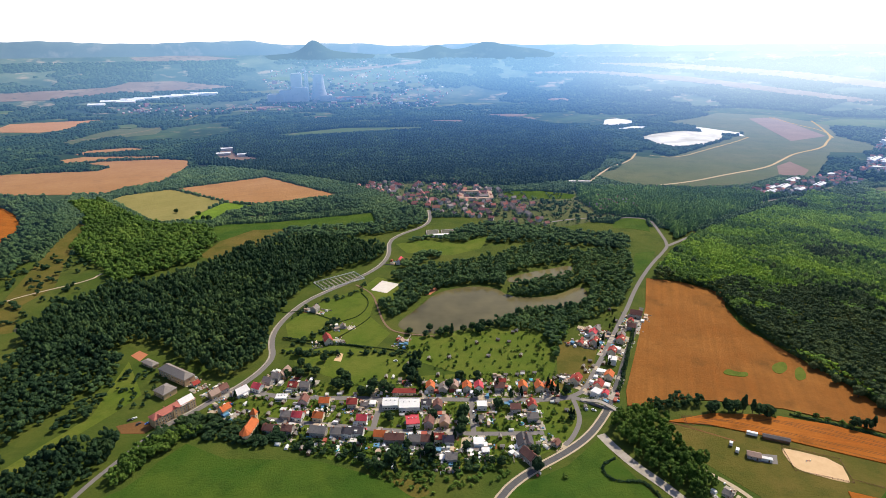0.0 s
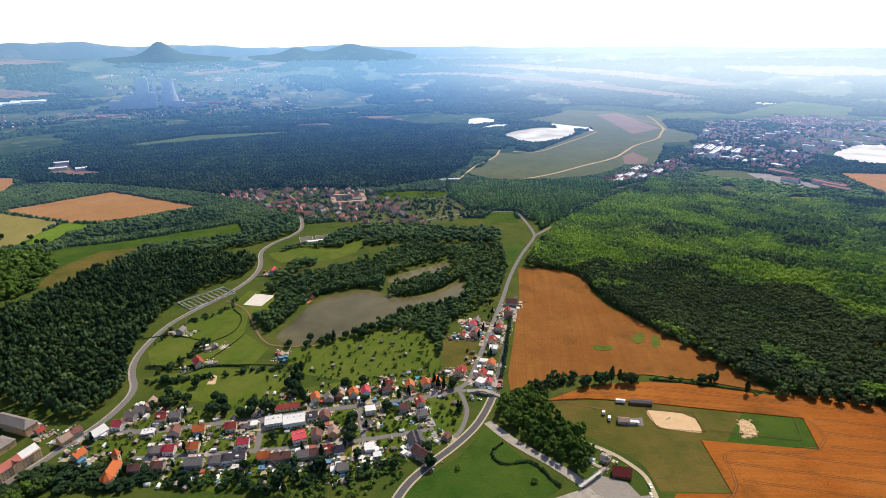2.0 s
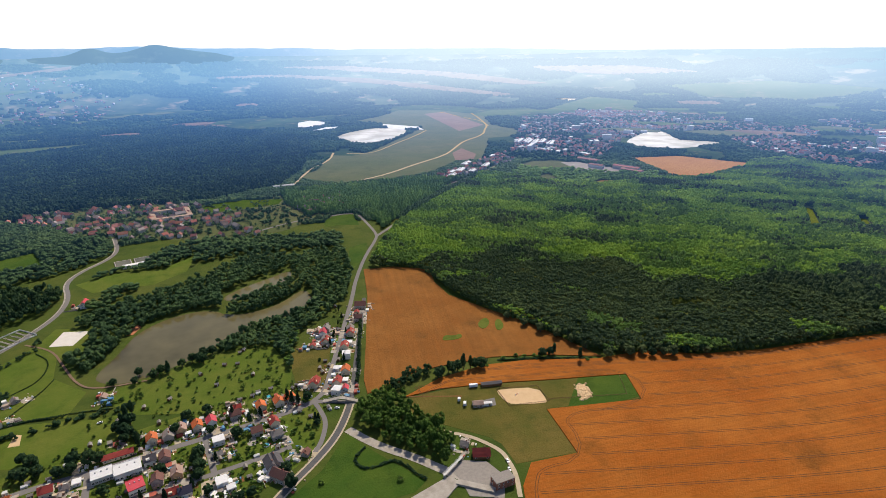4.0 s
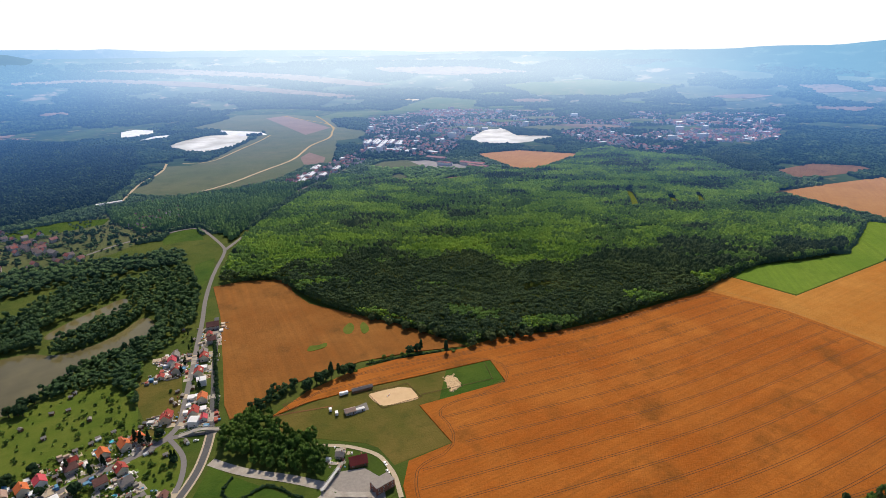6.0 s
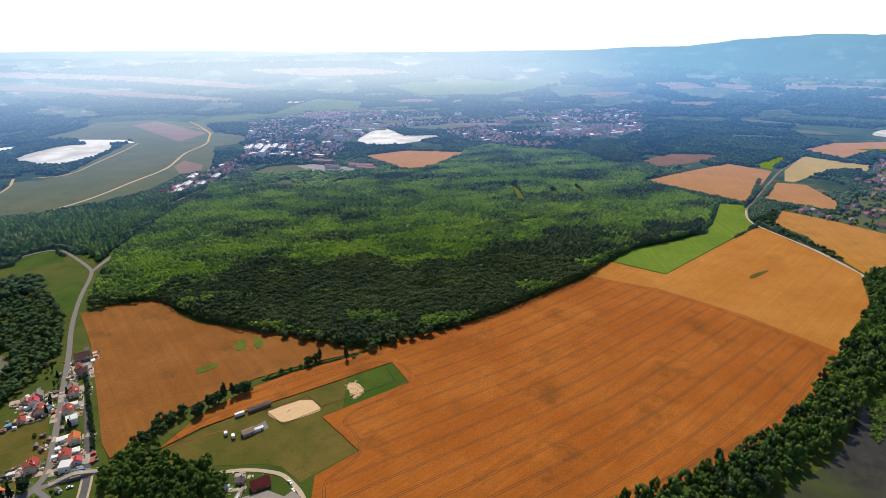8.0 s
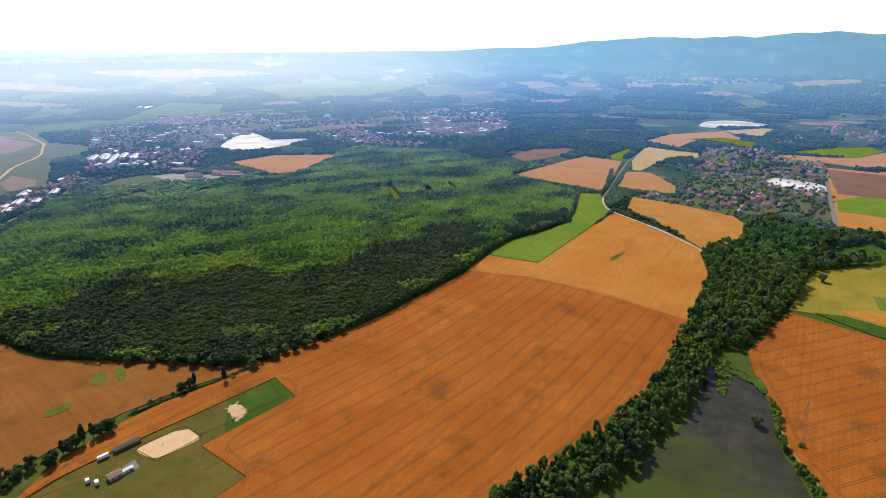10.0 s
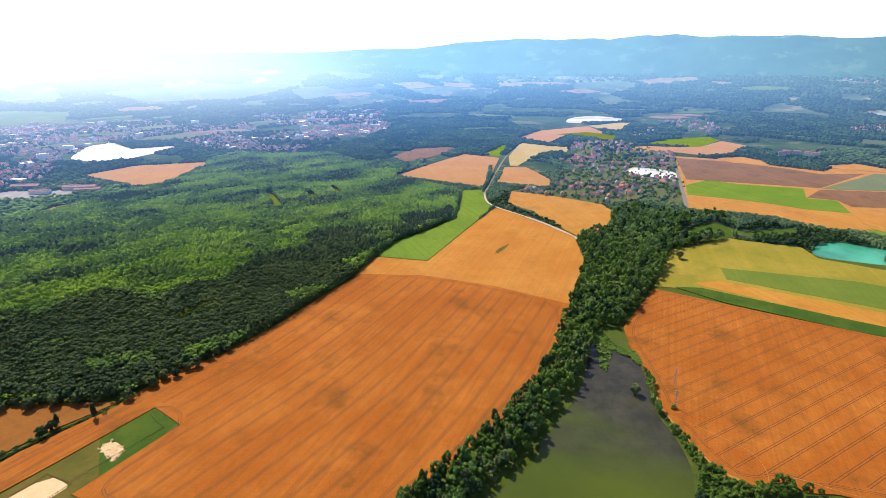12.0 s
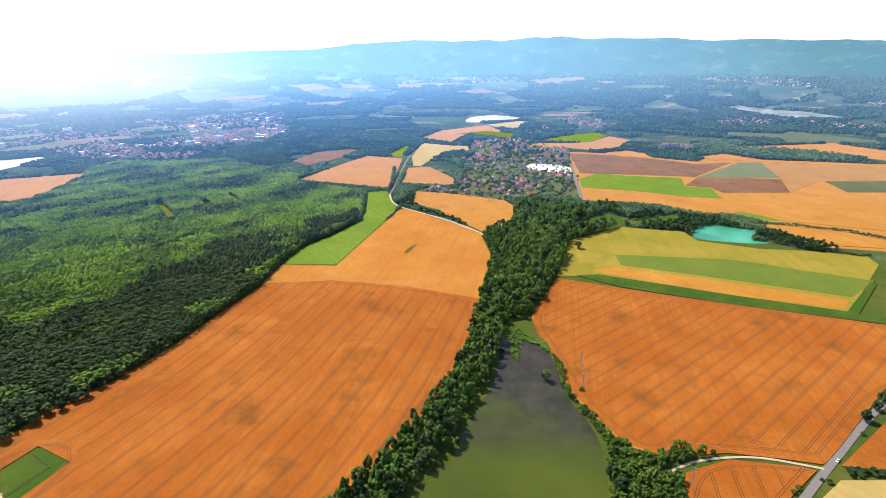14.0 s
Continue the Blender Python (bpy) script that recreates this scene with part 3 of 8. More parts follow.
def ridge(name, az0, az1, peaks, radius, depth, label, low=285.0, rough=8.0, material=None):
    """A range of hills: peaks are (azimuth, half width in degrees, height above the plain's rim)."""
    na, nr = max(24, int(abs(az1 - az0) * 3)), 14
    verts, faces = [], []
    for i in range(na + 1):
        a = az0 + (az1 - az0) * i / na
        edge = min(1.0, min(i, na - i) / (na * 0.14))
        top = sum(h * math.exp(-((a - c) / w) ** 2) for c, w, h in peaks)
        for j in range(nr + 1):
            s = j / nr
            r = radius - depth + depth * 1.15 * s
            shape = math.sin(min(1.0, s * 1.1) * math.pi / 2) if s < 0.9 else math.cos((s - 0.9) * 10 * math.pi / 2 * 0.9)
            x, y = r * math.sin(radians(a)), r * math.cos(radians(a))
            bumpy = noise.fractal(Vector((x / 260, y / 260, 3.1)), 1.0, 2.0, 5) * rough * (0.3 + top / 60)
            gz = float(ground_z(x, y))
            verts.append((x, y, gz - 12 + edge * shape * max(0, top + 12 + (low - 285) + bumpy)))
    for i in range(na):
        for j in range(nr):
            k = i * (nr + 1) + j
            faces.append((k, k + nr + 1, k + nr + 2, k + 1))
    me = np_mesh(name, verts, faces, material or HILLS, True)
    return tagged(new(name, me), label, "hills", kind="structure")



# ---- fields, waters, roads ----
field("field_wheat", WHEAT, 0.8, [(395, 348), (444, 334), (480, 303), (542, 276), (634, 247), (712, 219), (717, 129), (691, 29), (646, -65), (531, -39), (467, -17), (424, 5), (374, 33), (339, 56), (323, 70), (306, 83), (279, 99), (229, 155), (188, 205), (200, 229), (213, 250), (233, 266), (271, 256), (287, 311), (369, 279), (389, 315), (318, 346), (271, 368), (222, 386), (188, 391), (230, 401), (279, 399), (322, 385), (387, 349)], "ripe orange wheat field with tramlines")
field("field_wheat_far", WHEAT2, 0.7, [(704, 224), (782, 220), (772, 133), (1080, 49), (1074, 33), (989, -39), (915, -93), (805, -97), (716, -83), (640, -60), (684, 29), (711, 130)], "ripe pale orange wheat field, partly lodged")
field("field_clover", GREENCROP, 0.35, [(786, 221), (853, 202), (932, 150), (1005, 116), (1226, 126), (1234, 83), (1124, 63), (1084, 51), (777, 134)], "bright green clover field")
field("field_barley", WHEATN, 0.7, [(278, 699), (317, 687), (360, 650), (342, 607), (337, 561), (357, 498), (377, 443), (393, 351), (347, 382), (297, 407), (240, 420), (210, 422), (195, 415), (162, 413), (168, 436), (198, 502), (246, 610)], "ripe rust-coloured grain field")
field("meadow_paddock", GRASSDRY, 0.12, [(190, 389), (231, 382), (270, 367), (388, 315), (369, 281), (287, 312), (272, 257), (234, 268), (223, 271), (227, 295), (223, 307), (207, 329), (192, 351), (181, 373)], "dry olive grass paddock")
field("meadow_green", GRASSRICH, 0.16, [(-217, 355), (-209, 368), (-171, 350), (-139, 349), (-99, 347), (-63, 334), (-28, 319), (-7, 304), (4, 280), (-66, 255), (-216, 273), (-250, 307), (-235, 318), (-226, 334), (-222, 347)], "rich green grass meadow")
field("meadow_triangle", GRASSRICH, 0.14, [(126, 371), (131, 353), (138, 334), (156, 291), (144, 285), (108, 291), (75, 266), (28, 286), (50, 317), (94, 340)], "rich green grass meadow")
field("field_stubble", WHEAT, 0.6, [(-1002, 1130), (-902, 1092), (-836, 1041), (-769, 966), (-737, 911), (-723, 852), (-751, 819)], "ripe orange wheat field with tramlines")
field("field_wheat_north", WHEATH, 0.7, [(-1179, 1395), (-1028, 1429), (-910, 1444), (-905, 1489), (-1007, 1533), (-979, 1578), (-797, 1606), (-724, 1580), (-684, 1477), (-672, 1304), (-733, 1243), (-738, 1198), (-1016, 1186)], "pale orange grain field on the ridge")
field("field_rye", YELLOWH, 0.7, [(-705, 1141), (-699, 1181), (-618, 1235), (-458, 1122), (-484, 984), (-528, 974), (-586, 1029)], "pale hay-coloured field")
field("field_wheat_ridge", WHEATH, 0.7, [(-612, 1238), (-439, 1356), (-221, 1166), (-374, 1094), (-449, 1118)], "pale orange grain field on the ridge")
field("field_beet", GREENCROP, 0.35, [(-487, 982), (-454, 1118), (-372, 1087), (-422, 1043), (-424, 983)], "bright green clover field")
field("field_pale", WHEATP, 0.7, [(-1785, 2201), (-1880, 2453), (-1527, 2602), (-1526, 2234), (-1569, 2184)], "pale pinkish harvested grain field")
field("field_green_north", GRASSFAR, 0.3, [(-1313, 1906), (-1326, 2222), (-1294, 2332), (-1124, 2284), (-1084, 2120), (-1205, 2009), (-1233, 1849)], "pale green pasture on the plain")
field("field_tan_north", SOILF, 0.7, [(-2309, 2903), (-2403, 3035), (-1964, 3381), (-1910, 3540), (-1680, 3646), (-1282, 3603), (-1483, 3449), (-1871, 3273), (-2064, 3055)], "hazy pale pink bare land far off")
field("field_stripe", WHEATH, 0.7, [(-1124, 1579), (-1071, 1654), (-830, 1657), (-820, 1615), (-971, 1596), (-1015, 1546)], "pale orange grain field on the ridge")
field("field_orange_south", WHEAT, 0.8, [(709, -176), (670, -252), (612, -372), (552, -514), (517, -599), (473, -554), (431, -413), (352, -309), (338, -289), (345, -264), (354, -224), (353, -202), (363, -193), (355, -172), (360, -152), (413, -132), (445, -125), (489, -125), (552, -117), (593, -118)], "ripe orange wheat field with tramlines")
field("field_orange_track", WHEAT, 0.8, [(335, -182), (347, -221), (336, -271), (332, -279), (306, -241), (273, -199), (275, -151)], "ripe orange wheat field with tramlines")
field("field_orange_road", WHEAT, 0.8, [(336, -301), (385, -376), (436, -490), (372, -452), (327, -342)], "ripe orange wheat field with tramlines")
field("field_tan_road", YELLOW, 0.4, [(303, -260), (322, -290), (320, -336), (293, -352), (262, -250)], "pale yellow rye field")
field("field_mustard", YELLOWGRN, 0.7, [(717, -179), (865, -235), (936, -346), (901, -442), (853, -444), (810, -518), (793, -597), (776, -665), (732, -652), (579, -490), (623, -378), (713, -216)], "yellow-green mown meadow field")
field("field_mustard_green", GREENCROP2, 0.95, [(795, -286), (763, -456), (674, -599), (627, -531), (688, -414), (752, -281)], "green band of clover in a yellow field")
field("grass_strip", GRASSRICH, 1.0, [(717, -204), (718, -237), (639, -387), (587, -495), (672, -591), (663, -593), (580, -504), (540, -590), (528, -578), (612, -372), (673, -254)], "rich green grass meadow")
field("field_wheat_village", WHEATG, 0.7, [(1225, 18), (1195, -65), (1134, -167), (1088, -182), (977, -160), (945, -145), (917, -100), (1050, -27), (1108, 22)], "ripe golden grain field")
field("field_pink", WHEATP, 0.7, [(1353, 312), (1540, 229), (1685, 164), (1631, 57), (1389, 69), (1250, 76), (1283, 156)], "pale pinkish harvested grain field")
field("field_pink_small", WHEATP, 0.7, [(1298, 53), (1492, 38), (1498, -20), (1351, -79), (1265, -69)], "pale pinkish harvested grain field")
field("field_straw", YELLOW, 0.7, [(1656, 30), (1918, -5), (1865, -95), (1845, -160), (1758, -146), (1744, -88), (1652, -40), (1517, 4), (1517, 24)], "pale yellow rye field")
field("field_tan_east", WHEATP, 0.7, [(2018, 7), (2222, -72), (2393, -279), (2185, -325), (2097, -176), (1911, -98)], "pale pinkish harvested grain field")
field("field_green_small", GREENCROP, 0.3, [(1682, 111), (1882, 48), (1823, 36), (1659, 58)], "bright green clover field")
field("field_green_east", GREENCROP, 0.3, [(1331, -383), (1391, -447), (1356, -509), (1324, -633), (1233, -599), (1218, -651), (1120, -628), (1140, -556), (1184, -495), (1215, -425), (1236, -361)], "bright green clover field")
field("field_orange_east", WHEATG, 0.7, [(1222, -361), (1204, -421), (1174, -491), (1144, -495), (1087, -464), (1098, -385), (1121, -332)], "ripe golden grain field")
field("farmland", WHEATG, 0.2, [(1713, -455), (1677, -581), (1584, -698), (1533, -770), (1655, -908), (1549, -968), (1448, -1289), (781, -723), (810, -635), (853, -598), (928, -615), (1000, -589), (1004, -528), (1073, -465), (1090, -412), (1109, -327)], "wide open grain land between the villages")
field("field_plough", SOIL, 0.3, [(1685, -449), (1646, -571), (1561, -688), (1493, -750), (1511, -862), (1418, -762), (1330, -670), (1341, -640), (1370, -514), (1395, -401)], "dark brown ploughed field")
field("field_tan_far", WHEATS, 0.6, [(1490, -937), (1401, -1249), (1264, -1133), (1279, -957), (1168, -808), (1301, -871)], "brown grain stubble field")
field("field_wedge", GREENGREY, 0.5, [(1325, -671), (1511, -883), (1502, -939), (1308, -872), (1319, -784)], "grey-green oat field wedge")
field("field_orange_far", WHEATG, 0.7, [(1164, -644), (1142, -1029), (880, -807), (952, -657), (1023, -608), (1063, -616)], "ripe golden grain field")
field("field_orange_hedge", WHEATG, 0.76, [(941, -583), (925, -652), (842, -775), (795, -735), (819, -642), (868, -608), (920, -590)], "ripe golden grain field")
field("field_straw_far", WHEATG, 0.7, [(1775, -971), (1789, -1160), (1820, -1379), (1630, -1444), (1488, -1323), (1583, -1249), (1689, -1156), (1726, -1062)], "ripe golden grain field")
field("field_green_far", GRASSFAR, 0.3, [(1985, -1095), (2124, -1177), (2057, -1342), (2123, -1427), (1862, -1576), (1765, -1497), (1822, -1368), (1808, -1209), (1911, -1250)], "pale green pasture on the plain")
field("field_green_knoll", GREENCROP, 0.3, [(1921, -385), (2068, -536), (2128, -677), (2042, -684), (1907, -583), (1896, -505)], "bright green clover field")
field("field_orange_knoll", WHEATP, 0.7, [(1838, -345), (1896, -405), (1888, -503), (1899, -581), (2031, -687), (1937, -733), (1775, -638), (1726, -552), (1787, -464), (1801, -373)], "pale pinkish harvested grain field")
field("field_orange_lake", WHEATP, 0.7, [(1267, 1100), (1407, 1043), (1477, 874), (1412, 842), (1233, 819), (1150, 849), (1190, 916), (1220, 1001)], "pale pinkish harvested grain field")
field("grassland", GRASSFAR, 0.15, [(396, 1282), (439, 1239), (570, 1206), (684, 1225), (826, 1318), (888, 1292), (1058, 1505), (1145, 1634), (1257, 1618), (1353, 1722), (1368, 1929), (1539, 2246), (1475, 2549), (1295, 2665), (1102, 2466), (900, 2339), (981, 2188), (1084, 2006), (909, 1830), (681, 1601), (607, 1559), (553, 1601), (442, 1411), (382, 1355)], "pale green pasture on the plain")
field("bare_ground", SOILP, 0.3, [(1326, 2442), (1459, 2474), (1333, 1938), (1151, 1837)], "bare pinkish soil")
field("bare_plot", SOILP, 0.3, [(879, 1441), (947, 1499), (931, 1389), (856, 1295), (817, 1321)], "bare pinkish soil")
field("green_pasture", GREENF, 0.2, [(1485, 2280), (1709, 2409), (1955, 2279), (2487, 2501), (2609, 2236), (2310, 2031), (2175, 2132), (1849, 2221), (1570, 2122)], "hazy pale green grassland far off")
field("meadow_green_ridge", GRASSRICH, 0.2, [(-420, 943), (-398, 962), (-297, 979), (-136, 1034), (-118, 953), (-211, 937), (-335, 930), (-370, 871)], "rich green grass meadow")
field("meadow_orchard", GRASSLAWN, 0.12, [(-53, 537), (3, 547), (61, 561), (110, 547), (114, 488), (102, 456), (19, 465), (-26, 490)], "bright sunlit green meadow grass")
field("meadow_pasture", GRASSLAWN, 0.12, [(-172, 518), (-113, 524), (-24, 490), (-28, 460), (-51, 441), (-78, 446), (-126, 471), (-153, 492)], "bright sunlit green meadow grass")
field("meadow_upper", GRASSLAWN, 0.12, [(-183, 573), (-167, 617), (-109, 675), (-87, 648), (-88, 592), (-60, 550), (-75, 514), (-101, 526), (-172, 542)], "bright sunlit green meadow grass")
field("court_lawn", GRASSLAWN, 0.1, [(-118, 655), (-100, 636), (-62, 632), (-50, 690), (-92, 712)], "bright sunlit green meadow grass")
field("meadow_road", GRASSDRY, 0.12, [(126, 534), (166, 524), (148, 477), (133, 448), (107, 439), (114, 488)], "dry olive grass paddock")
field("meadow_valley", GRASSLAWN, 0.12, [(-348, 318), (-338, 338), (-328, 362), (-308, 404), (-319, 469), (-323, 495), (-280, 436), (-290, 410), (-306, 377), (-315, 342), (-326, 323)], "bright sunlit green meadow grass")
field("meadow_slope", GRASSDRY, 0.12, [(-531, 545), (-558, 632), (-591, 724), (-647, 884), (-673, 981), (-642, 956), (-569, 778), (-524, 684), (-529, 632), (-489, 558)], "dry olive grass paddock")
field("clearing", GRASSDRY, 0.12, [(-376, 798), (-369, 892), (-325, 938), (-264, 936), (-307, 834), (-347, 785)], "dry olive grass paddock")
field("meadow_barn", GRASSRICH, 0.12, [(343, 988), (378, 983), (355, 903), (331, 920), (298, 924), (309, 960)], "rich green grass meadow")
field("mustard_tan", WHEATG, 0.9, [(735, -235), (744, -269), (677, -408), (617, -520), (593, -496), (638, -386), (724, -241)], "ripe golden grain field")
# patch of darker brown at the forest's far edge
field("burnt_patch", SOIL, 0.3, [(1599, 377), (1767, 329), (1814, 229), (1778, 189), (1635, 255), (1521, 310)], "dark brown ploughed field")
field("paddock_green", GRASSRICH, 0.17, [(357, 343), (389, 316), (373, 283), (333, 290), (302, 302)], "rich green grass meadow")
field("dry_patch", GRASSDRY, 0.2, [(-41, 326), (-28, 328), (-18, 321), (-9, 314), (-19, 307), (-30, 314)], "dry olive grass paddock", soft=2)
yard("villa_yard", GRAVEL, [(14, 373), (24, 373), (23, 356), (12, 355)], "pale gravel track")
field("meadow_lane", GRASSRICH, 0.12, [(296, 799), (329, 806), (300, 747), (267, 710), (274, 748)], "rich green grass meadow")
field("meadow_mill", GRASSRICH, 0.12, [(975, -276), (1036, -348), (976, -382), (1016, -484), (954, -456), (943, -349), (921, -271)], "rich green grass meadow")
field("weed_patch", GRASSLAWN, 0.95, [(269, 463), (279, 472), (285, 465), (296, 465), (291, 456), (278, 458)], "bright sunlit green meadow grass", soft=2)
field("weed_patch_pale", GRASSLAWN, 0.95, [(325, 477), (342, 485), (339, 471), (325, 460), (320, 465)], "bright sunlit green meadow grass", soft=2)
field("weed_patch_dark", GRASSLAWN, 0.95, [(343, 469), (354, 475), (347, 453), (332, 448)], "bright sunlit green meadow grass", soft=2)
field("weed_patch_far", GRASSDRY, 0.95, [(830, 36), (870, 13), (848, 18), (812, 33)], "dry olive grass paddock", soft=2)
field("garden_plain", GRASSRICH, 0.12, [(127, 1198), (221, 1195), (287, 1158), (268, 1125), (138, 1129)], "rich green grass meadow")
field("meadow_works", GRASSLAWN, 0.12, [(-77, 850), (-23, 871), (33, 853), (83, 895), (59, 825), (14, 796), (-57, 807)], "pale green pasture on the plain")
field("terrace_pale", SOILF, 2, [(3817, 867), (3887, 678), (3768, 515), (3677, 716)], "hazy pale pink bare land far off")
field("terrace_rose", SOILF, 2, [(3900, 545), (3855, 302), (3764, 333), (3785, 481)], "hazy pale pink bare land far off")
field("terrace_white", SOILF, 2, [(3888, 154), (3929, -74), (3796, 3), (3782, 132)], "hazy pale pink bare land far off")
field("terrace_ridge", SOILF, 2, [(3681, -212), (3740, -400), (3653, -499), (3596, -349)], "hazy pale pink bare land far off")
field("terrace_long", SOILF, 2, [(3921, -728), (3960, -1125), (3847, -1133), (3796, -818)], "hazy pale pink bare land far off")
field("terrace_small", SOILF, 2, [(3825, -1165), (3747, -1329), (3707, -1205)], "hazy pale pink bare land far off")
field("terrace_low", SOILF, 2, [(3375, 664), (3467, 412), (3308, 460), (3299, 635)], "hazy pale pink bare land far off")
field("hill_field", SOILF, 2, [(-735, 4170), (-424, 4309), (-157, 4465), (-168, 4381), (-497, 4209), (-686, 4113)], "hazy pale pink bare land far off")
field("hill_field_west", SOILF, 2, [(-2175, 4096), (-1870, 4308), (-1507, 4325), (-1800, 4131), (-2111, 4042)], "hazy pale pink bare land far off")
field("mine_terrace", SOILF, 2, [(655, 4072), (1071, 4011), (1586, 3677), (2204, 2787), (2070, 2833), (1533, 3565), (1043, 3923), (640, 4002)], "hazy pale pink bare land far off")
field("mine_terrace_north", SOILF, 2, [(1023, 4242), (1584, 4066), (2207, 3510), (2515, 2934), (2371, 2991), (1924, 3600), (1388, 4017)], "hazy pale pink bare land far off")
field("mine_floor", SOILF, 2, [(2701, 3393), (3246, 2882), (3416, 2389), (3003, 2774), (2717, 3164)], "hazy pale pink bare land far off")
field("green_plateau", GREENF, 2, [(2989, 2405), (3467, 1963), (3582, 1428), (3173, 1600), (2926, 2042)], "hazy pale green grassland far off")
field("glade_west", GRASSLAWN, 0.15, [(1148, 558), (1143, 536), (1025, 458), (1010, 471)], "dry olive grass paddock")
field("glade_middle", GRASSLAWN, 0.15, [(1149, 467), (1158, 450), (1098, 411), (1087, 424)], "dry olive grass paddock")
field("glade_east", GRASSLAWN, 0.15, [(1220, 436), (1213, 416), (1141, 372), (1130, 387)], "dry olive grass paddock")
field("field_green_inlay", GREENCROP2, 0.75, [(2139, -138), (2212, -257), (2130, -358), (1978, -319), (2085, -215)], "pale green crop beside a grain field")
field("field_yellow_pond", YELLOW, 0.7, [(2403, -280), (2524, -424), (2530, -504), (2234, -361)], "pale yellow rye field")
field("field_orange_gap", WHEATG, 0.7, [(1136, -493), (1138, -555), (1116, -624), (1038, -603), (989, -588), (1015, -533), (1080, -480)], "ripe golden grain field")
field("field_plough_dark", SOIL, 0.35, [(1240, -603), (1318, -666), (1311, -779), (1296, -866), (1162, -801), (1171, -655), (1221, -652)], "dark brown ploughed field")
field("field_olive_strip", GRASSFAR, 0.5, [(1266, -952), (1256, -1126), (1149, -1036), (1157, -927)], "pale green pasture on the plain")
field("field_orange_line", WHEATG, 0.7, [(1589, -786), (1638, -876), (1538, -950), (1488, -1126), (1427, -1271), (1409, -1256), (1519, -939)], "ripe golden grain field")
field("field_orange_works", WHEATG, 0.7, [(1693, -558), (1725, -643), (1670, -679), (1592, -670), (1626, -585)], "ripe golden grain field")
field("field_green_nook", GREENCROP, 0.4, [(1017, -598), (1008, -636), (959, -668), (955, -631), (981, -592)], "bright green clover field")
field("field_sliver", WHEATP, 0.7, [(910, 921), (980, 931), (1037, 907), (1006, 886), (941, 896)], "pale pinkish harvested grain field")
field("scrub_clearing", GRASSFAR, 0.15, [(947, 1198), (1010, 1212), (1075, 1177), (1034, 1077), (986, 1084), (918, 1142)], "dry olive grass paddock")
field("scrub_clearing_south", GRASSFAR, 0.15, [(887, 1053), (926, 1054), (898, 981), (863, 997)], "dry olive grass paddock")
field("field_ridge_strip", WHEATH, 0.7, [(-1120, 1685), (-1126, 1761), (-1010, 1815), (-920, 1761), (-1029, 1699)], "pale orange grain field on the ridge")
field("pasture_spruce", GREENF, 0.6, [(-645, 2047), (-393, 2248), (-82, 2257), (-80, 2176), (-539, 2002)], "hazy pale green grassland far off")
field("forest_gap", GRASSRICH, 0.15, [(545, 393), (590, 371), (581, 361), (537, 379)], "rich green grass meadow")
lake("lake", WATER, [(-56, 573), (-34, 608), (-15, 650), (11, 671), (45, 679), (71, 670), (83, 646), (115, 639), (149, 649), (181, 677), (188, 658), (176, 625), (148, 609), (113, 605), (77, 591), (52, 570), (29, 561), (3, 551), (-25, 546), (-45, 555)], "olive-brown fish pond with still water")
lake("lake_arm", WATER, [(84, 702), (116, 723), (154, 737), (187, 752), (182, 724), (157, 710), (120, 697), (92, 686)], "olive-brown fish pond with still water")
lake("quarry_lake", WATERSKY, [(680, 1936), (776, 2038), (906, 2103), (987, 2040), (993, 1957), (923, 1849), (821, 1764), (734, 1726), (692, 1781), (686, 1850)], "lake painted near-white for the sky's reflection")
lake("town_lake", WATERSKY, [(1477, 1317), (1697, 1424), (1813, 1450), (1757, 1357), (1664, 1242), (1743, 1145), (1689, 1099), (1590, 1117), (1445, 1150), (1424, 1216)], "lake painted near-white for the sky's reflection")
lake("pond", WATERGREEN, [(285, 44), (321, 23), (372, -12), (422, -39), (465, -59), (509, -69), (557, -77), (586, -88), (549, -87), (536, -107), (527, -120), (484, -122), (435, -118), (402, -128), (366, -130), (331, -122), (314, -118), (278, -106), (241, -68), (244, -4)], "dark green pond with still water")
lake("turquoise_pond", WATERTURQ, [(876, -442), (925, -475), (939, -515), (915, -555), (905, -575), (852, -534), (836, -561), (833, -532), (846, -491), (857, -455)], "bright turquoise flooded quarry pond")
lake("village_pond", WATERSKY, [(1493, -275), (1537, -293), (1518, -365), (1466, -402), (1388, -385), (1412, -340), (1429, -296)], "lake painted near-white for the sky's reflection")
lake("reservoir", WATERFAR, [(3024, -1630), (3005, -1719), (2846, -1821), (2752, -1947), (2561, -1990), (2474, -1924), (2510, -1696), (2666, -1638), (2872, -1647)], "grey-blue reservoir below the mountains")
lake("settling_pond", WATERSKY, [(2568, -201), (2730, -249), (2799, -381), (2618, -521), (2501, -372), (2485, -210)], "lake painted near-white for the sky's reflection")
lake("small_tarn", WATER, [(-494, 564), (-491, 578), (-477, 568), (-478, 555)], "olive-brown fish pond with still water")
yard("sand_flat", FARWHITE, [(639, 2236), (704, 2442), (770, 2487), (817, 2391), (745, 2263)], "white sandy ground")
yard("sand_shore", FARWHITE, [(990, 2205), (1081, 2039), (1056, 1948), (978, 1999), (947, 2115)], "white sandy ground")
yard("works_yard", CONCRETEFAR, [(1057, 1158), (1099, 1141), (1133, 977), (1067, 965), (1024, 1057)], "grey concrete works yard")
yard("town_tarn", WATERSKY, [(2278, 2600), (2349, 2564), (2398, 2489), (2357, 2461), (2272, 2521)], "lake painted near-white for the sky's reflection", "lake")
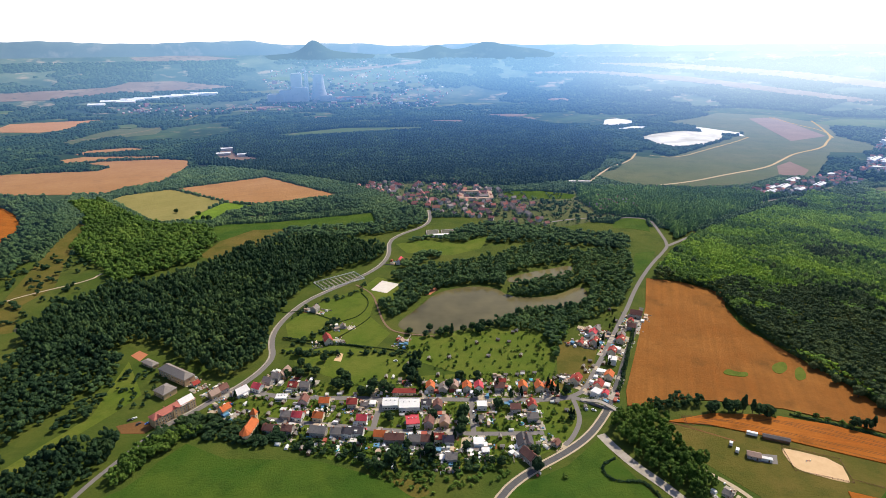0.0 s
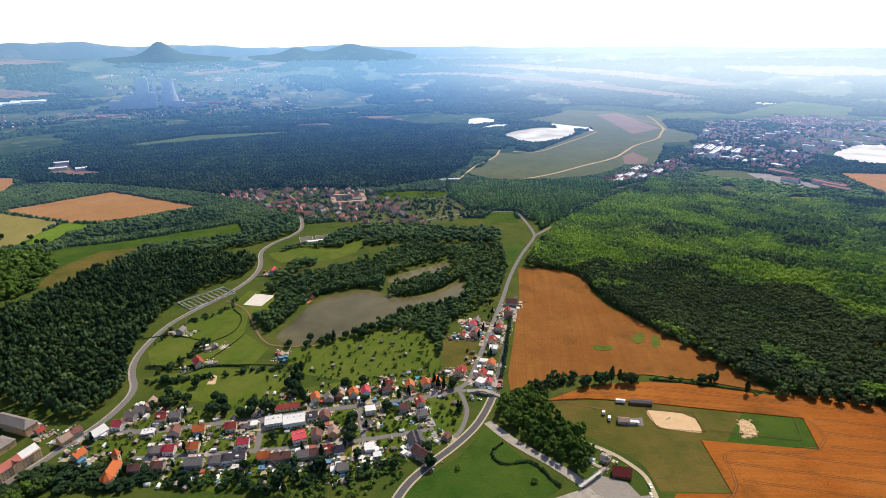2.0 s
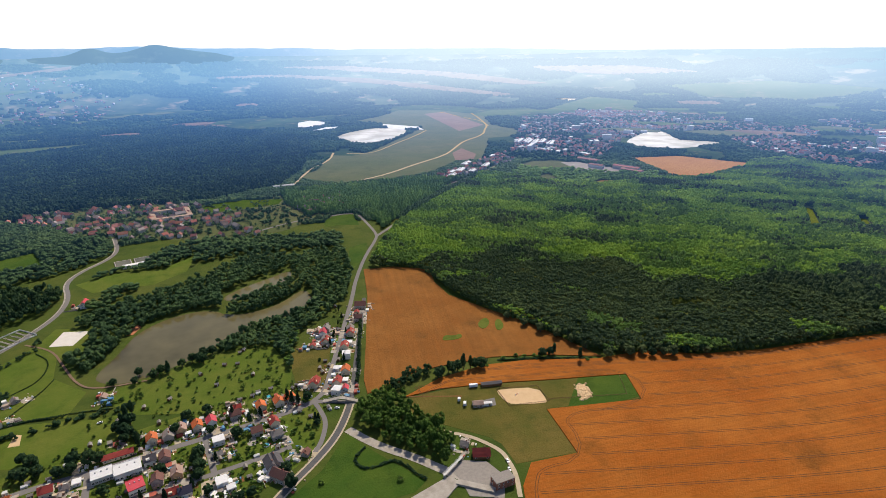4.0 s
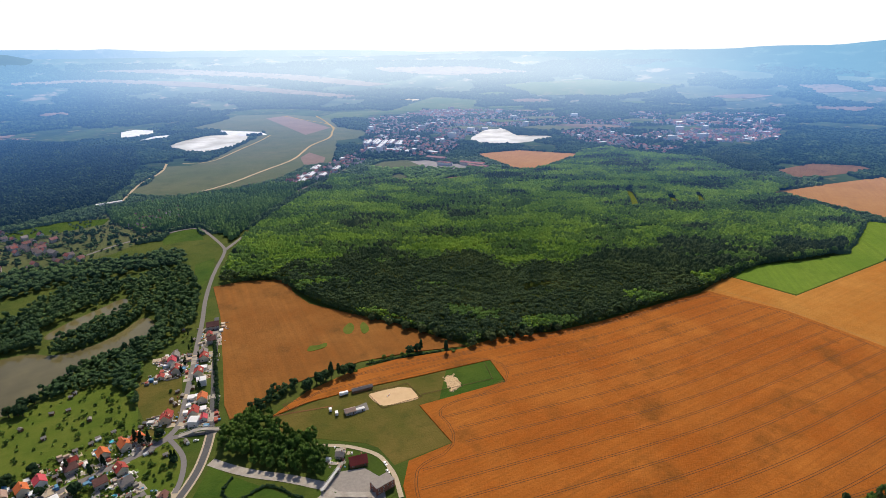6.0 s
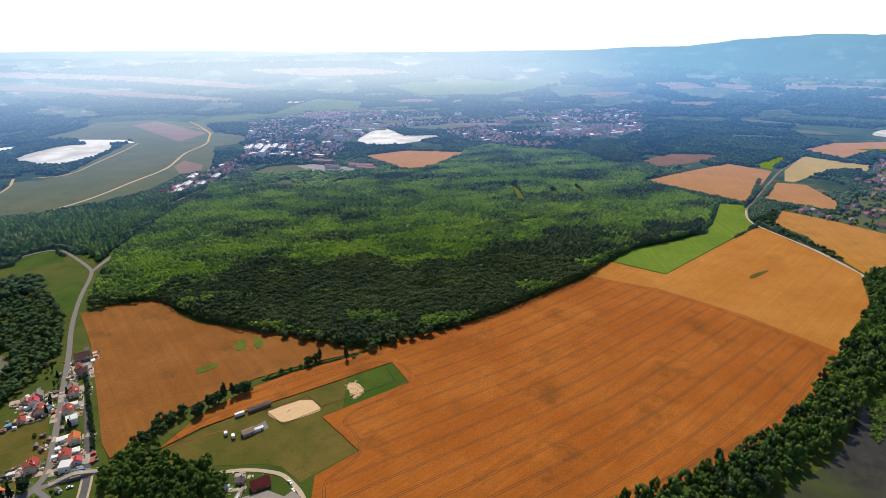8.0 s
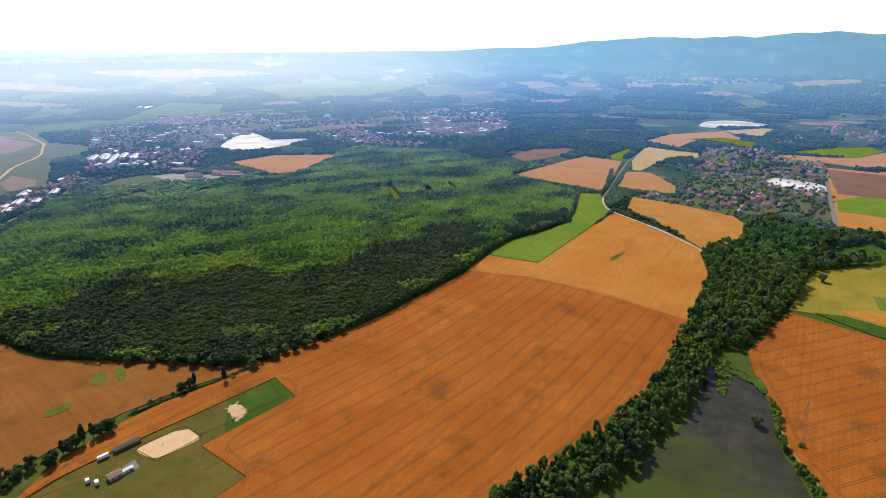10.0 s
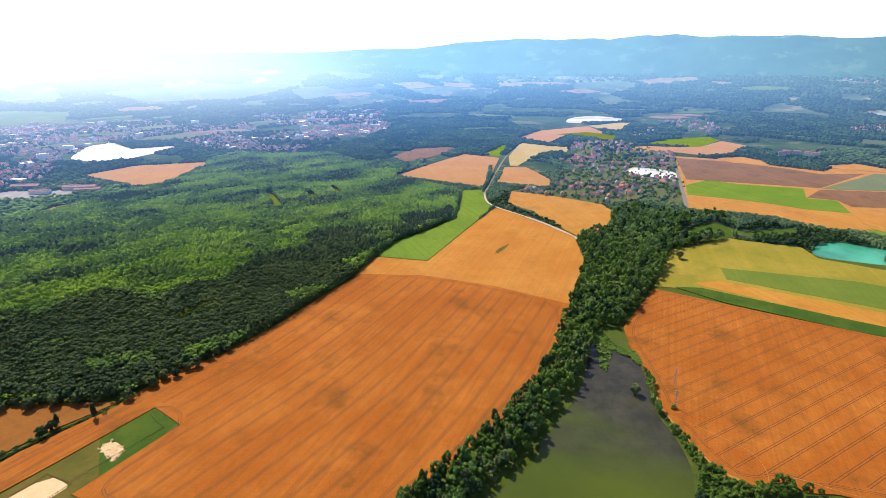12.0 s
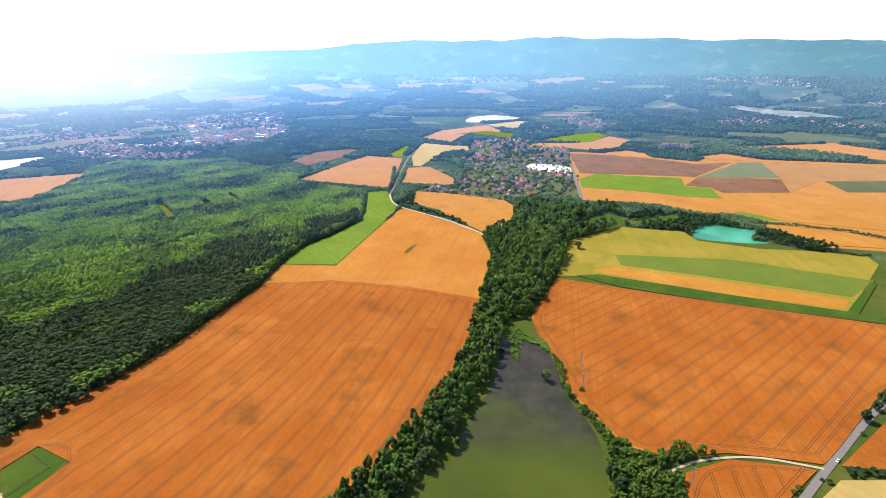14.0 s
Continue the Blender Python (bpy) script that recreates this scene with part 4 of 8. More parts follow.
yard("forest_quarry", SOILP, [(-668, 1628), (-712, 1811), (-681, 1798), (-624, 1665), (-533, 1607), (-526, 1555), (-587, 1547)], "bare pinkish soil")
yard("sand_spit", FARWHITE, [(657, 2149), (750, 2231), (831, 2223), (763, 2129), (673, 2106)], "white sandy ground")
yard("play_sand", SAND, [(-113, 493), (-110, 509), (-105, 506), (-105, 491)], "pale orange sand riding ground")
yard("clay_shore", CLAY, [(-24, 665), (-11, 676), (-8, 668), (-17, 652), (-24, 653)], "red clay bare bank")
yard("riding_arena", SAND, [(265, 356), (270, 357), (302, 342), (296, 321), (292, 319), (266, 332), (263, 340)], "pale orange sand riding ground")
yard("sports_court", SANDPALE, [(-96, 668), (-84, 699), (-59, 687), (-74, 658)], "white sandy ground")
yard("clay_court", CLAY, [(-327, 506), (-323, 516), (-310, 508), (-312, 495)], "red clay tennis court")
yard("gravel_yard", ASPHALT, [(240, 352), (258, 349), (253, 339), (237, 343)], "grey asphalt road")
yard("village_yard", SOIL, [(-279, 391), (-261, 398), (-245, 390), (-250, 381), (-269, 381)], "dark brown ploughed field")
road("road_main", ASPHALT, 5, [(-26, 1048), (-22, 973), (-39, 933), (-70, 902), (-89, 862), (-82, 803), (-89, 760), (-104, 728), (-127, 694), (-152, 665), (-174, 633), (-186, 594), (-191, 559), (-187, 530), (-176, 502), (-180, 476), (-193, 447), (-209, 428), (-220, 410), (-231, 397), (-240, 387)], "grey asphalt road", walk_side=1)
road("road_track", ASPHALT, 4, [(-239, 387), (-245, 377), (-249, 362), (-256, 342), (-261, 328), (-265, 311), (-269, 287)], "grey asphalt road")
road("road_street", ASPHALT, 6, [(-191, 447), (-173, 437), (-148, 431), (-117, 428), (-83, 429), (-57, 426), (-14, 426), (32, 424), (73, 423), (101, 424), (116, 427)], "grey asphalt road")
road("road_lane", ASPHALT, 5, [(-154, 399), (-109, 392), (-70, 386), (-41, 382), (6, 378), (53, 377), (82, 378)], "grey asphalt road")
road("road_cross", ASPHALT, 5, [(-57, 426), (-60, 387)], "grey asphalt road")
road("road_cross_east", ASPHALT, 4.5, [(24, 423), (24, 379)], "grey asphalt road")
road("road_north", ASPHALT, 5, [(101, 424), (119, 429), (131, 439), (146, 467), (173, 515), (200, 566), (224, 609), (253, 668), (300, 747), (348, 813), (361, 839), (372, 909), (381, 983), (321, 985), (258, 987), (180, 957)], "grey asphalt road")
road("verge_lower", GRAVEL, 8, [(145, 411), (132, 391), (116, 371), (94, 353), (69, 337), (50, 322), (39, 308), (23, 284)], "pale gravel track")
road("road_lower", ASPHALTD, 5, [(241, 609), (211, 546), (187, 498), (163, 447), (145, 411), (132, 391), (116, 371), (94, 353), (69, 337), (50, 322), (39, 308), (23, 284)], "dark new asphalt road")
road("bridge_road", ASPHALT, 5, [(116, 427), (128, 420), (148, 407)], "grey asphalt road")
road("road_hotel", CONCRETE, 8, [(128, 375), (135, 357), (145, 338), (160, 317), (172, 294), (181, 280)], "pale concrete paved way")
road("track_villa", GRAVEL, 3.5, [(195, 332), (210, 316), (218, 300), (222, 287), (219, 273), (216, 262), (205, 243)], "pale gravel track")
road("track_field", SOIL, 1.8, [(185, 394), (208, 381), (234, 366)], "dark brown ploughed field")
road("lane_villa", ASPHALT, 4, [(116, 427), (117, 413), (116, 393), (105, 372), (96, 362)], "grey asphalt road")
road("canal_path", CONCRETE, 7, [(1024, -16), (992, -44), (945, -76), (905, -98)], "pale concrete paved way")
road("track_canal", GRAVEL, 4, [(1207, 75), (1143, 69), (1097, 53), (1061, 18), (1024, -16)], "pale gravel track")
road("road_village", ASPHALT, 4.5, [(1197, 74), (1307, 66), (1474, 54), (1640, 41), (1756, 20), (1890, -5)], "grey asphalt road")
road("road_cars", ASPHALT, 5.8, [(283, -222), (307, -253), (332, -286), (352, -313), (376, -345), (395, -372), (412, -398), (466, -484)], "grey asphalt road")
road("track_south", GRAVEL, 2.4, [(336, -168), (340, -178), (347, -195), (350, -223), (348, -248), (339, -273), (334, -286)], "pale gravel track")
road("road_plain", ASPHALT, 8, [(1523, -411), (1310, -368), (1124, -330)], "grey asphalt road")
road("track_white", GRAVEL, 7, [(457, 1229), (574, 1264), (709, 1350), (842, 1420), (942, 1524), (1028, 1615), (1173, 1705), (1266, 1831), (1335, 1912), (1451, 2147), (1539, 2349)], "pale gravel track")
road("track_white_north", GRAVEL, 6, [(1435, 2476), (1408, 2232), (1407, 2058), (1331, 1900)], "pale gravel track")
road("track_lake", GRAVEL, 5, [(604, 1607), (667, 1561), (806, 1692), (958, 1824), (1058, 1928)], "pale gravel track")
road("track_wood", GRAVEL, 6, [(337, 1261), (430, 1430), (520, 1526), (572, 1636)], "pale gravel track")
road("road_edge", ASPHALT, 6, [(357, 829), (426, 885), (543, 973), (646, 1041), (751, 1114)], "grey asphalt road")
road("road_forest", ASPHALT, 8, [(628, 1070), (697, 1111), (774, 1141), (883, 1214)], "grey asphalt road")
road("road_west", ASPHALT, 10, [(-1340, 1549), (-1355, 1697), (-1361, 1829), (-1364, 1945), (-1234, 2027), (-1125, 2324), (-1226, 3072)], "grey asphalt road")
road("track_meadow", GRAVEL, 3, [(-562, 601), (-560, 640), (-538, 666), (-489, 708), (-488, 732)], "pale gravel track")
road("track_wheat", SOILP, 2.2, [(-118, 685), (-92, 657), (-81, 615), (-69, 571), (-54, 550), (-10, 542)], "bare pinkish soil")
road("forest_ride", GRASSRICH, 5, [(1075, 743), (1228, 600), (1325, 428), (1296, 249)], "rich green grass meadow")


def far_patches(count, az0, az1, r0, r1, seed):
    """Small fields and clearings strewn over the far plain."""
    rng = np.random.default_rng(seed)
    looks = ((GREENF, "hazy pale green grassland far off"), (SOILF, "hazy pale pink bare land far off"), (GRASSFAR, "pale green pasture on the plain"))
    for i in range(count):
        az, r = radians(rng.uniform(az0, az1)), rng.uniform(r0, r1)
        x, y = r * math.sin(az), r * math.cos(az)
        if not free_of(np.array([x - 90, x, x + 90]), np.array([y - 90, y, y + 90]), 20.0).all():
            continue
        a, b, turn = rng.uniform(70, 210), rng.uniform(30, 80), -az + rng.uniform(-0.4, 0.4)
        ring = [(k * 1.0472 + rng.uniform(-0.3, 0.3), rng.uniform(0.7, 1.1)) for k in range(6)]
        outline = [(x + a * q * math.cos(w) * math.cos(turn) - b * q * math.sin(w) * math.sin(turn), y + a * q * math.cos(w) * math.sin(turn) + b * q * math.sin(w) * math.cos(turn)) for w, q in ring]
        material, label = looks[int(rng.integers(0, len(looks)))]
        field("far_field", material, 2.0, outline, label)


far_patches(46, 45, 128, 2000, 4100, 3)
far_patches(30, -40, 12, 2300, 4000, 8)

# ---- settlements, kept clear of woods ----
TOWNS = []


def settlement(points, count):
    TOWNS.append((points, count))


settlement([(-200, 1252), (-32, 1316), (62, 1271), (132, 1188), (215, 1160), (368, 1232), (419, 1153), (376, 1024), (227, 939), (118, 949), (49, 996), (-48, 1037), (-113, 1147)], 190)
settlement([(1617, 2047), (2063, 2132), (2338, 1836), (2344, 1509), (2237, 1184), (2716, 1223), (2970, 794), (2961, 704), (2120, 503), (1949, 665), (1643, 683), (1669, 970), (1808, 1155), (1826, 1409), (1484, 1338), (1223, 1149), (1103, 1205), (950, 1236), (817, 1169), (658, 1107), (660, 1169), (923, 1319), (1043, 1375), (1206, 1547)], 2700)
settlement([(1962, -164), (1992, -335), (1751, -467), (1439, -404), (1123, -333), (1175, -268), (1133, -175), (1225, 14), (1262, 31), (1246, -76), (1436, -108), (1479, -160), (1589, -110), (1706, -164)], 210)
settlement([(-1574, 2800), (-1754, 2984), (-1550, 3087), (-1162, 3078), (-1001, 3456), (-1230, 3916), (-1101, 4301), (-568, 4421), (-142, 4118), (77, 3597), (-102, 2832), (-526, 2946), (-762, 2882), (-1073, 2833), (-1204, 2616)], 520)
settlement([(2443, -1292), (2568, -1493), (2440, -1650), (2234, -1880), (2077, -1774), (2173, -1622), (2264, -1473), (2281, -1239)], 120)
settlement([(3695, -1750), (3675, -1953), (3453, -2200), (3239, -2325), (3169, -2259), (3408, -2041), (3566, -1808)], 110)
settlement([(2591, -637), (2733, -831), (2317, -813), (2212, -704), (2369, -613)], 60)
settlement([(4034, 158), (4136, 7), (4011, -721), (3873, -672), (3782, -133), (3790, 151)], 40)
settlement([(2798, -2236), (2812, -2368), (2737, -2354), (2748, -2217)], 14)
settlement([(2231, -404), (2334, -529), (2172, -506), (2077, -403)], 12)

# ---- woods ----
FRONT_STAND = [(359, 651), (347, 612), (345, 561), (356, 494), (380, 423), (394, 356), (396, 349), (446, 335), (482, 304), (545, 277), (637, 248), (718, 221), (858, 203), (938, 151), (1013, 120), (1074, 121), (926, 217), (832, 321), (709, 405), (604, 436), (579, 555), (510, 656), (419, 676)]
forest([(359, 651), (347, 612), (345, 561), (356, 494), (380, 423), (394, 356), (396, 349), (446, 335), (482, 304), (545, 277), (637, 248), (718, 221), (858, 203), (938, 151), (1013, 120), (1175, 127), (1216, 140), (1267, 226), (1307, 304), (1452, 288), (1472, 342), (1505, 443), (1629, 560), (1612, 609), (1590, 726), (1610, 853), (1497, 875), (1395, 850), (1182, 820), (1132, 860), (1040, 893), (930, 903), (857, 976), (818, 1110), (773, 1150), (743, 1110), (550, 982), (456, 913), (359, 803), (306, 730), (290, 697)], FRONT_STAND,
       [([(960, 830), (1015, 772), (1086, 747), (1143, 667), (1211, 580), (1268, 504), (1322, 417), (1372, 322)], 8.0), ([(1084, 549), (1149, 562), (1196, 512), (1258, 450)], 5.0), ([(640, 900), (760, 790), (900, 700), (1015, 640)], 4.0), ([(560, 560), (700, 520), (830, 430), (980, 360)], 4.0)])
wood("wood_copse_far", LEAFT, 6.5, 10, -3, [(1674, 583), (1794, 612), (1823, 560), (1797, 482), (1618, 387), (1523, 414), (1573, 489)], "pale green copse behind the forest")
wood("forest_north", LEAFY, 6.5, 11, -2, [(302, 1224), (459, 1197), (636, 1176), (674, 1145), (726, 1119), (622, 1057), (472, 949), (385, 858), (388, 918), (392, 994), (296, 1008), (282, 1134)], "dark blue-green wood on the plain")
wood("forest_spruce", LEAFS, 6.0, 10, -3, [(-802, 1802), (-751, 1937), (-809, 2287), (-563, 2532), (305, 2599), (483, 2207), (600, 1960), (500, 1640), (405, 1417), (317, 1291), (150, 1229), (-112, 1295), (-187, 1252), (-310, 1339), (-494, 1439), (-684, 1521)], "dark blue-green spruce forest", mix=[(LEAFT, 0.22, 0.9)])
wood("forest_hill", LEAFD, 6.6, 15, 1, [(-471, 542), (-465, 599), (-441, 678), (-382, 696), (-336, 757), (-319, 829), (-237, 865), (-133, 852), (-88, 816), (-95, 774), (-149, 735), (-185, 680), (-193, 617), (-196, 566), (-187, 515), (-201, 464), (-215, 461), (-260, 486), (-299, 520), (-339, 540), (-351, 495), (-404, 496)], "dense dark green oak wood", mix=[(LEAFV, 0.45, 0.95)])
wood("forest_west", LEAFD, 7, 11, 1, [(-470, 457), (-449, 486), (-427, 541), (-328, 495), (-319, 462), (-337, 418), (-345, 387), (-375, 342)], "dense dark green oak wood", mix=[(LEAFV, 0.35, 0.95)])
wood("forest_corner", LEAFD, 6, 12, 1, [(-347, 308), (-341, 343), (-324, 356), (-290, 365), (-274, 384), (-260, 366), (-259, 352), (-264, 333), (-269, 310), (-267, 274), (-319, 274)], "dense dark green oak wood")
wood("roadside_wood", LEAF, 5.5, 8, 2, [(-246, 324), (-251, 348), (-245, 362), (-231, 377), (-216, 389), (-202, 380), (-219, 361), (-230, 347), (-234, 333), (-239, 319)], "dense green broadleaved wood")
wood("copse_valley", LEAFD, 7, 8, 1, [(-329, 379), (-326, 426), (-306, 436), (-295, 445), (-297, 401), (-319, 382)], "dense dark green oak wood")
wood("forest_pine", LEAFV, 8, 12, 0, [(-1057, 1168), (-857, 1162), (-726, 1015), (-658, 924), (-630, 811), (-609, 701), (-629, 650)], "dense dark green oak wood")
wood("forest_scrub", LEAF, 7, 11, 0, [(-775, 1114), (-717, 1130), (-538, 967), (-492, 952), (-357, 929), (-355, 868), (-372, 774), (-449, 691), (-490, 743), (-595, 828), (-642, 914), (-672, 1006)], "dense green broadleaved wood")
wood("wood_hedge", LEAFV, 8, 11, 0, [(-415, 1025), (-343, 1070), (-219, 1136), (-165, 1103), (-158, 1056), (-265, 1024), (-382, 987)], "dense dark green oak wood")
wood("wood_ridge", LEAFV, 8, 10, 0, [(-346, 941), (-228, 951), (-141, 991), (-44, 1074), (-28, 959), (-82, 909), (-174, 875), (-313, 867)], "dense dark green oak wood")
wood("wood_lakeside", LEAFV, 7.5, 11, 1, [(-91, 622), (-88, 690), (-52, 729), (13, 754), (81, 780), (161, 850), (199, 809), (190, 763), (91, 718), (79, 675), (42, 689), (4, 678), (-22, 655), (-45, 613), (-64, 589)], "dense dark green oak wood")
wood("wood_island", LEAFV, 7, 10, 1, [(90, 675), (119, 689), (176, 714), (172, 682), (151, 659), (120, 649), (88, 655)], "dense dark green oak wood")
wood("wood_dam", LEAFV, 7.5, 11, 1, [(201, 796), (282, 794), (264, 702), (215, 609), (181, 585), (171, 588), (193, 669), (177, 688)], "dense dark green oak wood")
wood("wood_shore", LEAFV, 7, 9, 1, [(55, 566), (76, 586), (119, 601), (176, 610), (183, 585), (137, 557), (112, 478), (108, 520), (72, 545), (60, 551)], "dense green broadleaved wood")
wood("wood_village", LEAFV, 8, 10, 0, [(-4, 868), (46, 937), (118, 952), (219, 901), (310, 869), (283, 799), (162, 855), (60, 847), (-21, 773), (-52, 738), (-70, 756), (-21, 802)], "dense dark green oak wood")
wood("wood_bridge", LEAF, 6.5, 12, 2, [(152, 406), (188, 400), (188, 377), (198, 343), (196, 315), (177, 298), (164, 316), (147, 344), (140, 369), (141, 392)], "dense green broadleaved wood")
wood("wood_pond", LEAF, 7.2, 16, 2, [(300, 82), (322, 70), (376, 36), (451, -8), (533, -37), (646, -62), (720, -82), (805, -94), (873, -92), (921, -107), (941, -147), (1074, -183), (1115, -216), (1074, -267), (1052, -311), (1061, -372), (984, -373), (911, -346), (861, -268), (814, -220), (719, -176), (599, -114), (589, -92), (546, -78), (477, -55), (418, -28), (368, -6), (334, 15), (312, 31), (285, 51)], "dense green broadleaved wood along the water", mix=[(LEAFW, 0.2, 0.9), (LEAFY, 0.42, 1.0), (LEAFD, 0.14, 1.05)])
wood("wood_bank", LEAF, 5, 8, 2, [(539, -121), (492, -126), (437, -121), (407, -130), (376, -139), (358, -155), (363, -198), (355, -217), (346, -198), (335, -174), (311, -171), (276, -149), (278, -107), (331, -125), (366, -132), (399, -127), (430, -115), (479, -119)], "dense green broadleaved wood")
wood("wood_turquoise", LEAFD, 7, 10, 1, [(984, -373), (1019, -421), (998, -482), (962, -539), (895, -557), (880, -600), (800, -640), (780, -600), (850, -555), (895, -552), (915, -515), (911, -467), (871, -433), (897, -429), (930, -380)], "dense dark green oak wood")
wood("wood_canal", LEAFD, 8, 7, 0, [(1115, 57), (1220, 25), (1069, 15), (995, -50), (917, -101), (950, -109), (1003, -50), (1086, 15)], "dense dark green oak wood")
wood("wood_hedge_east", LEAFF, 10, 10, 0, [(1596, -899), (1602, -1091), (1452, -1257), (1379, -1429), (1345, -1395), (1408, -1220), (1484, -1013), (1510, -868)], "dark blue-green wood on the plain")
wood("wood_hedge_far", LEAFF, 11, 10, 0, [(1765, -805), (1893, -1041), (1744, -1127), (1669, -1277), (1510, -1259), (1518, -1134), (1608, -1008), (1628, -848)], "dark blue-green wood on the plain")
wood("wood_mid", LEAFV, 10, 8, 0, [(-77, 850), (-23, 883), (41, 826), (14, 801), (-47, 790)], "dense green broadleaved wood")
wood("wood_town", LEAFY, 10, 8, 0, [(936, 1174), (1062, 1134), (1062, 1005), (1171, 921), (1068, 858), (941, 892), (787, 917), (697, 956), (608, 965), (690, 1045), (832, 1089)], "dark blue-green wood on the plain")
wood("wood_orchard_edge", LEAF, 6, 7, 1, [(128, 560), (140, 557), (127, 510), (110, 468), (110, 488)], "dense green broadleaved wood")
wood("wood_creek", LEAFD, 6, 8, 2, [(190, 420), (213, 428), (230, 424), (229, 412), (203, 408), (189, 402), (174, 408)], "dense dark green oak wood")


def far_woods(name, r0, r1, step, material, cover, label):
    """Copses and hedges over the wider plain."""
    x, y, r = [], [], r0
    while r < r1:
        gap = r * step
        n = int(r * radians(190) / gap)
        a = np.radians(np.linspace(-42, 148, n)) + RNG.uniform(-0.4, 0.4, n) * gap / r
        rr = r + RNG.uniform(-0.4, 0.4, n) * gap
        x.append(rr * np.sin(a))
        y.append(rr * np.cos(a))
        r += gap
    x, y = np.concatenate(x), np.concatenate(y)
    dense = np.array([noise.fractal(Vector((p / 380, q / 380, 0.3)), 1.0, 2.0, 5) for p, q in zip(x, y)])
    keep = dense > cover
    x, y = x[keep], y[keep]
    keep = free_of(x, y, 3.0) & free_of(x, y, 3.0, WOODS)
    luck = RNG.random(len(x))
    for town, (points, _) in enumerate(TOWNS):
        keep &= ~inside(points, x, y) | (luck < (0.1 if town in (0, 2) else 0.26))
    x, y = x[keep], y[keep]
    r = np.hypot(x, y) * step * 0.8
    return plant(name, x, y, r, np.clip(r * 1.2, 6, 12), LOD[-3], material, label)


# each ring farther out shows more of the haze painted into its material
far_woods("woods_near_plain", 1000.0, 1600.0, 0.0044, LEAFF, -0.28, "dark green woods and hedges on the plain")
far_woods("woods_plain", 1600.0, 2900.0, 0.0042, LEAFG, -0.22, "distant woods and hedges on the plain, blue with painted haze")
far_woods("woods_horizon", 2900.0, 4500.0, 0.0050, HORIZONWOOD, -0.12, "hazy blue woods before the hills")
ridge("hill_range_west", -56, 66, [(-34, 9, 82), (-20, 6, 72), (-9, 6, 56), (3, 6, 48), (14, 7, 34), (27, 8, 26), (38, 6, 18)], 4770, 110, "low hills on the horizon, blue with painted haze", material=HAZEHILLS)
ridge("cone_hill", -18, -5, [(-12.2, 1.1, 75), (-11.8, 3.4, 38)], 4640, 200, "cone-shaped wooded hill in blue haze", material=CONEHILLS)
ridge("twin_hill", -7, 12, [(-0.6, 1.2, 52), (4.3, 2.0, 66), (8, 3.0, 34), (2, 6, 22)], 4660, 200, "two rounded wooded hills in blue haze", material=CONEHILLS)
ridge("mountain_range", 30, 158, [(66, 7, 10), (76, 4, 22), (85, 6, 66), (92, 6, 62), (101, 8, 80), (112, 11, 98), (126, 9, 60), (140, 10, 60)], 4740, 700, "long wooded mountain range on the horizon, blue with painted haze")


# ---- building helpers ----
def part(name, bm, material, parent, label=""):
    """One mesh object under a thing or under a part."""
    me = bpy.data.meshes.new(name)
    bm.to_mesh(me)
    bm.free()
    for m in material if isinstance(material, (list, tuple)) else [material]:
        me.materials.append(m)
    ob = new(name, me)
    if parent:
        ob.parent = parent
    return tagged(ob, label) if label else ob


def box(bm, cx, cy, z0, sx, sy, sz, slot=0, turn=0.0, inset=0.0):
    """A box on its base; the top may be drawn in."""
    vs = []
    for k in (0, 1):
        s = 1 - inset * k
        for ax, ay in ((-1, -1), (1, -1), (1, 1), (-1, 1)):
            x, y = ax * sx / 2 * s, ay * sy / 2 * s
            c, n = math.cos(turn), math.sin(turn)
            vs.append(bm.verts.new((cx + x * c - y * n, cy + x * n + y * c, z0 + sz * k)))
    for q in ((3, 2, 1, 0), (4, 5, 6, 7), (0, 1, 5, 4), (1, 2, 6, 5), (2, 3, 7, 6), (3, 0, 4, 7)):
        bm.faces.new([vs[i] for i in q]).material_index = slot
    return vs


def prism(bm, outline, y0, y1, slot=0):
    """An outline in x and z drawn along y."""
    a = [bm.verts.new((x, y0, z)) for x, z in outline]
    b = [bm.verts.new((x, y1, z)) for x, z in outline]
    n = len(outline)
    faces = [bm.faces.new(a), bm.faces.new(b[::-1])]
    faces += [bm.faces.new((a[i], b[i], b[(i + 1) % n], a[(i + 1) % n])) for i in range(n)]
    for f in faces:
        f.material_index = slot
    bmesh.ops.recalc_face_normals(bm, faces=faces)


def tube(bm, x0, y0, z0, x1, y1, z1, r, sides=6):
    d = Vector((x1 - x0, y1 - y0, z1 - z0))
    q = d.to_track_quat("Z", "Y")
    rings = []
    for base in (Vector((x0, y0, z0)), Vector((x1, y1, z1))):
        rings.append([bm.verts.new(base + q @ Vector((r * math.cos(6.2832 * i / sides), r * math.sin(6.2832 * i / sides), 0))) for i in range(sides)])
    for i in range(sides):
        bm.faces.new((rings[0][i], rings[0][(i + 1) % sides], rings[1][(i + 1) % sides], rings[1][i]))
    bm.faces.new(rings[0][::-1])
    bm.faces.new(rings[1])


def lathe(bm, profile, sides=24, slot=0):
    rings = [[bm.verts.new((r * math.cos(6.2832 * i / sides), r * math.sin(6.2832 * i / sides), z)) for i in range(sides)] for r, z in profile]
    for a, b in zip(rings, rings[1:]):
        for i in range(sides):
            bm.faces.new((a[i], a[(i + 1) % sides], b[(i + 1) % sides], b[i])).material_index = slot


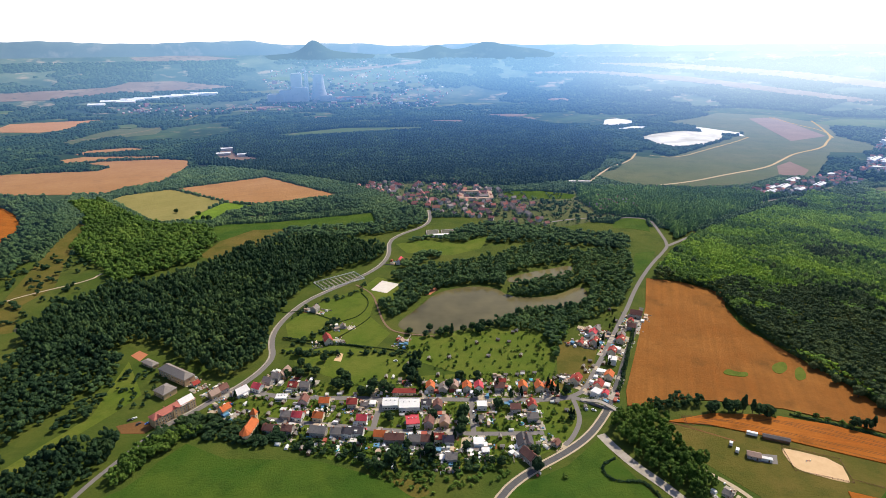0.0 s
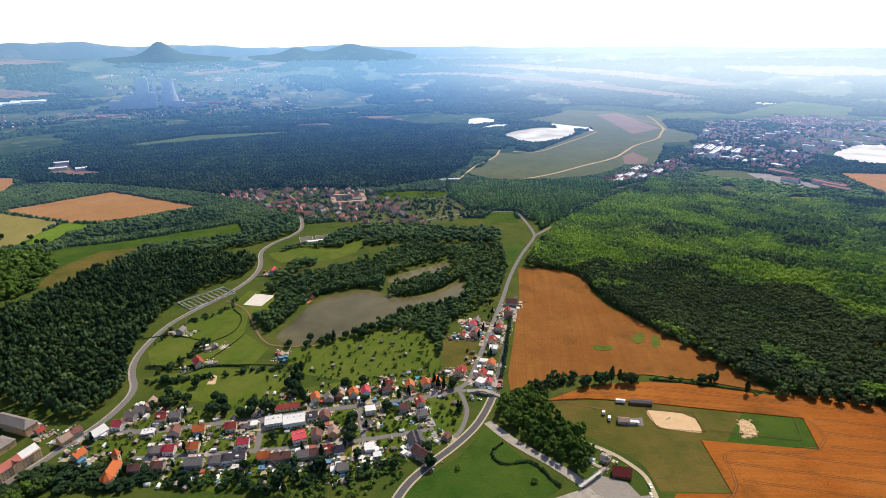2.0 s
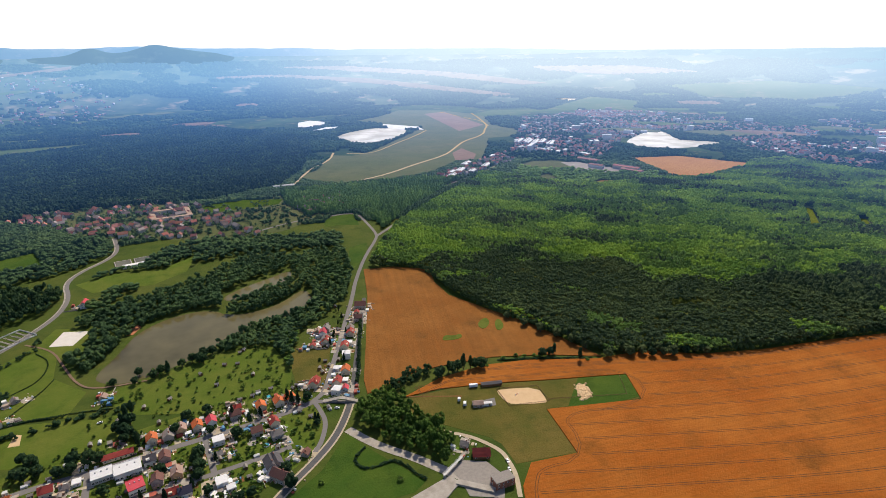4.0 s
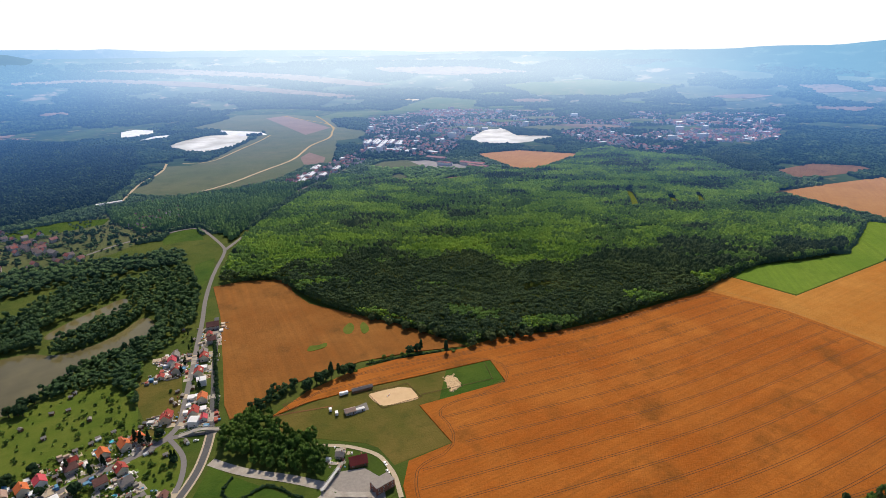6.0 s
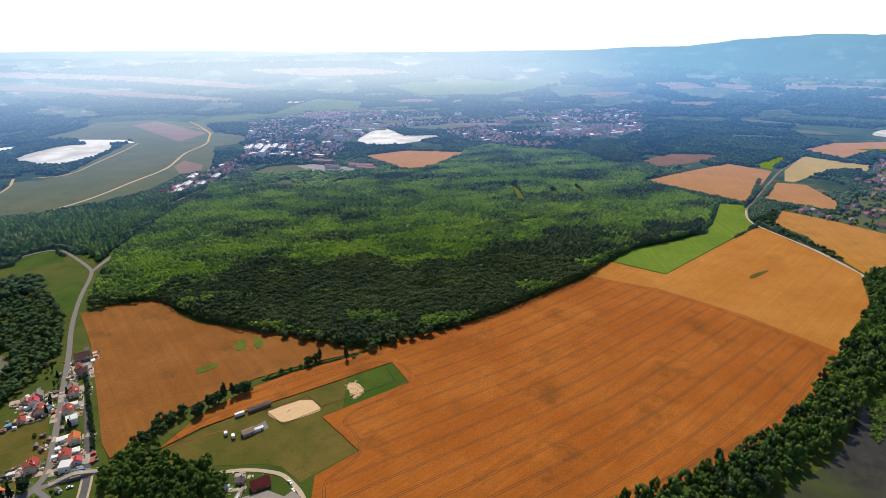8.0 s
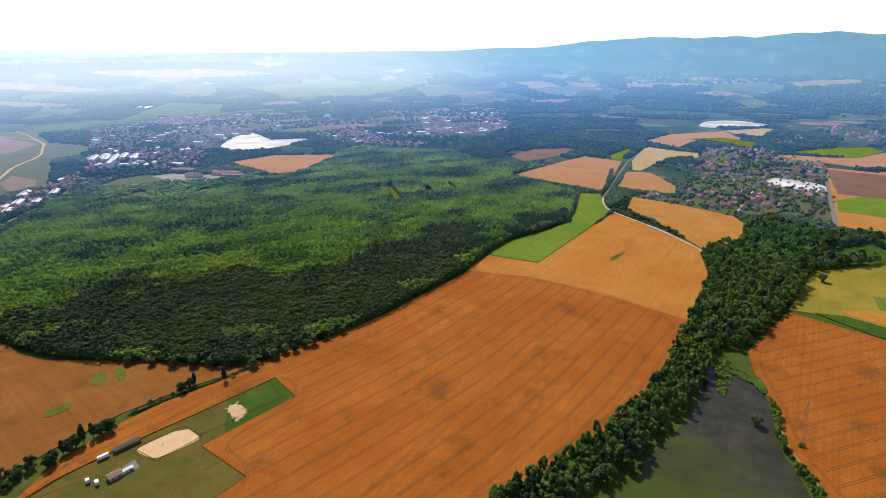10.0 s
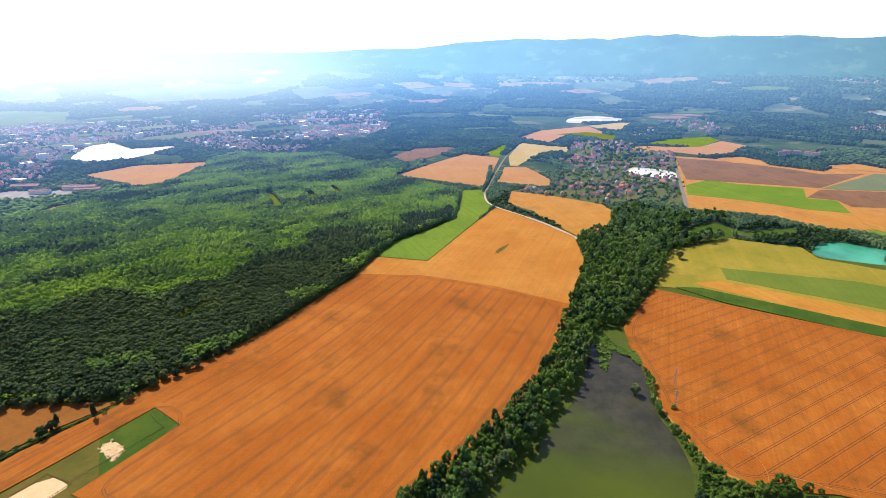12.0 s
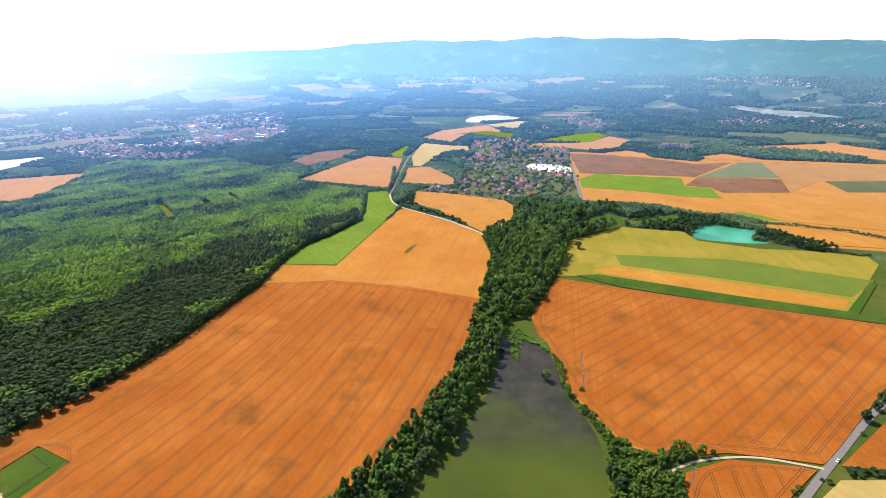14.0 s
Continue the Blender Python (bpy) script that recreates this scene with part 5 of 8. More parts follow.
def tiles(name, a, b):
    """Roof tiles: courses and weathering by the tile."""
    m, t, bs = shader(name, 0.8, 0.3)
    rnd = t.nodes.new("ShaderNodeObjectInfo").outputs["Random"]
    c = mixer(t, noise_out(t, 0.7, 5, 0.7, low=0.3, high=0.7), a, b)
    k = t.nodes.new("ShaderNodeMath")
    k.operation = "MULTIPLY"
    t.links.new(rnd, k.inputs[0])
    k.inputs[1].default_value = 0.4
    c = mixer(t, k.outputs[0], c, tuple(v * 0.6 + 0.03 for v in a))
    t.links.new(c, bs.inputs["Base Color"])
    bump(t, bs, noise_out(t, 4.0, 2, 0.5), 0.5, 0.1)
    return m


def plaster(name, a, b):
    m, t, bs = shader(name, 0.9, 0.2)
    rnd = t.nodes.new("ShaderNodeObjectInfo").outputs["Random"]
    c = mixer(t, rnd, a, b)
    k = t.nodes.new("ShaderNodeMath")
    k.operation = "MULTIPLY"
    t.links.new(noise_out(t, 0.5, 5, 0.7, low=0.4, high=0.8), k.inputs[0])
    k.inputs[1].default_value = 0.45
    c = mixer(t, k.outputs[0], c, tuple(v * 0.6 for v in b))
    t.links.new(c, bs.inputs["Base Color"])
    return m


ROOFS = {
    "r": ("red", tiles("tiles_red", (0.42, 0.05, 0.035), (0.30, 0.05, 0.035))),
    "o": ("orange", tiles("tiles_orange", (0.66, 0.17, 0.04), (0.52, 0.12, 0.035))),
    "b": ("brown", tiles("tiles_brown", (0.17, 0.075, 0.06), (0.23, 0.10, 0.075))),
    "g": ("grey", tiles("tiles_grey", (0.23, 0.20, 0.18), (0.30, 0.27, 0.24))),
    "d": ("dark grey", tiles("tiles_dark", (0.085, 0.08, 0.09), (0.13, 0.11, 0.11))),
    "p": ("bright red", tiles("tiles_bright", (0.62, 0.06, 0.09), (0.5, 0.07, 0.08))),
    "s": ("salmon", tiles("tiles_salmon", (0.46, 0.15, 0.11), (0.40, 0.13, 0.10))),
    "n": ("navy", tiles("tiles_navy", (0.035, 0.035, 0.07), (0.06, 0.05, 0.08))),
    "t": ("tan", tiles("tiles_tan", (0.42, 0.29, 0.23), (0.34, 0.23, 0.18))),
    "w": ("white sheet", tiles("sheet_white", (0.80, 0.80, 0.80), (0.68, 0.67, 0.66))),
}
WALLS = {
    "cream": plaster("plaster_cream", (0.72, 0.62, 0.45), (0.62, 0.55, 0.42)),
    "white": plaster("plaster_white", (0.80, 0.78, 0.74), (0.70, 0.68, 0.64)),
    "ochre": plaster("plaster_ochre", (0.58, 0.40, 0.20), (0.50, 0.36, 0.22)),
    "grey": plaster("plaster_grey", (0.44, 0.40, 0.36), (0.36, 0.33, 0.30)),
}
FRAME = plain("window_paint", (0.78, 0.77, 0.74), (0.68, 0.67, 0.64), 2.0)
PANE = water("window_glass", (0.03, 0.035, 0.04), 0.05)
WOOD = plain("timber", (0.20, 0.11, 0.055), (0.13, 0.075, 0.04), 1.5)
BRICK = plain("chimney_brick", (0.32, 0.13, 0.085), (0.24, 0.10, 0.07), 3.0)
STEEL = plain("galvanised_steel", (0.42, 0.43, 0.44), (0.34, 0.35, 0.36), 1.0, 0.5, 0.5)


def roof_gable(L, W, H, rise, over=0.5, thick=0.3):
    """Ridge along x."""
    bm = bmesh.new()
    k = rise / (W / 2)
    e = W / 2 + over
    out = [(-e, H - over * k), (0, H + rise), (e, H - over * k), (e, H - over * k + thick), (0, H + rise + thick * 1.3), (-e, H - over * k + thick)]
    a = [bm.verts.new((-L / 2 - over, x, z)) for x, z in out]
    b = [bm.verts.new((L / 2 + over, x, z)) for x, z in out]
    for i in range(6):
        bm.faces.new((a[i], b[i], b[(i + 1) % 6], a[(i + 1) % 6]))
    for ring in (a, b):
        bm.faces.new((ring[0], ring[1], ring[4], ring[5]))
        bm.faces.new((ring[1], ring[2], ring[3], ring[4]))
    bmesh.ops.recalc_face_normals(bm, faces=bm.faces[:])
    return bm


def roof_hip(L, W, H, rise, over=0.6):
    bm = bmesh.new()
    a, b = L / 2 + over, W / 2 + over
    rl = max(0.4, L / 2 - W / 2)
    lo = [bm.verts.new((x, y, H - 0.1)) for x, y in ((-a, -b), (a, -b), (a, b), (-a, b))]
    md = [bm.verts.new((x, y, H + 0.2)) for x, y in ((-a, -b), (a, -b), (a, b), (-a, b))]
    t0, t1 = bm.verts.new((-rl, 0, H + rise)), bm.verts.new((rl, 0, H + rise))
    bm.faces.new(lo[::-1])
    for i in range(4):
        bm.faces.new((lo[i], lo[(i + 1) % 4], md[(i + 1) % 4], md[i]))
    bm.faces.new((md[0], md[1], t1, t0))
    bm.faces.new((md[2], md[3], t0, t1))
    bm.faces.new((md[1], md[2], t1))
    bm.faces.new((md[3], md[0], t0))
    bmesh.ops.recalc_face_normals(bm, faces=bm.faces[:])
    return bm


def window_at(parent, x, y, z, w, h, along_y):
    bm = bmesh.new()
    sx, sy = (0.16, w) if along_y else (w, 0.16)
    box(bm, x, y, z, sx, sy, h)
    frame_ob = part("window", bm, FRAME, parent)
    bm = bmesh.new()
    for k in (-0.25, 0.25):
        if along_y:
            box(bm, x, y + k * w * 0.95, z + 0.12, 0.22, w * 0.38, h - 0.24)
        else:
            box(bm, x + k * w * 0.95, y, z + 0.12, w * 0.38, 0.22, h - 0.24)
    part("pane", bm, PANE, frame_ob)


def house(L, W, H, rise, roof, wall, label, hip=False, floors=2, chimneys=1, name="house", dormer=False):
    root = new(name)
    bm = bmesh.new()
    if hip or rise < 0.5:
        box(bm, 0, 0, -0.3, L, W, H + 0.3)
    else:
        bm2 = [(-W / 2, -0.3), (W / 2, -0.3), (W / 2, H), (0, H + rise - 0.05), (-W / 2, H)]
        a = [bm.verts.new((-L / 2, x, z)) for x, z in bm2]
        b = [bm.verts.new((L / 2, x, z)) for x, z in bm2]
        bm.faces.new(a)
        bm.faces.new(b[::-1])
        for i in range(5):
            bm.faces.new((a[i], b[i], b[(i + 1) % 5], a[(i + 1) % 5]))
        bmesh.ops.recalc_face_normals(bm, faces=bm.faces[:])
    part("wall", bm, wall, root)
    if rise < 0.5:
        bm = bmesh.new()
        box(bm, 0, 0, H, L + 0.5, W + 0.5, 0.25)
        box(bm, 0, 0, H + 0.25, L + 0.1, W + 0.1, 0.12)
        rf = part("roof", bm, roof, root)
    else:
        rf = part("roof", roof_hip(L, W, H, rise) if hip else roof_gable(L, W, H, rise), roof, root)
    for i in range(chimneys):
        bm = bmesh.new()
        cx = L * (0.22 if i == 0 else -0.28)
        box(bm, cx, 0.6, H + rise * 0.5, 0.8, 0.7, rise * 0.5 + 1.1)
        box(bm, cx, 0.6, H + rise + 1.1, 1.0, 0.9, 0.15)
        part("chimney", bm, BRICK, rf)
    if dormer:
        bm = bmesh.new()
        box(bm, -L * 0.15, -W * 0.27, H + 0.3, 2.4, W * 0.35, rise * 0.55)
        part("dormer", bm, wall, rf)
    n = max(2, int(L / 3.4))
    for f in range(floors):
        z = 1.0 + f * 2.8
        if z + 1.4 > H + 0.2:
            break
        for i in range(n):
            x = (i + 0.5) / n * L - L / 2
            for side in (-1, 1):
                if not (f == 0 and i == n // 2 and side == -1):
                    window_at(root, x, side * W / 2, z, 1.3, 1.4, False)
        for side in (-1, 1):
            window_at(root, side * L / 2, W * 0.18, z, 1.2, 1.4, True)
    bm = bmesh.new()
    box(bm, ((n // 2) + 0.5) / n * L - L / 2, -W / 2, 0, 1.1, 0.2, 2.1)
    part("door", bm, WOOD, root)
    return tagged(root, label, "house", "village houses")


SIZES = {"s": (6.0, 5.5, 2.8, 2.0, 1), "m": (8.6, 7.8, 4.8, 3.1, 2), "l": (13, 8.4, 5.0, 3.8, 2), "x": (21, 6.5, 3.2, 2.0, 1)}
WALL_OF = {"r": "cream", "o": "cream", "b": "grey", "g": "grey", "d": "white", "p": "white", "n": "white", "t": "ochre", "w": "white"}
MADE = {}
FOOTPRINTS = []


def street_angle(x, y):
    best, angle = 1e9, 0.0
    for line, _ in LINES:
        for (x0, y0), (x1, y1) in zip(line, line[1:]):
            d = math.hypot((x0 + x1) / 2 - x, (y0 + y1) / 2 - y)
            if d < best:
                best, angle = d, math.degrees(math.atan2(y1 - y0, x1 - x0))
    return angle


def house_at(style, size, x, y, across):
    L, W, H, rise, floors = SIZES[size]
    angle = street_angle(x, y) + 90 * across + random.uniform(-2, 2) + random.choice((0, 180))
    FOOTPRINTS.append((x, y, max(L, W) * 0.62))
    key = (style, size)
    m = pose(x, y, 0, 0, 0, angle)
    if key in MADE:
        return copy_thing(MADE[key], m)
    colour, roof = ROOFS[style]
    kind = {"s": "small low house", "m": "two-storey village house", "l": "large village house", "x": "long low row building"}[size]
    label = f"{kind} with a {colour} {'flat roof' if style == 'w' else 'tiled roof'} and {WALL_OF[style]} walls"
    ob = house(L, W, H, 0.0 if style == "w" else rise, roof, WALLS[WALL_OF[style]], label, floors=floors, chimneys=0 if style == "w" else 1, dormer=(size == "m" and style in "rd"))
    ob.matrix_basis = m
    MADE[key] = ob
    return ob


def car(paint, label, van=False):
    root = new("van" if van else "car")
    l, w = (5.4, 2.0) if van else (4.3, 1.75)
    bm = bmesh.new()
    if van:
        prism(bm, [(-2.7, 0.35), (2.7, 0.35), (2.7, 1.0), (2.0, 1.25), (1.6, 2.2), (-2.7, 2.3)], -w / 2, w / 2)
    else:
        prism(bm, [(-2.15, 0.3), (2.15, 0.3), (2.15, 0.75), (1.2, 0.92), (-1.9, 0.98), (-2.15, 0.85)], -w / 2, w / 2)
    body = part("body", bm, paint, root)
    bm = bmesh.new()
    if van:
        prism(bm, [(1.63, 2.15), (2.03, 1.26), (2.07, 1.3), (1.67, 2.18)], -w * 0.45, w * 0.45)
    else:
        prism(bm, [(0.95, 0.9), (0.45, 1.42), (-1.2, 1.45), (-1.75, 0.95)], -w * 0.44, w * 0.44)
    part("windscreen" if van else "cabin", bm, PANE, body)
    if not van:
        bm = bmesh.new()
        box(bm, -0.35, 0, 1.43, 1.5, w * 0.82, 0.06)
        part("roof", bm, paint, body)
    for x in (-l * 0.3, l * 0.3):
        for y in (-w / 2, w / 2):
            bm = bmesh.new()
            tube(bm, x, y - 0.1, 0.32, x, y + 0.1, 0.32, 0.32, 12)
            part("wheel", bm, RUBBER, root)
    return tagged(root, label, "van" if van else "car")


RUBBER = plain("rubber", (0.02, 0.02, 0.02), (0.03, 0.03, 0.03), 2.0)
PAINTS = {k: plain("paint_" + n, c, c, 1.0, 0.3, 0.5, 0.0) for k, n, c in (("w", "white", (0.8, 0.8, 0.8)), ("d", "dark", (0.03, 0.03, 0.035)), ("r", "red", (0.45, 0.03, 0.03)), ("b", "blue", (0.05, 0.12, 0.4)), ("v", "van", (0.8, 0.8, 0.8)))}
CAR_LABEL = {"w": "white car parked on the asphalt", "d": "dark car parked on the asphalt", "r": "red car parked on the asphalt", "b": "blue car parked on the asphalt", "v": "white delivery van parked on the street"}


def car_at(colour, x, y):
    m = pose(x, y, 0.25, 0, 0, street_angle(x, y) + random.choice((0, 180)))
    key = ("car", colour)
    if key in MADE:
        return copy_thing(MADE[key], m)
    MADE[key] = car(PAINTS[colour], CAR_LABEL[colour], colour == "v")
    MADE[key].matrix_basis = m
    return MADE[key]


def tree(kind, height, radius, material, label, clumps=34, seed=0):
    """A trunk with limbs and a crown of many uneven clumps."""
    rng = np.random.default_rng(seed)
    root = new("bush" if kind == "bush" else "tree")
    bm = bmesh.new()
    base = 0.05 if kind == "bush" else 0.12
    tube(bm, 0, 0, -0.2, 0, 0, height * 0.5, radius * 0.07 + 0.08, 7)
    for i in range(4):
        a = i * 1.6 + 0.4
        tube(bm, 0, 0, height * (0.2 + 0.05 * i), math.cos(a) * radius * 0.5, math.sin(a) * radius * 0.5, height * (0.45 + 0.06 * i), radius * 0.03 + 0.04, 5)
    part("trunk", bm, BARK, root)
    if kind == "poplar":
        v, f = crown(clumps, rng, 0.6, (0.24, 0.36), 1.25, 0.45)
    elif kind == "spruce":
        v, f = crown(clumps, rng, 0.75, (0.2, 0.32), 1.35, 0.95)
    else:
        v, f = crown(clumps, rng, 0.68, (0.2, 0.36))
    v = v * [radius, radius, height * (1 - base) / 2] + [0, 0, height * base]
    me = np_mesh("crown", v, f, material)
    new("crown", me).parent = root
    return tagged(root, label, "bush" if kind == "bush" else "tree", "single trees")


TREE_KINDS = {
    "broad": (11, 5.2, LEAFD, "broad dark green deciduous tree"),
    "willow": (11, 5.5, LEAFW, "pale silvery green willow tree"),
    "poplar": (15, 3.2, LEAFD, "tall narrow dark green poplar"),
    "spruce": (13, 3.0, LEAFC, "dark green conical spruce tree"),
    "bush": (3.5, 2.6, LEAF, "rounded green bush on the grass"),
    "fruit": (4.5, 2.4, LEAF, "small green fruit tree in a garden"),
}


def tree_at(kind, x, y, size=1.0):
    k = random.randrange(3)
    s = size * random.uniform(0.85, 1.2)
    key = ("tree", kind, k)
    m = pose(x, y, 0, 0, 0, random.uniform(0, 360))
    if key not in MADE:
        h, r, mat, label = TREE_KINDS[kind]
        MADE[key] = ob = tree(kind, h, r, mat, label, 20 if kind in ("bush", "fruit") else 34, k + 5 * len(kind))
        ob.matrix_basis = m
        return ob
    ob = copy_thing(MADE[key], m)
    ob.scale = (s, s, s)
    return ob



# ---- houses of the village ----
house_at("o", "m", -13, 441, 1)
house_at("g", "m", -1, 438, 1)
house_at("t", "m", 9, 442, 1)
house_at("o", "m", 21, 440, 1)
house_at("p", "m", 32, 440, 1)
house_at("b", "m", 51, 440, 0)
house_at("o", "m", 73, 440, 1)
house_at("o", "m", 88, 439, 1)
house_at("o", "m", 99, 440, 1)
house_at("r", "x", -37, 435, 0)
house_at("r", "s", 55, 451, 0)
house_at("d", "m", -16, 415, 0)
house_at("b", "m", -6, 412, 1)
house_at("b", "m", 62, 408, 0)
house_at("r", "m", 77, 412, 1)
house_at("g", "m", 75, 395, 0)
house_at("b", "m", -13, 389, 1)
house_at("t", "m", 0, 389, 1)
house_at("p", "m", -70, 394, 0)
house_at("r", "m", -82, 417, 0)
house_at("g", "s", -71, 416, 0)
house_at("w", "s", -64, 418, 0)
house_at("o", "m", -107, 419, 0)
house_at("b", "m", -126, 421, 1)
house_at("o", "m", -108, 398, 0)
house_at("p", "m", -126, 399, 0)
house_at("g", "m", -136, 400, 0)
house_at("b", "m", -146, 382, 0)
house_at("b", "m", -130, 381, 0)
house_at("g", "l", -104, 378, 0)
house_at("g", "m", -89, 377, 0)
house_at("d", "m", -80, 377, 0)
house_at("d", "m", -71, 377, 0)
house_at("o", "m", -53, 373, 0)
house_at("b", "m", -44, 369, 0)
house_at("b", "m", -37, 369, 0)
house_at("g", "m", -24, 367, 0)
house_at("b", "m", -16, 367, 0)
house_at("r", "m", -5, 369, 0)
house_at("n", "m", 3, 366, 0)
house_at("w", "s", -1, 347, 0)
house_at("g", "m", 5, 346, 0)
house_at("w", "m", 27, 363, 1)
house_at("w", "s", 32, 355, 0)
house_at("d", "l", 62, 362, 1)
house_at("b", "l", 65, 347, 1)
house_at("w", "m", 33, 412, 1)
house_at("g", "s", 30, 396, 1)
house_at("t", "m", -211, 432, 0)
house_at("b", "m", -206, 440, 0)
house_at("p", "m", -174, 442, 0)
house_at("g", "m", -167, 452, 0)
house_at("g", "m", -161, 459, 0)
house_at("t", "l", -155, 465, 0)
house_at("r", "m", -141, 444, 0)
house_at("g", "m", -130, 444, 0)
house_at("o", "m", -193, 409, 0)
house_at("r", "s", -236, 451, 0)
house_at("r", "l", -126, 531, 0)
house_at("g", "m", -156, 607, 0)
house_at("g", "s", -115, 564, 0)
house_at("p", "l", -64, 764, 0)
house_at("t", "s", -46, 529, 1)
house_at("g", "m", 170, 548, 0)
house_at("r", "m", 161, 522, 0)
house_at("r", "s", 146, 522, 0)
house_at("r", "m", 190, 526, 0)
house_at("w", "s", 182, 509, 0)
house_at("o", "m", 158, 457, 0)
house_at("w", "s", 152, 443, 0)
house_at("r", "m", 144, 442, 0)
house_at("w", "m", 139, 430, 0)
house_at("p", "s", 147, 430, 0)
house_at("r", "m", 124, 451, 0)
house_at("b", "s", 89, 363, 0)
house_at("g", "s", 200, 308, 0)
house_at("b", "l", 226, 585, 1)
house_at("b", "m", 211, 555, 1)
house_at("r", "s", 216, 572, 0)
house_at("g", "m", 193, 534, 0)
house_at("r", "m", 174, 502, 0)
house_at("r", "m", 126, 452, 0)
house_at("g", "m", 161, 525, 0)
house_at("p", "m", 164, 541, 0)
house_at("t", "s", 161, 551, 0)
house_at("w", "s", 152, 467, 0)
house_at("d", "l", 66, 363, 1)

# ---- cars ----
car_at("w", 341.5, -301.9)
car_at("d", 323.4, -276.6)
car_at("v", -93.2, 392.3)
car_at("d", -79.5, 387.6)
car_at("d", -38.5, 387.1)
car_at("r", -67.1, 383.8)
car_at("w", 25.3, 405.4)
car_at("d", 25.2, 395.3)
car_at("w", -16.7, 390.5)
car_at("w", -41.9, 434.9)
car_at("d", -26.6, 431.2)
car_at("r", -193.7, 420.6)
car_at("b", -190.4, 419.7)
car_at("w", -209.5, 428.5)
car_at("d", -174.1, 410.5)
car_at("w", -170.4, 408.0)
car_at("d", 143.2, 439.1)
car_at("w", 130.7, 407.1)
car_at("w", 218.9, 276.8)
car_at("w", 214.6, 268.9)
car_at("d", -270.9, 398.4)
car_at("w", -268.1, 400.7)
car_at("d", -260.8, 392.9)
car_at("b", -253.4, 393.6)
car_at("w", -49.4, 490.8)

# ---- single trees ----
tree_at("broad", 387, -360)
tree_at("broad", 401, -380)
tree_at("broad", 412, -395)
tree_at("bush", 312, -248)
tree_at("bush", 315, -254)
tree_at("bush", 320, -280)
tree_at("bush", 370, -344)
tree_at("willow", 462, -106)
tree_at("bush", 443, -135)
tree_at("bush", 89, 327)
tree_at("bush", 140, 301)
tree_at("broad", 70, 335)
tree_at("broad", 70, 350)
tree_at("broad", -519, 1039)
tree_at("broad", -467, 1019)
tree_at("broad", -447, 992)
tree_at("broad", -434, 985)
tree_at("broad", -464, 986)
tree_at("broad", -94, 455)
tree_at("broad", -100, 463)
tree_at("broad", -89, 442)
tree_at("broad", -56, 437)
tree_at("broad", -66, 442)
tree_at("poplar", -25, 490)
tree_at("broad", -27, 475)
tree_at("broad", -28, 458)
tree_at("poplar", -23, 441)
tree_at("broad", -125, 466)
tree_at("broad", -134, 471)
tree_at("broad", -143, 482)
tree_at("broad", -150, 503)
tree_at("broad", -122, 492)
tree_at("broad", -37, 470)
tree_at("poplar", 14, 397)
tree_at("broad", 15, 387)
tree_at("broad", 13, 378)
tree_at("broad", 17, 402)
tree_at("broad", -47, 395)
tree_at("broad", -12, 353)
tree_at("spruce", -8, 347)
tree_at("broad", -42, 344)
tree_at("broad", -49, 335)
tree_at("spruce", -37, 332)
tree_at("spruce", 108, 397)
tree_at("spruce", 103, 430)
tree_at("spruce", 96, 439)
tree_at("broad", 5, 442)
tree_at("spruce", 49, 440)
tree_at("bush", -42, 553)
tree_at("broad", -16, 556)
tree_at("broad", 3, 549)
tree_at("poplar", 9, 547)
tree_at("broad", 38, 551)
tree_at("broad", 41, 549)
tree_at("poplar", 355, 380)
tree_at("broad", 350, 380)
tree_at("broad", 341, 382)
tree_at("bush", 336, 382)
tree_at("bush", 334, 386)
tree_at("poplar", 369, 357)
tree_at("bush", 375, 353)
tree_at("bush", 318, 396)
tree_at("bush", 324, 390)
tree_at("bush", 304, 398)
tree_at("broad", 231, 403)
tree_at("broad", 235, 405)
tree_at("poplar", 244, 406)
tree_at("broad", 247, 404)
tree_at("broad", 253, 404)
tree_at("poplar", 259, 403)
tree_at("poplar", 266, 401)
tree_at("broad", 271, 399)
tree_at("broad", 276, 396)
tree_at("bush", 282, 396)
tree_at("willow", 397, 346)
tree_at("willow", 419, 337)
tree_at("willow", 432, 333)
tree_at("broad", 437, 325)
tree_at("willow", 449, 320)
tree_at("willow", 456, 315)
tree_at("broad", 471, 311)
tree_at("willow", 482, 308)
tree_at("willow", 361, 469)
tree_at("willow", 367, 445)
tree_at("willow", 373, 423)
tree_at("willow", 380, 405)
tree_at("willow", 386, 387)
tree_at("willow", 390, 371)
tree_at("willow", 488, 299)
tree_at("willow", 451, 329)
tree_at("willow", 419, 345)
tree_at("willow", 631, 256)
tree_at("willow", 498, -59)
tree_at("willow", 478, -46)
tree_at("willow", 450, -27)
tree_at("willow", 761, -118)
tree_at("willow", 697, -131)
tree_at("willow", 828, -238)
tree_at("willow", 818, -182)
tree_at("broad", 861, -138)
tree_at("willow", 621, -85)
tree_at("willow", 368, 6)
tree_at("broad", 323, 66)
tree_at("broad", 334, -125)
tree_at("broad", 320, -128)
tree_at("bush", 330, -145)

# ---- public buildings ----
def place(ob, x, y, angle, z=0.0):
    ob.matrix_basis = pose(x, y, z, 0, 0, angle) @ Matrix.Diagonal((*ob.scale, 1))
    return ob


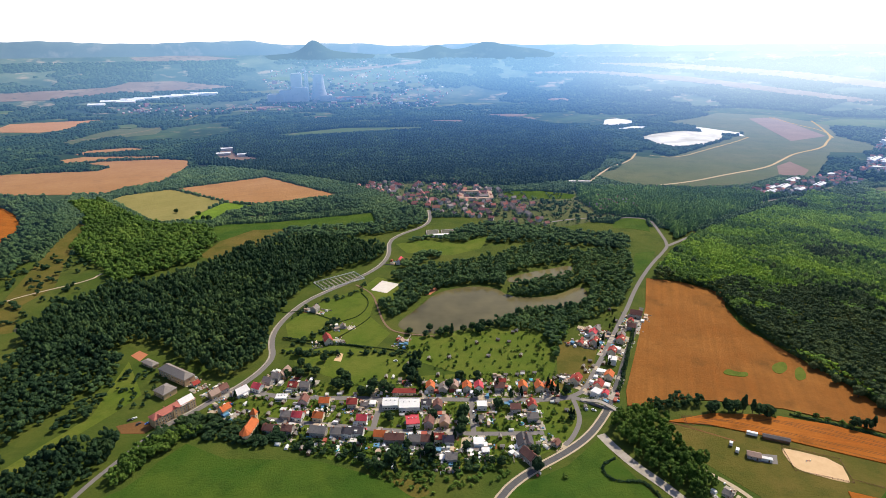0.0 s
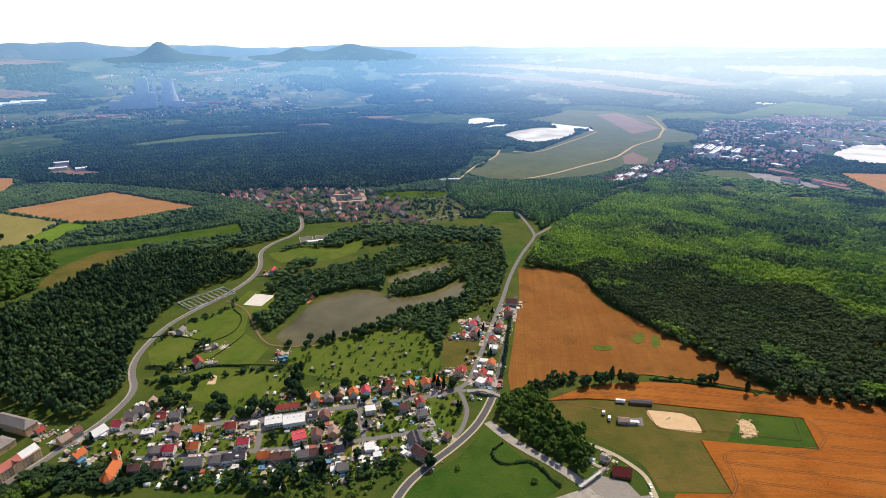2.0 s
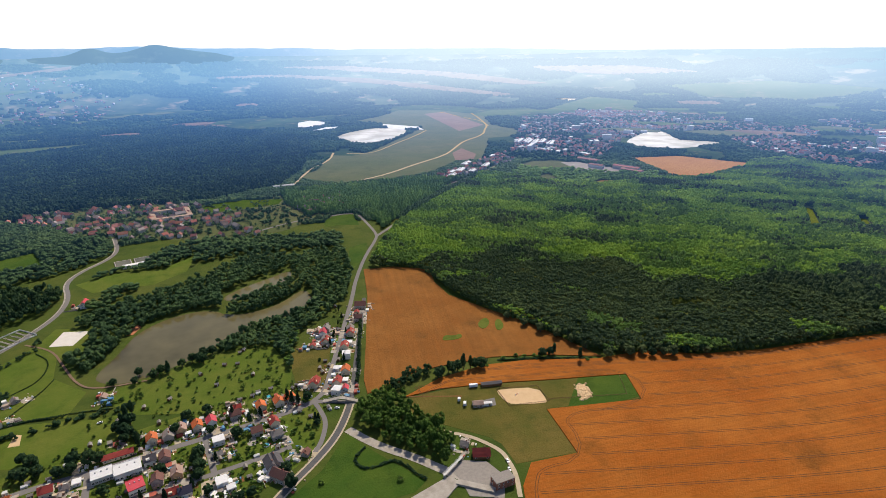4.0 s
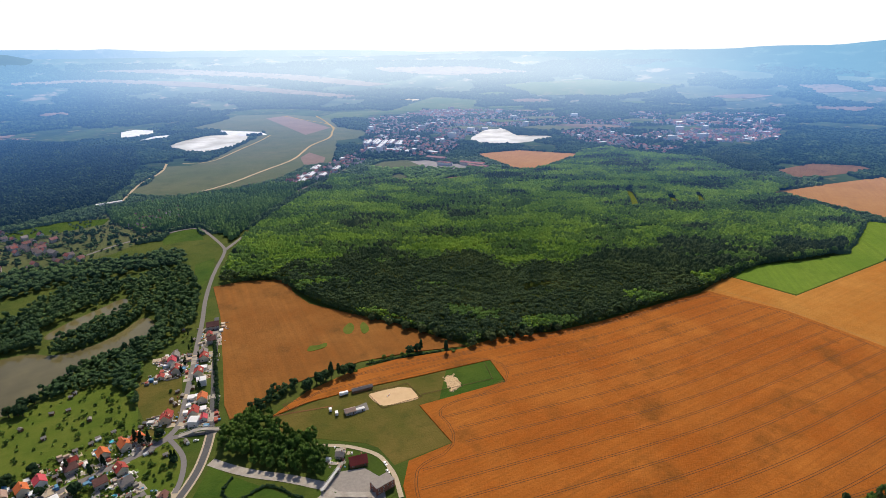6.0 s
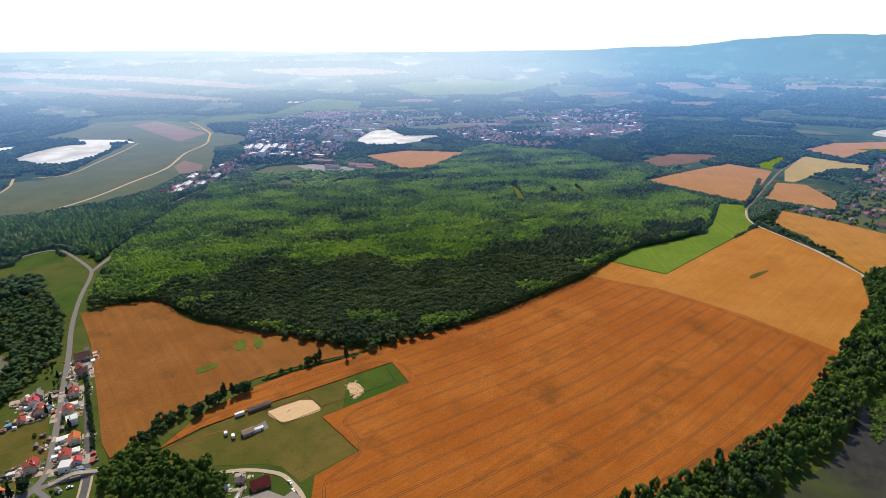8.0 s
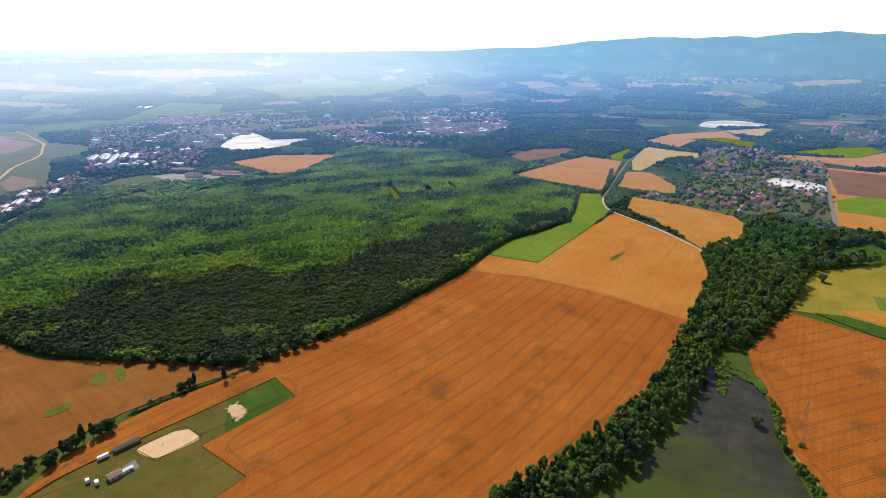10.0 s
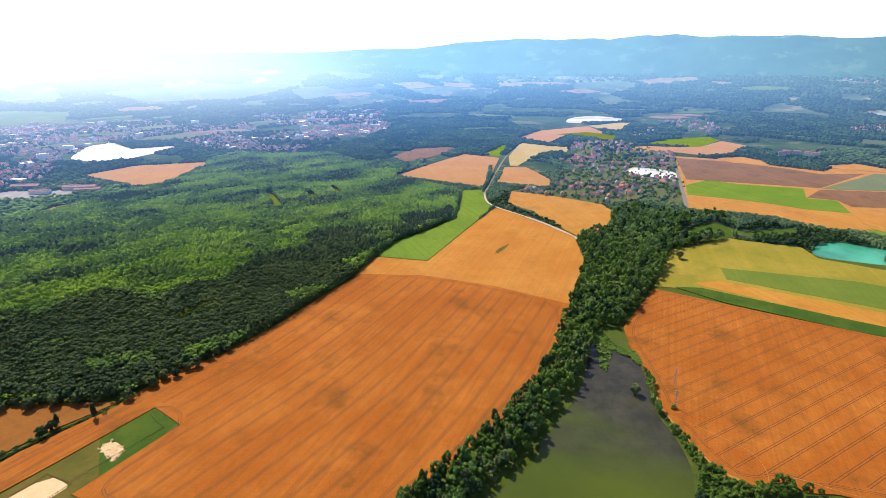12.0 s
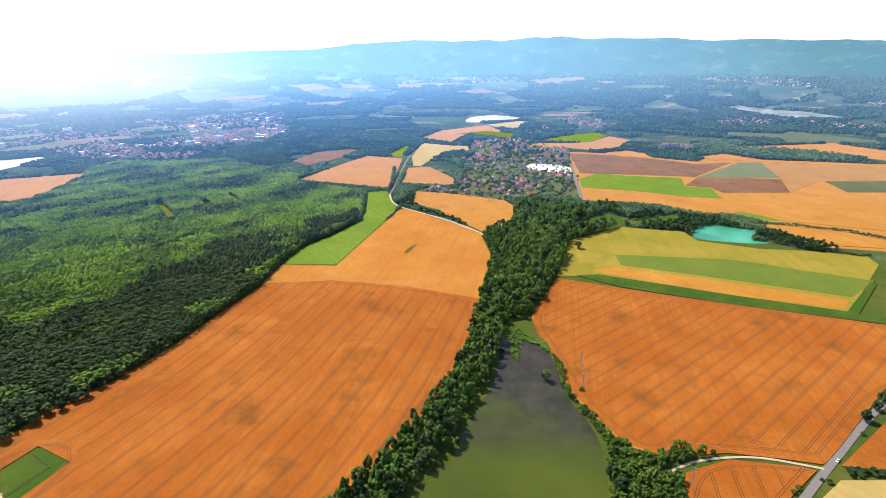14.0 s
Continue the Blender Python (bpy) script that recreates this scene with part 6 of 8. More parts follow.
def school():
    root = new("school")
    wall = WALLS["ochre"]
    bm = bmesh.new()
    box(bm, 0, 0, -0.3, 46, 11, 10.3)
    for x in (-17, 0, 17):
        box(bm, x, -5.7, -0.3, 6, 1.2, 10.8)
    body = part("wall", bm, wall, root)
    bm = roof_hip(46, 11, 10, 4.5)
    part("roof", bm, ROOFS["s"][1], root, "faded red tiled hip roof")
    bm = roof_gable(15, 11.4, 10.15, 4.5, 0.6)
    bmesh.ops.translate(bm, verts=bm.verts[:], vec=(14.5, 0, 0))
    part("roof", bm, ROOFS["w"][1], root, "new white sheet roof")
    for x in (-17, 0):
        bm = roof_gable(6, 6, 10.4, 2.6, 0.3)
        bmesh.ops.rotate(bm, verts=bm.verts[:], matrix=Matrix.Rotation(radians(90), 3, "Z"))
        bmesh.ops.translate(bm, verts=bm.verts[:], vec=(x, -3.4, 0))
        part("gable_roof", bm, ROOFS["s"][1], root)
    for f in range(3):
        for i in range(15):
            x = (i + 0.5) / 15 * 45 - 22.5
            y = -6.35 if min(abs(x + 17), abs(x), abs(x - 17)) < 3 else -5.55
            window_at(body, x, y, 1.1 + f * 3.1, 1.3, 1.9, False)
            window_at(body, x, 5.55, 1.1 + f * 3.1, 1.3, 1.9, False)
    for x in (-8, 6):
        bm = bmesh.new()
        box(bm, x, 1, 12.5, 1.2, 1, 3)
        part("chimney", bm, BRICK, root)
    root.scale = (0.82, 0.82, 0.85)
    return tagged(root, "long three-storey school with ochre walls and part-renewed red roof", "school")


place(school(), -236, 405, 56)


def manor(L, W, H, rise, label):
    root = new("farm_building")
    bm = bmesh.new()
    box(bm, 0, 0, -0.3, L, W, H + 0.3)
    body = part("wall", bm, WALLS["ochre"], root)
    part("roof", roof_hip(L, W, H, rise), ROOFS["g"][1], root, "weathered grey tiled hip roof")
    n = int(L / 4)
    for f in range(int(H / 3.2)):
        for i in range(n):
            for s in (-1, 1):
                window_at(body, (i + 0.5) / n * L - L / 2, s * W / 2, 1.0 + f * 3.2, 1.2, 1.6, False)
        for s in (-1, 1):
            window_at(body, s * L / 2, 0, 1.0 + f * 3.2, 1.2, 1.6, True)
    return tagged(root, label, "building")


place(manor(40, 11, 7.5, 4.6, "long old manor building with ochre walls and grey hip roof"), -259, 463, -31)
place(manor(15, 13, 5.5, 4, "square old farm building with ochre walls and grey roof"), -258, 437, -31)
place(manor(18, 7, 3.4, 2, "low farm wing with a pale grey roof"), -297, 487, -31)


def church():
    root = new("church")
    wall = plaster("plaster_church", (0.66, 0.50, 0.32), (0.6, 0.45, 0.28))
    roof = ROOFS["o"][1]
    bm = bmesh.new()
    prism(bm, [(-5, -0.3), (5, -0.3), (5, 8), (0, 13.4), (-5, 8)], -10, 8)
    nave = part("nave", bm, wall, root, "ochre plastered nave")
    bm = roof_gable(18.2, 10, 8, 5.6, 0.5)
    bmesh.ops.rotate(bm, verts=bm.verts[:], matrix=Matrix.Rotation(radians(90), 3, "Z"))
    bmesh.ops.translate(bm, verts=bm.verts[:], vec=(0, -1, 0))
    part("roof", bm, roof, root)
    bm = bmesh.new()
    lathe(bm, [(5.2, -0.3), (5.2, 8.0)], 8)
    bmesh.ops.translate(bm, verts=bm.verts[:], vec=(0, -10, 0))
    part("apse", bm, wall, root)
    bm = bmesh.new()
    lathe(bm, [(5.9, 7.7), (5.9, 8.1), (0.5, 13.2), (0.45, 14.6), (0.02, 16)], 8)
    bmesh.ops.translate(bm, verts=bm.verts[:], vec=(0, -10, 0))
    part("apse_roof", bm, roof, root, "conical orange tiled roof")
    bm = bmesh.new()
    box(bm, 0, 10.2, -0.3, 5.2, 5.2, 15.3)
    tower = part("tower", bm, wall, root)
    bm = bmesh.new()
    box(bm, 0, 10.2, 15, 6.2, 6.2, 0.3)
    box(bm, 0, 10.2, 15.3, 6.0, 6.0, 5.5, inset=0.92)
    part("tower_roof", bm, roof, root)
    for i in range(4):
        for s in (-1, 1):
            window_at(nave, s * 5, -8 + i * 4.2, 3.2, 1.2, 3.4, True)
    for s in (-1, 1):
        window_at(tower, s * 2.6, 10.2, 11, 1.0, 2.0, True)
        window_at(tower, 0, 10.2 + s * 2.6, 11, 1.0, 2.0, False)
    root.scale = (0.86, 0.86, 0.88)
    return tagged(root, "village church with ochre walls, orange roofs and square tower", "church")


place(church(), -161, 381, -7)


def hall(L, W, H, roof, label, units=6):
    root = new("hall")
    bm = bmesh.new()
    box(bm, 0, 0, -0.3, L, W, H + 0.3)
    body = part("wall", bm, WALLS["white"], root)
    bm = bmesh.new()
    box(bm, 0, 0, H, L + 0.4, W + 0.4, 0.3)
    rf = part("roof", bm, roof, root)
    for s in (-1, 1):
        bm = bmesh.new()
        box(bm, 0, s * (W / 2 + 0.1), H + 0.3, L + 0.4, 0.3, 0.4)
        part("parapet", bm, roof, rf)
    for i in range(units):
        window_at(body, (i + 0.5) / units * L - L / 2, -W / 2, 1.2, 1.8, 1.5, False)
    for i in range(3):
        bm = bmesh.new()
        box(bm, (i - 1) * L * 0.28, W * 0.15, H + 0.3, 0.9, 0.9, 0.7)
        part("roof_vent", bm, STEEL, rf)
    return tagged(root, label, "hall")


place(hall(18, 13, 5.5, ROOFS["w"][1], "white flat-roofed workshop hall"), -31, 412, 2)
place(hall(14, 12, 4.5, ROOFS["w"][1], "lower white flat-roofed annex hall"), -48, 416, 2)
place(hall(11, 12, 5, ROOFS["p"][1], "hall with a bright red sheet roof"), -27, 390, 8)
place(hall(8, 8, 6, ROOFS["w"][1], "white cube house with a flat roof"), 169, 484, 68)
place(hall(10, 7, 3.4, ROOFS["w"][1], "low shop with a flat pale roof"), -148, 427, 0)
place(house(12, 10, 4, 3.4, ROOFS["w"][1], WALLS["white"], "inn with a bright white sheet gable roof"), -188, 436, 52)
place(house(13, 8, 3.2, 4.4, ROOFS["r"][1], WOOD, "timber villa with a steep dark red roof", floors=1), 205, 292, -28)
place(house(15, 9, 6.2, 0, ROOFS["g"][1], BRICK, "flat-roofed brick guest house", chimneys=0), 202, 260, -6)


# ---- the river weir by the village ----
def slab_thing(name, points, z0, z1, material, label, category):
    bm = bmesh.new()
    f = bm.faces.new([bm.verts.new((x, y, z0)) for x, y in points])
    r = bmesh.ops.extrude_face_region(bm, geom=[f])
    for v in r["geom"]:
        if isinstance(v, bmesh.types.BMVert):
            v.co.z = z1
    bmesh.ops.recalc_face_normals(bm, faces=bm.faces[:])
    return tagged(part(name, bm, material, None), label, category)


slab_thing("weir_apron", [(130, 280), (173, 286), (176, 276), (147, 262), (120, 262)], -0.3, 0.9, CONCRETE, "stained pale concrete weir apron", "weir")
slab_thing("forecourt", [(176, 292), (190, 295), (205, 285), (208, 265), (195, 248), (175, 262), (178, 278)], -0.3, 0.35, plain("paving", (0.30, 0.27, 0.24), (0.22, 0.2, 0.18), 0.4), "worn grey paved forecourt beside the weir", "forecourt")
slab_thing("weir_sill", [(172, 276), (176, 279), (195, 258), (191, 255)], -0.3, 1.8, CONCRETE, "low concrete wall along the weir", "wall")


def footbridge(x0, y0, x1, y1, z, width, label):
    root = new("footbridge")
    L = math.hypot(x1 - x0, y1 - y0)
    bm = bmesh.new()
    box(bm, 0, 0, z, L, width, 0.4)
    part("deck", bm, STEEL, root)
    for s in (-1, 1):
        bm = bmesh.new()
        box(bm, 0, s * width / 2, z + 1.3, L, 0.1, 0.12)
        part("handrail", bm, STEEL, root)
        for i in range(9):
            bm = bmesh.new()
            box(bm, (i / 8 - 0.5) * L * 0.98, s * width / 2, z + 0.4, 0.1, 0.1, 0.9)
            part("post", bm, STEEL, root)
    for k in (-0.45, 0.45):
        bm = bmesh.new()
        box(bm, k * L, 0, -0.3, 1.2, width, z + 0.3)
        part("pier", bm, CONCRETE, root)
    place(root, (x0 + x1) / 2, (y0 + y1) / 2, math.degrees(math.atan2(y1 - y0, x1 - x0)))
    return tagged(root, label, "bridge")


footbridge(168, 286, 190, 296, 3.0, 2.0, "pale steel footbridge over the weir")


def road_bridge(x, y, angle):
    root = new("road_bridge")
    bm = bmesh.new()
    n = 24
    prof = [(-17 + 34 * i / n, 3.4 * math.sin(math.pi * i / n) ** 2 + 0.1) for i in range(n + 1)]
    top = [(px, pz + 0.7) for px, pz in prof]
    bm.verts.ensure_lookup_table()
    for s in range(n):
        (xa, za), (xb, zb) = prof[s], prof[s + 1]
        lo_a, lo_b = (za - 0.1, zb - 0.1) if abs((xa + xb) / 2) < 4.5 else (-0.4, -0.4)
        vs = [bm.verts.new(q) for q in ((xa, -2.2, lo_a), (xb, -2.2, lo_b), (xb, 2.2, lo_b), (xa, 2.2, lo_a), (xa, -2.2, za + 0.4), (xb, -2.2, zb + 0.4), (xb, 2.2, zb + 0.4), (xa, 2.2, za + 0.4))]
        for q in ((3, 2, 1, 0), (4, 5, 6, 7), (0, 1, 5, 4), (2, 3, 7, 6)):
            bm.faces.new([vs[i] for i in q])
    bmesh.ops.remove_doubles(bm, verts=bm.verts[:], dist=0.001)
    part("deck", bm, CONCRETE, root)
    for side in (-1, 1):
        bm = bmesh.new()
        rings = [[bm.verts.new((px, side * 2.1 + a, pz + 1.4 + b)) for a, b in ((-0.09, -0.09), (0.09, -0.09), (0.09, 0.09), (-0.09, 0.09))] for px, pz in prof]
        for r0, r1 in zip(rings, rings[1:]):
            for i in range(4):
                bm.faces.new((r0[i], r0[(i + 1) % 4], r1[(i + 1) % 4], r1[i]))
        part("handrail", bm, STEEL, root)
        for px, pz in prof[::2]:
            bm = bmesh.new()
            box(bm, px, side * 2.1, pz + 0.4, 0.12, 0.12, 1.0)
            part("post", bm, STEEL, root)
    return tagged(place(root, x, y, angle), "small arched concrete road bridge with steel railings", "bridge")


road_bridge(138, 415, -31)


# ---- pylons ----
def pylon(height, label):
    root = new("pylon")
    bm = bmesh.new()
    levels = 6
    for i in range(levels):
        a, b = 0.8 * (1 - 0.7 * i / levels), 0.8 * (1 - 0.7 * (i + 1) / levels)
        z0, z1 = height * i / levels, height * (i + 1) / levels
        c = [(-1, -1), (1, -1), (1, 1), (-1, 1)]
        for k in range(4):
            (ax, ay), (bx, by) = c[k], c[(k + 1) % 4]
            tube(bm, ax * a, ay * a, z0, ax * b, ay * b, z1, 0.08, 4)
            tube(bm, ax * a, ay * a, z0, bx * b, by * b, z1, 0.05, 4)
    part("mast", bm, STEEL, root)
    for z in (height * 0.84, height * 0.97):
        bm = bmesh.new()
        box(bm, 0, 0, z, 3.4, 0.16, 0.16)
        arm = part("crossarm", bm, STEEL, root)
        for x in (-1.6, 0, 1.6):
            bm = bmesh.new()
            lathe(bm, [(0.02, z - 0.7), (0.14, z - 0.6), (0.14, z - 0.1), (0.02, z)], 8)
            bmesh.ops.translate(bm, verts=bm.verts[:], vec=(x, 0, 0))
            part("insulator", bm, BRICK, arm)
    bm = bmesh.new()
    box(bm, 0, 0, -0.3, 2.2, 2.2, 0.7)
    part("footing", bm, CONCRETE, root)
    return tagged(root, label, "pylon", "pylons")


P0 = place(pylon(18, "slim lattice steel pylon standing in the wheat"), 483.6, -145.8, 50)
for px, py in ((444.6, -136.2), (320.6, -179.2)):
    copy_thing(P0, pose(px, py, 0, 0, 0, 50))


# ---- riding ground ----
def fence(points, label, step=3.2, closed=True):
    root = new("fence")
    pts = points + (points[:1] if closed else [])
    mesh = None
    for (x0, y0), (x1, y1) in zip(pts, pts[1:]):
        L = math.hypot(x1 - x0, y1 - y0)
        n = max(1, int(L / step))
        for i in range(n):
            bm = bmesh.new()
            if mesh is None:
                box(bm, 0, 0, -0.2, 0.22, 0.22, 1.6)
                ob = part("post", bm, WOOD, root)
                mesh = ob.data
            else:
                bm.free()
                ob = new("post", mesh)
                ob.parent = root
            ob.location = (x0 + (x1 - x0) * i / n, y0 + (y1 - y0) * i / n, 0)
        for z in (0.6, 1.2):
            bm = bmesh.new()
            box(bm, (x0 + x1) / 2, (y0 + y1) / 2, z, L, 0.1, 0.14, turn=math.atan2(y1 - y0, x1 - x0))
            part("rail", bm, WOOD, root)
    return tagged(root, label, "fence")


fence([(267, 359), (303, 344), (297, 319), (262, 332)], "timber post and rail fence round the sand arena")
fence([(215, 387), (260, 376), (383, 319), (364, 291), (298, 322)], "timber post and rail fence along the paddock", 4.5, False)


def trailer(x, y, angle, L, col, label):
    root = new("trailer")
    bm = bmesh.new()
    box(bm, 0, 0, 0.8, L, 2.5, 2.5)
    box(bm, 0, 0, 3.3, L - 0.1, 2.4, 0.12)
    part("body", bm, col, root)
    for i in (-1, 1):
        for s in (-1, 1):
            bm = bmesh.new()
            tube(bm, i * L * 0.3, s * 1.1 - 0.12, 0.45, i * L * 0.3, s * 1.1 + 0.12, 0.45, 0.45, 12)
            part("wheel", bm, RUBBER, root)
    return tagged(place(root, x, y, angle), label, "trailer")


trailer(250.9, 372.7, -22, 8, PAINTS["w"], "white trailer with a blue side on the paddock")
trailer(229, 353, 60, 4, PAINTS["w"], "small white trailer on the grass")
trailer(228, 361, 60, 3, PAINTS["w"], "small white trailer on the grass")
place(house(19, 4, 2.8, 0.9, ROOFS["d"][1], WOOD, "long dark timber stable with a low roof", floors=0, chimneys=0, name="stable"), 267, 366.5, -21)
place(house(9, 6, 3, 1.6, ROOFS["t"][1], WALLS["grey"], "small tan-roofed stable building", floors=1, chimneys=0, name="stable"), 238.7, 347.1, -21)
place(house(9, 3, 2.4, 0, ROOFS["w"][1], WALLS["white"], "low white container hut", floors=0, chimneys=0, name="hut"), 246, 343.5, -21)


# ---- pools ----
POOLWATER = water("pool_water", (0.10, 0.55, 0.68), 0.1)


def pool(r):
    root = new("garden_pool")
    bm = bmesh.new()
    lathe(bm, [(r, -0.1), (r, 1.1), (r - 0.15, 1.1), (r - 0.15, 0.5)], 24)
    part("rim", bm, PAINTS["w"], root)
    bm = bmesh.new()
    bmesh.ops.create_circle(bm, cap_ends=True, segments=24, radius=r - 0.14)
    bmesh.ops.translate(bm, verts=bm.verts[:], vec=(0, 0, 0.95))
    part("water", bm, POOLWATER, root)
    return tagged(root, "round above-ground garden pool with turquoise water", "pool", "garden pools")


Q0 = place(pool(2.3), -85.8, 358.7, 0)
for px, py in ((-38.4, 353), (35.6, 360.8), (39.3, 394.1), (65.1, 389.3), (-146.2, 373.5), (29.6, 393.4), (169.3, 556.6), (70, 448), (83, 455), (-70, 352)):
    copy_thing(Q0, pose(px, py, 0, 0, 0, 0))
slab_thing("pool_terrace", [(-3, 343.5), (11, 343.5), (11, 337), (-3, 337)], -0.2, 0.35, CONCRETE, "pale paved pool terrace in a garden", "terrace")
slab_thing("swimming_pool", rounded([(0, 342), (8, 342), (8, 338.5), (0, 338.5)], 1), 0.2, 0.42, POOLWATER, "oval sunken turquoise swimming pool", "pool")


# ---- the power station on the plain ----


def power_station():
    root = new("power_station")
    bm = bmesh.new()
    prof = [(52 - 22 * math.sin(min(1.0, k / 9) * 1.45) + (2.0 * max(0, k - 9)), 14 * k) for k in range(11)]
    lathe(bm, prof, 40)
    lathe(bm, [(prof[-1][0], prof[-1][1]), (prof[-1][0] - 3, prof[-1][1]), (prof[-2][0] - 4, prof[-2][1])], 40)
    part("cooling_tower", bm, FARWORKS, root, "pale concrete hyperbolic cooling tower")
    for x, y, sx, sy, h in ((-122, -40, 60, 60, 148), (-105, -80, 90, 40, 75), (-180, -60, 80, 50, 60), (-240, -70, 90, 60, 40), (40, -70, 70, 30, 28), (130, -60, 120, 30, 16)):
        bm = bmesh.new()
        box(bm, x, y, -2, sx, sy, h)
        box(bm, x, y, h - 2, sx * 0.9, sy * 0.9, 3)
        part("boiler_house", bm, FARWORKS, root)
    for x, y, h in ((-72, -30, 185), (-62, -10, 150)):
        bm = bmesh.new()
        lathe(bm, [(6, -2), (4.2, h), (3.4, h), (3.2, h - 4)], 16)
        bmesh.ops.translate(bm, verts=bm.verts[:], vec=(x, y, 0))
        part("chimney", bm, FARWORKS, root)
    for x, y, l, a in ((150, -90, 120, 0.3), (190, -80, 160, -0.15), (120, -110, 60, 0.9)):
        bm = bmesh.new()
        box(bm, x, y, 12, l, 8, 8, turn=a)
        box(bm, x, y, -1, 8, 6, 14, turn=a)
        part("conveyor", bm, FARTOWN, root)
    return tagged(root, "hazy power station with a cooling tower and boiler blocks", "power station")


place(power_station(), -722, 3380, 10, float(ground_z(-722, 3380)))


# ---- houses of the far settlements ----
def far_house(style, L, W, H, rise):
    bm = bmesh.new()
    out = [(-W / 2, -1.0), (W / 2, -1.0), (W / 2, H), (0, H + rise), (-W / 2, H)] if rise else [(-W / 2, -1.0), (W / 2, -1.0), (W / 2, H), (-W / 2, H)]
    prism(bm, out, -L / 2, L / 2)
    root = part("house", bm, FARWALL, None)
    if rise:
        bm = roof_gable(L, W, H, rise)
        bmesh.ops.rotate(bm, verts=bm.verts[:], matrix=Matrix.Rotation(radians(90), 3, "Z"))
    else:
        bm = bmesh.new()
        box(bm, 0, 0, H, W + 0.5, L + 0.5, 0.5)
    part("roof", bm, FARWHITE if style == "w" else FARROOF, root)
    kind = "apartment block" if H > 12 else ("low flat hall" if not rise else "small distant house")
    return tagged(root, f"{kind} with a {'flat white sheet' if style == 'w' else 'weathered tiled'} roof and plastered walls", "house", "far houses")


def fill_towns():
    """Nearer houses are things of their own; those farther off are one joined mesh."""
    protos = [far_house(s, L, W, H, r) for s, L, W, H, r in (("r", 9, 7.5, 5, 3), ("o", 8.5, 7, 5, 3), ("b", 10, 7.5, 5, 3), ("g", 9, 8, 5, 3), ("t", 11, 7.5, 5.5, 3), ("d", 9, 7, 5, 3), ("o", 15, 8, 6.5, 3.5), ("r", 18, 8.5, 6, 3.5), ("w", 34, 14, 6, 0), ("w", 22, 10, 8, 0), ("w", 30, 12, 18, 0))]
    chance = [14, 2, 18, 16, 12, 12, 1, 5, 1, 1.5, 1]
    used, verts, faces, marks = set(), [], [], []
    shapes = [[(np.array([v.co[:] for v in ob.data.vertices]), [list(p.vertices) for p in ob.data.polygons]) for ob in (proto, *proto.children)] for proto in protos]
    slots = [FARWALL, FARROOF, FARTOWN, FARWHITE]
    base = 0
    for town, (points, count) in enumerate(TOWNS):
        px, py = [p[0] for p in points], [p[1] for p in points]
        xs = RNG.uniform(min(px), max(px), count * 30)
        ys = RNG.uniform(min(py), max(py), count * 30)
        keep = inside(points, xs, ys)
        xs, ys = xs[keep], ys[keep]
        keep = free_of(xs, ys, 7.0)
        placed, grid = 0, set()
        for x, y in zip(xs[keep], ys[keep]):
            cell = (round(x / 13), round(y / 13))
            if placed >= count or cell in grid or noise.noise(Vector((x / 160, y / 160, 1.7))) < -0.3:
                continue
            grid.add(cell)
            k = random.choices(range(len(protos)), chance)[0]
            if k >= 8 and (math.hypot(x, y) < 1500 or town not in (1, 3)):
                k = random.choice((2, 3, 4, 4, 3, 4, 5, 0))
            placed += 1
            turn = 35 * round(noise.noise(Vector((x / 300, y / 300, 5.0))) * 5) + 90 * random.randrange(2) + random.uniform(-5, 5)
            m = pose(x, y, float(ground_z(x, y)), 0, 0, turn)
            if k not in used and math.hypot(x, y) < 1700:
                protos[k].matrix_basis = m
                used.add(k)
            elif k in used and math.hypot(x, y) < 1700 and placed < 66:
                copy_thing(protos[k], m)
            else:
                turned, shift = np.array(m.to_3x3()), np.array(m.translation)
                for i, (v, f) in enumerate(shapes[k]):
                    verts.append(v @ turned.T + shift)
                    faces += [[q + base for q in p] for p in f]
                    marks += [2 if math.hypot(x, y) > 2700 else (3 if i and k >= 8 else i)] * len(f)
                    base += len(v)
    for k, proto in enumerate(protos):
        if k not in used:
            for ob in (*proto.children, proto):
                bpy.data.objects.remove(ob)
    me = bpy.data.meshes.new("town_houses")
    me.from_pydata(np.concatenate(verts).tolist(), [], faces)
    for mat in slots:
        me.materials.append(mat)
    me.polygons.foreach_set("material_index", marks)
    me.update()
    tagged(new("town_houses", me), "crowded distant town houses with red, brown and white roofs", "town", kind="stuff")


fill_towns()


# ---- works and halls of the plain ----
def warehouse(x, y, L, W, H, angle, roof):
    """A long hall with a low gable roof, a lantern on its ridge and gates in the gable."""
    root = new("warehouse")
    bm = bmesh.new()
    box(bm, 0, 0, -1.0, L, W, H + 1.0)
    part("wall", bm, FARWALL, root)
    rf = part("roof", roof_gable(L, W, H, W * 0.14, 0.6, 0.5), FARWHITE if roof == "white" else FARROOF, root)
    bm = bmesh.new()
    box(bm, 0, 0, H + W * 0.13, L * 0.7, W * 0.12, 1.4)
    part("lantern", bm, FARWORKS, rf)
    for side in (-1, 1):
        bm = bmesh.new()
        box(bm, side * L / 2, 0, 0, 0.4, W * 0.4, H * 0.6)
        part("gate", bm, FARWORKS, root)
    place(root, x, y, angle, float(ground_z(x, y)))
    return tagged(root, f"long works hall with a low {roof} roof", "warehouse", "works halls")


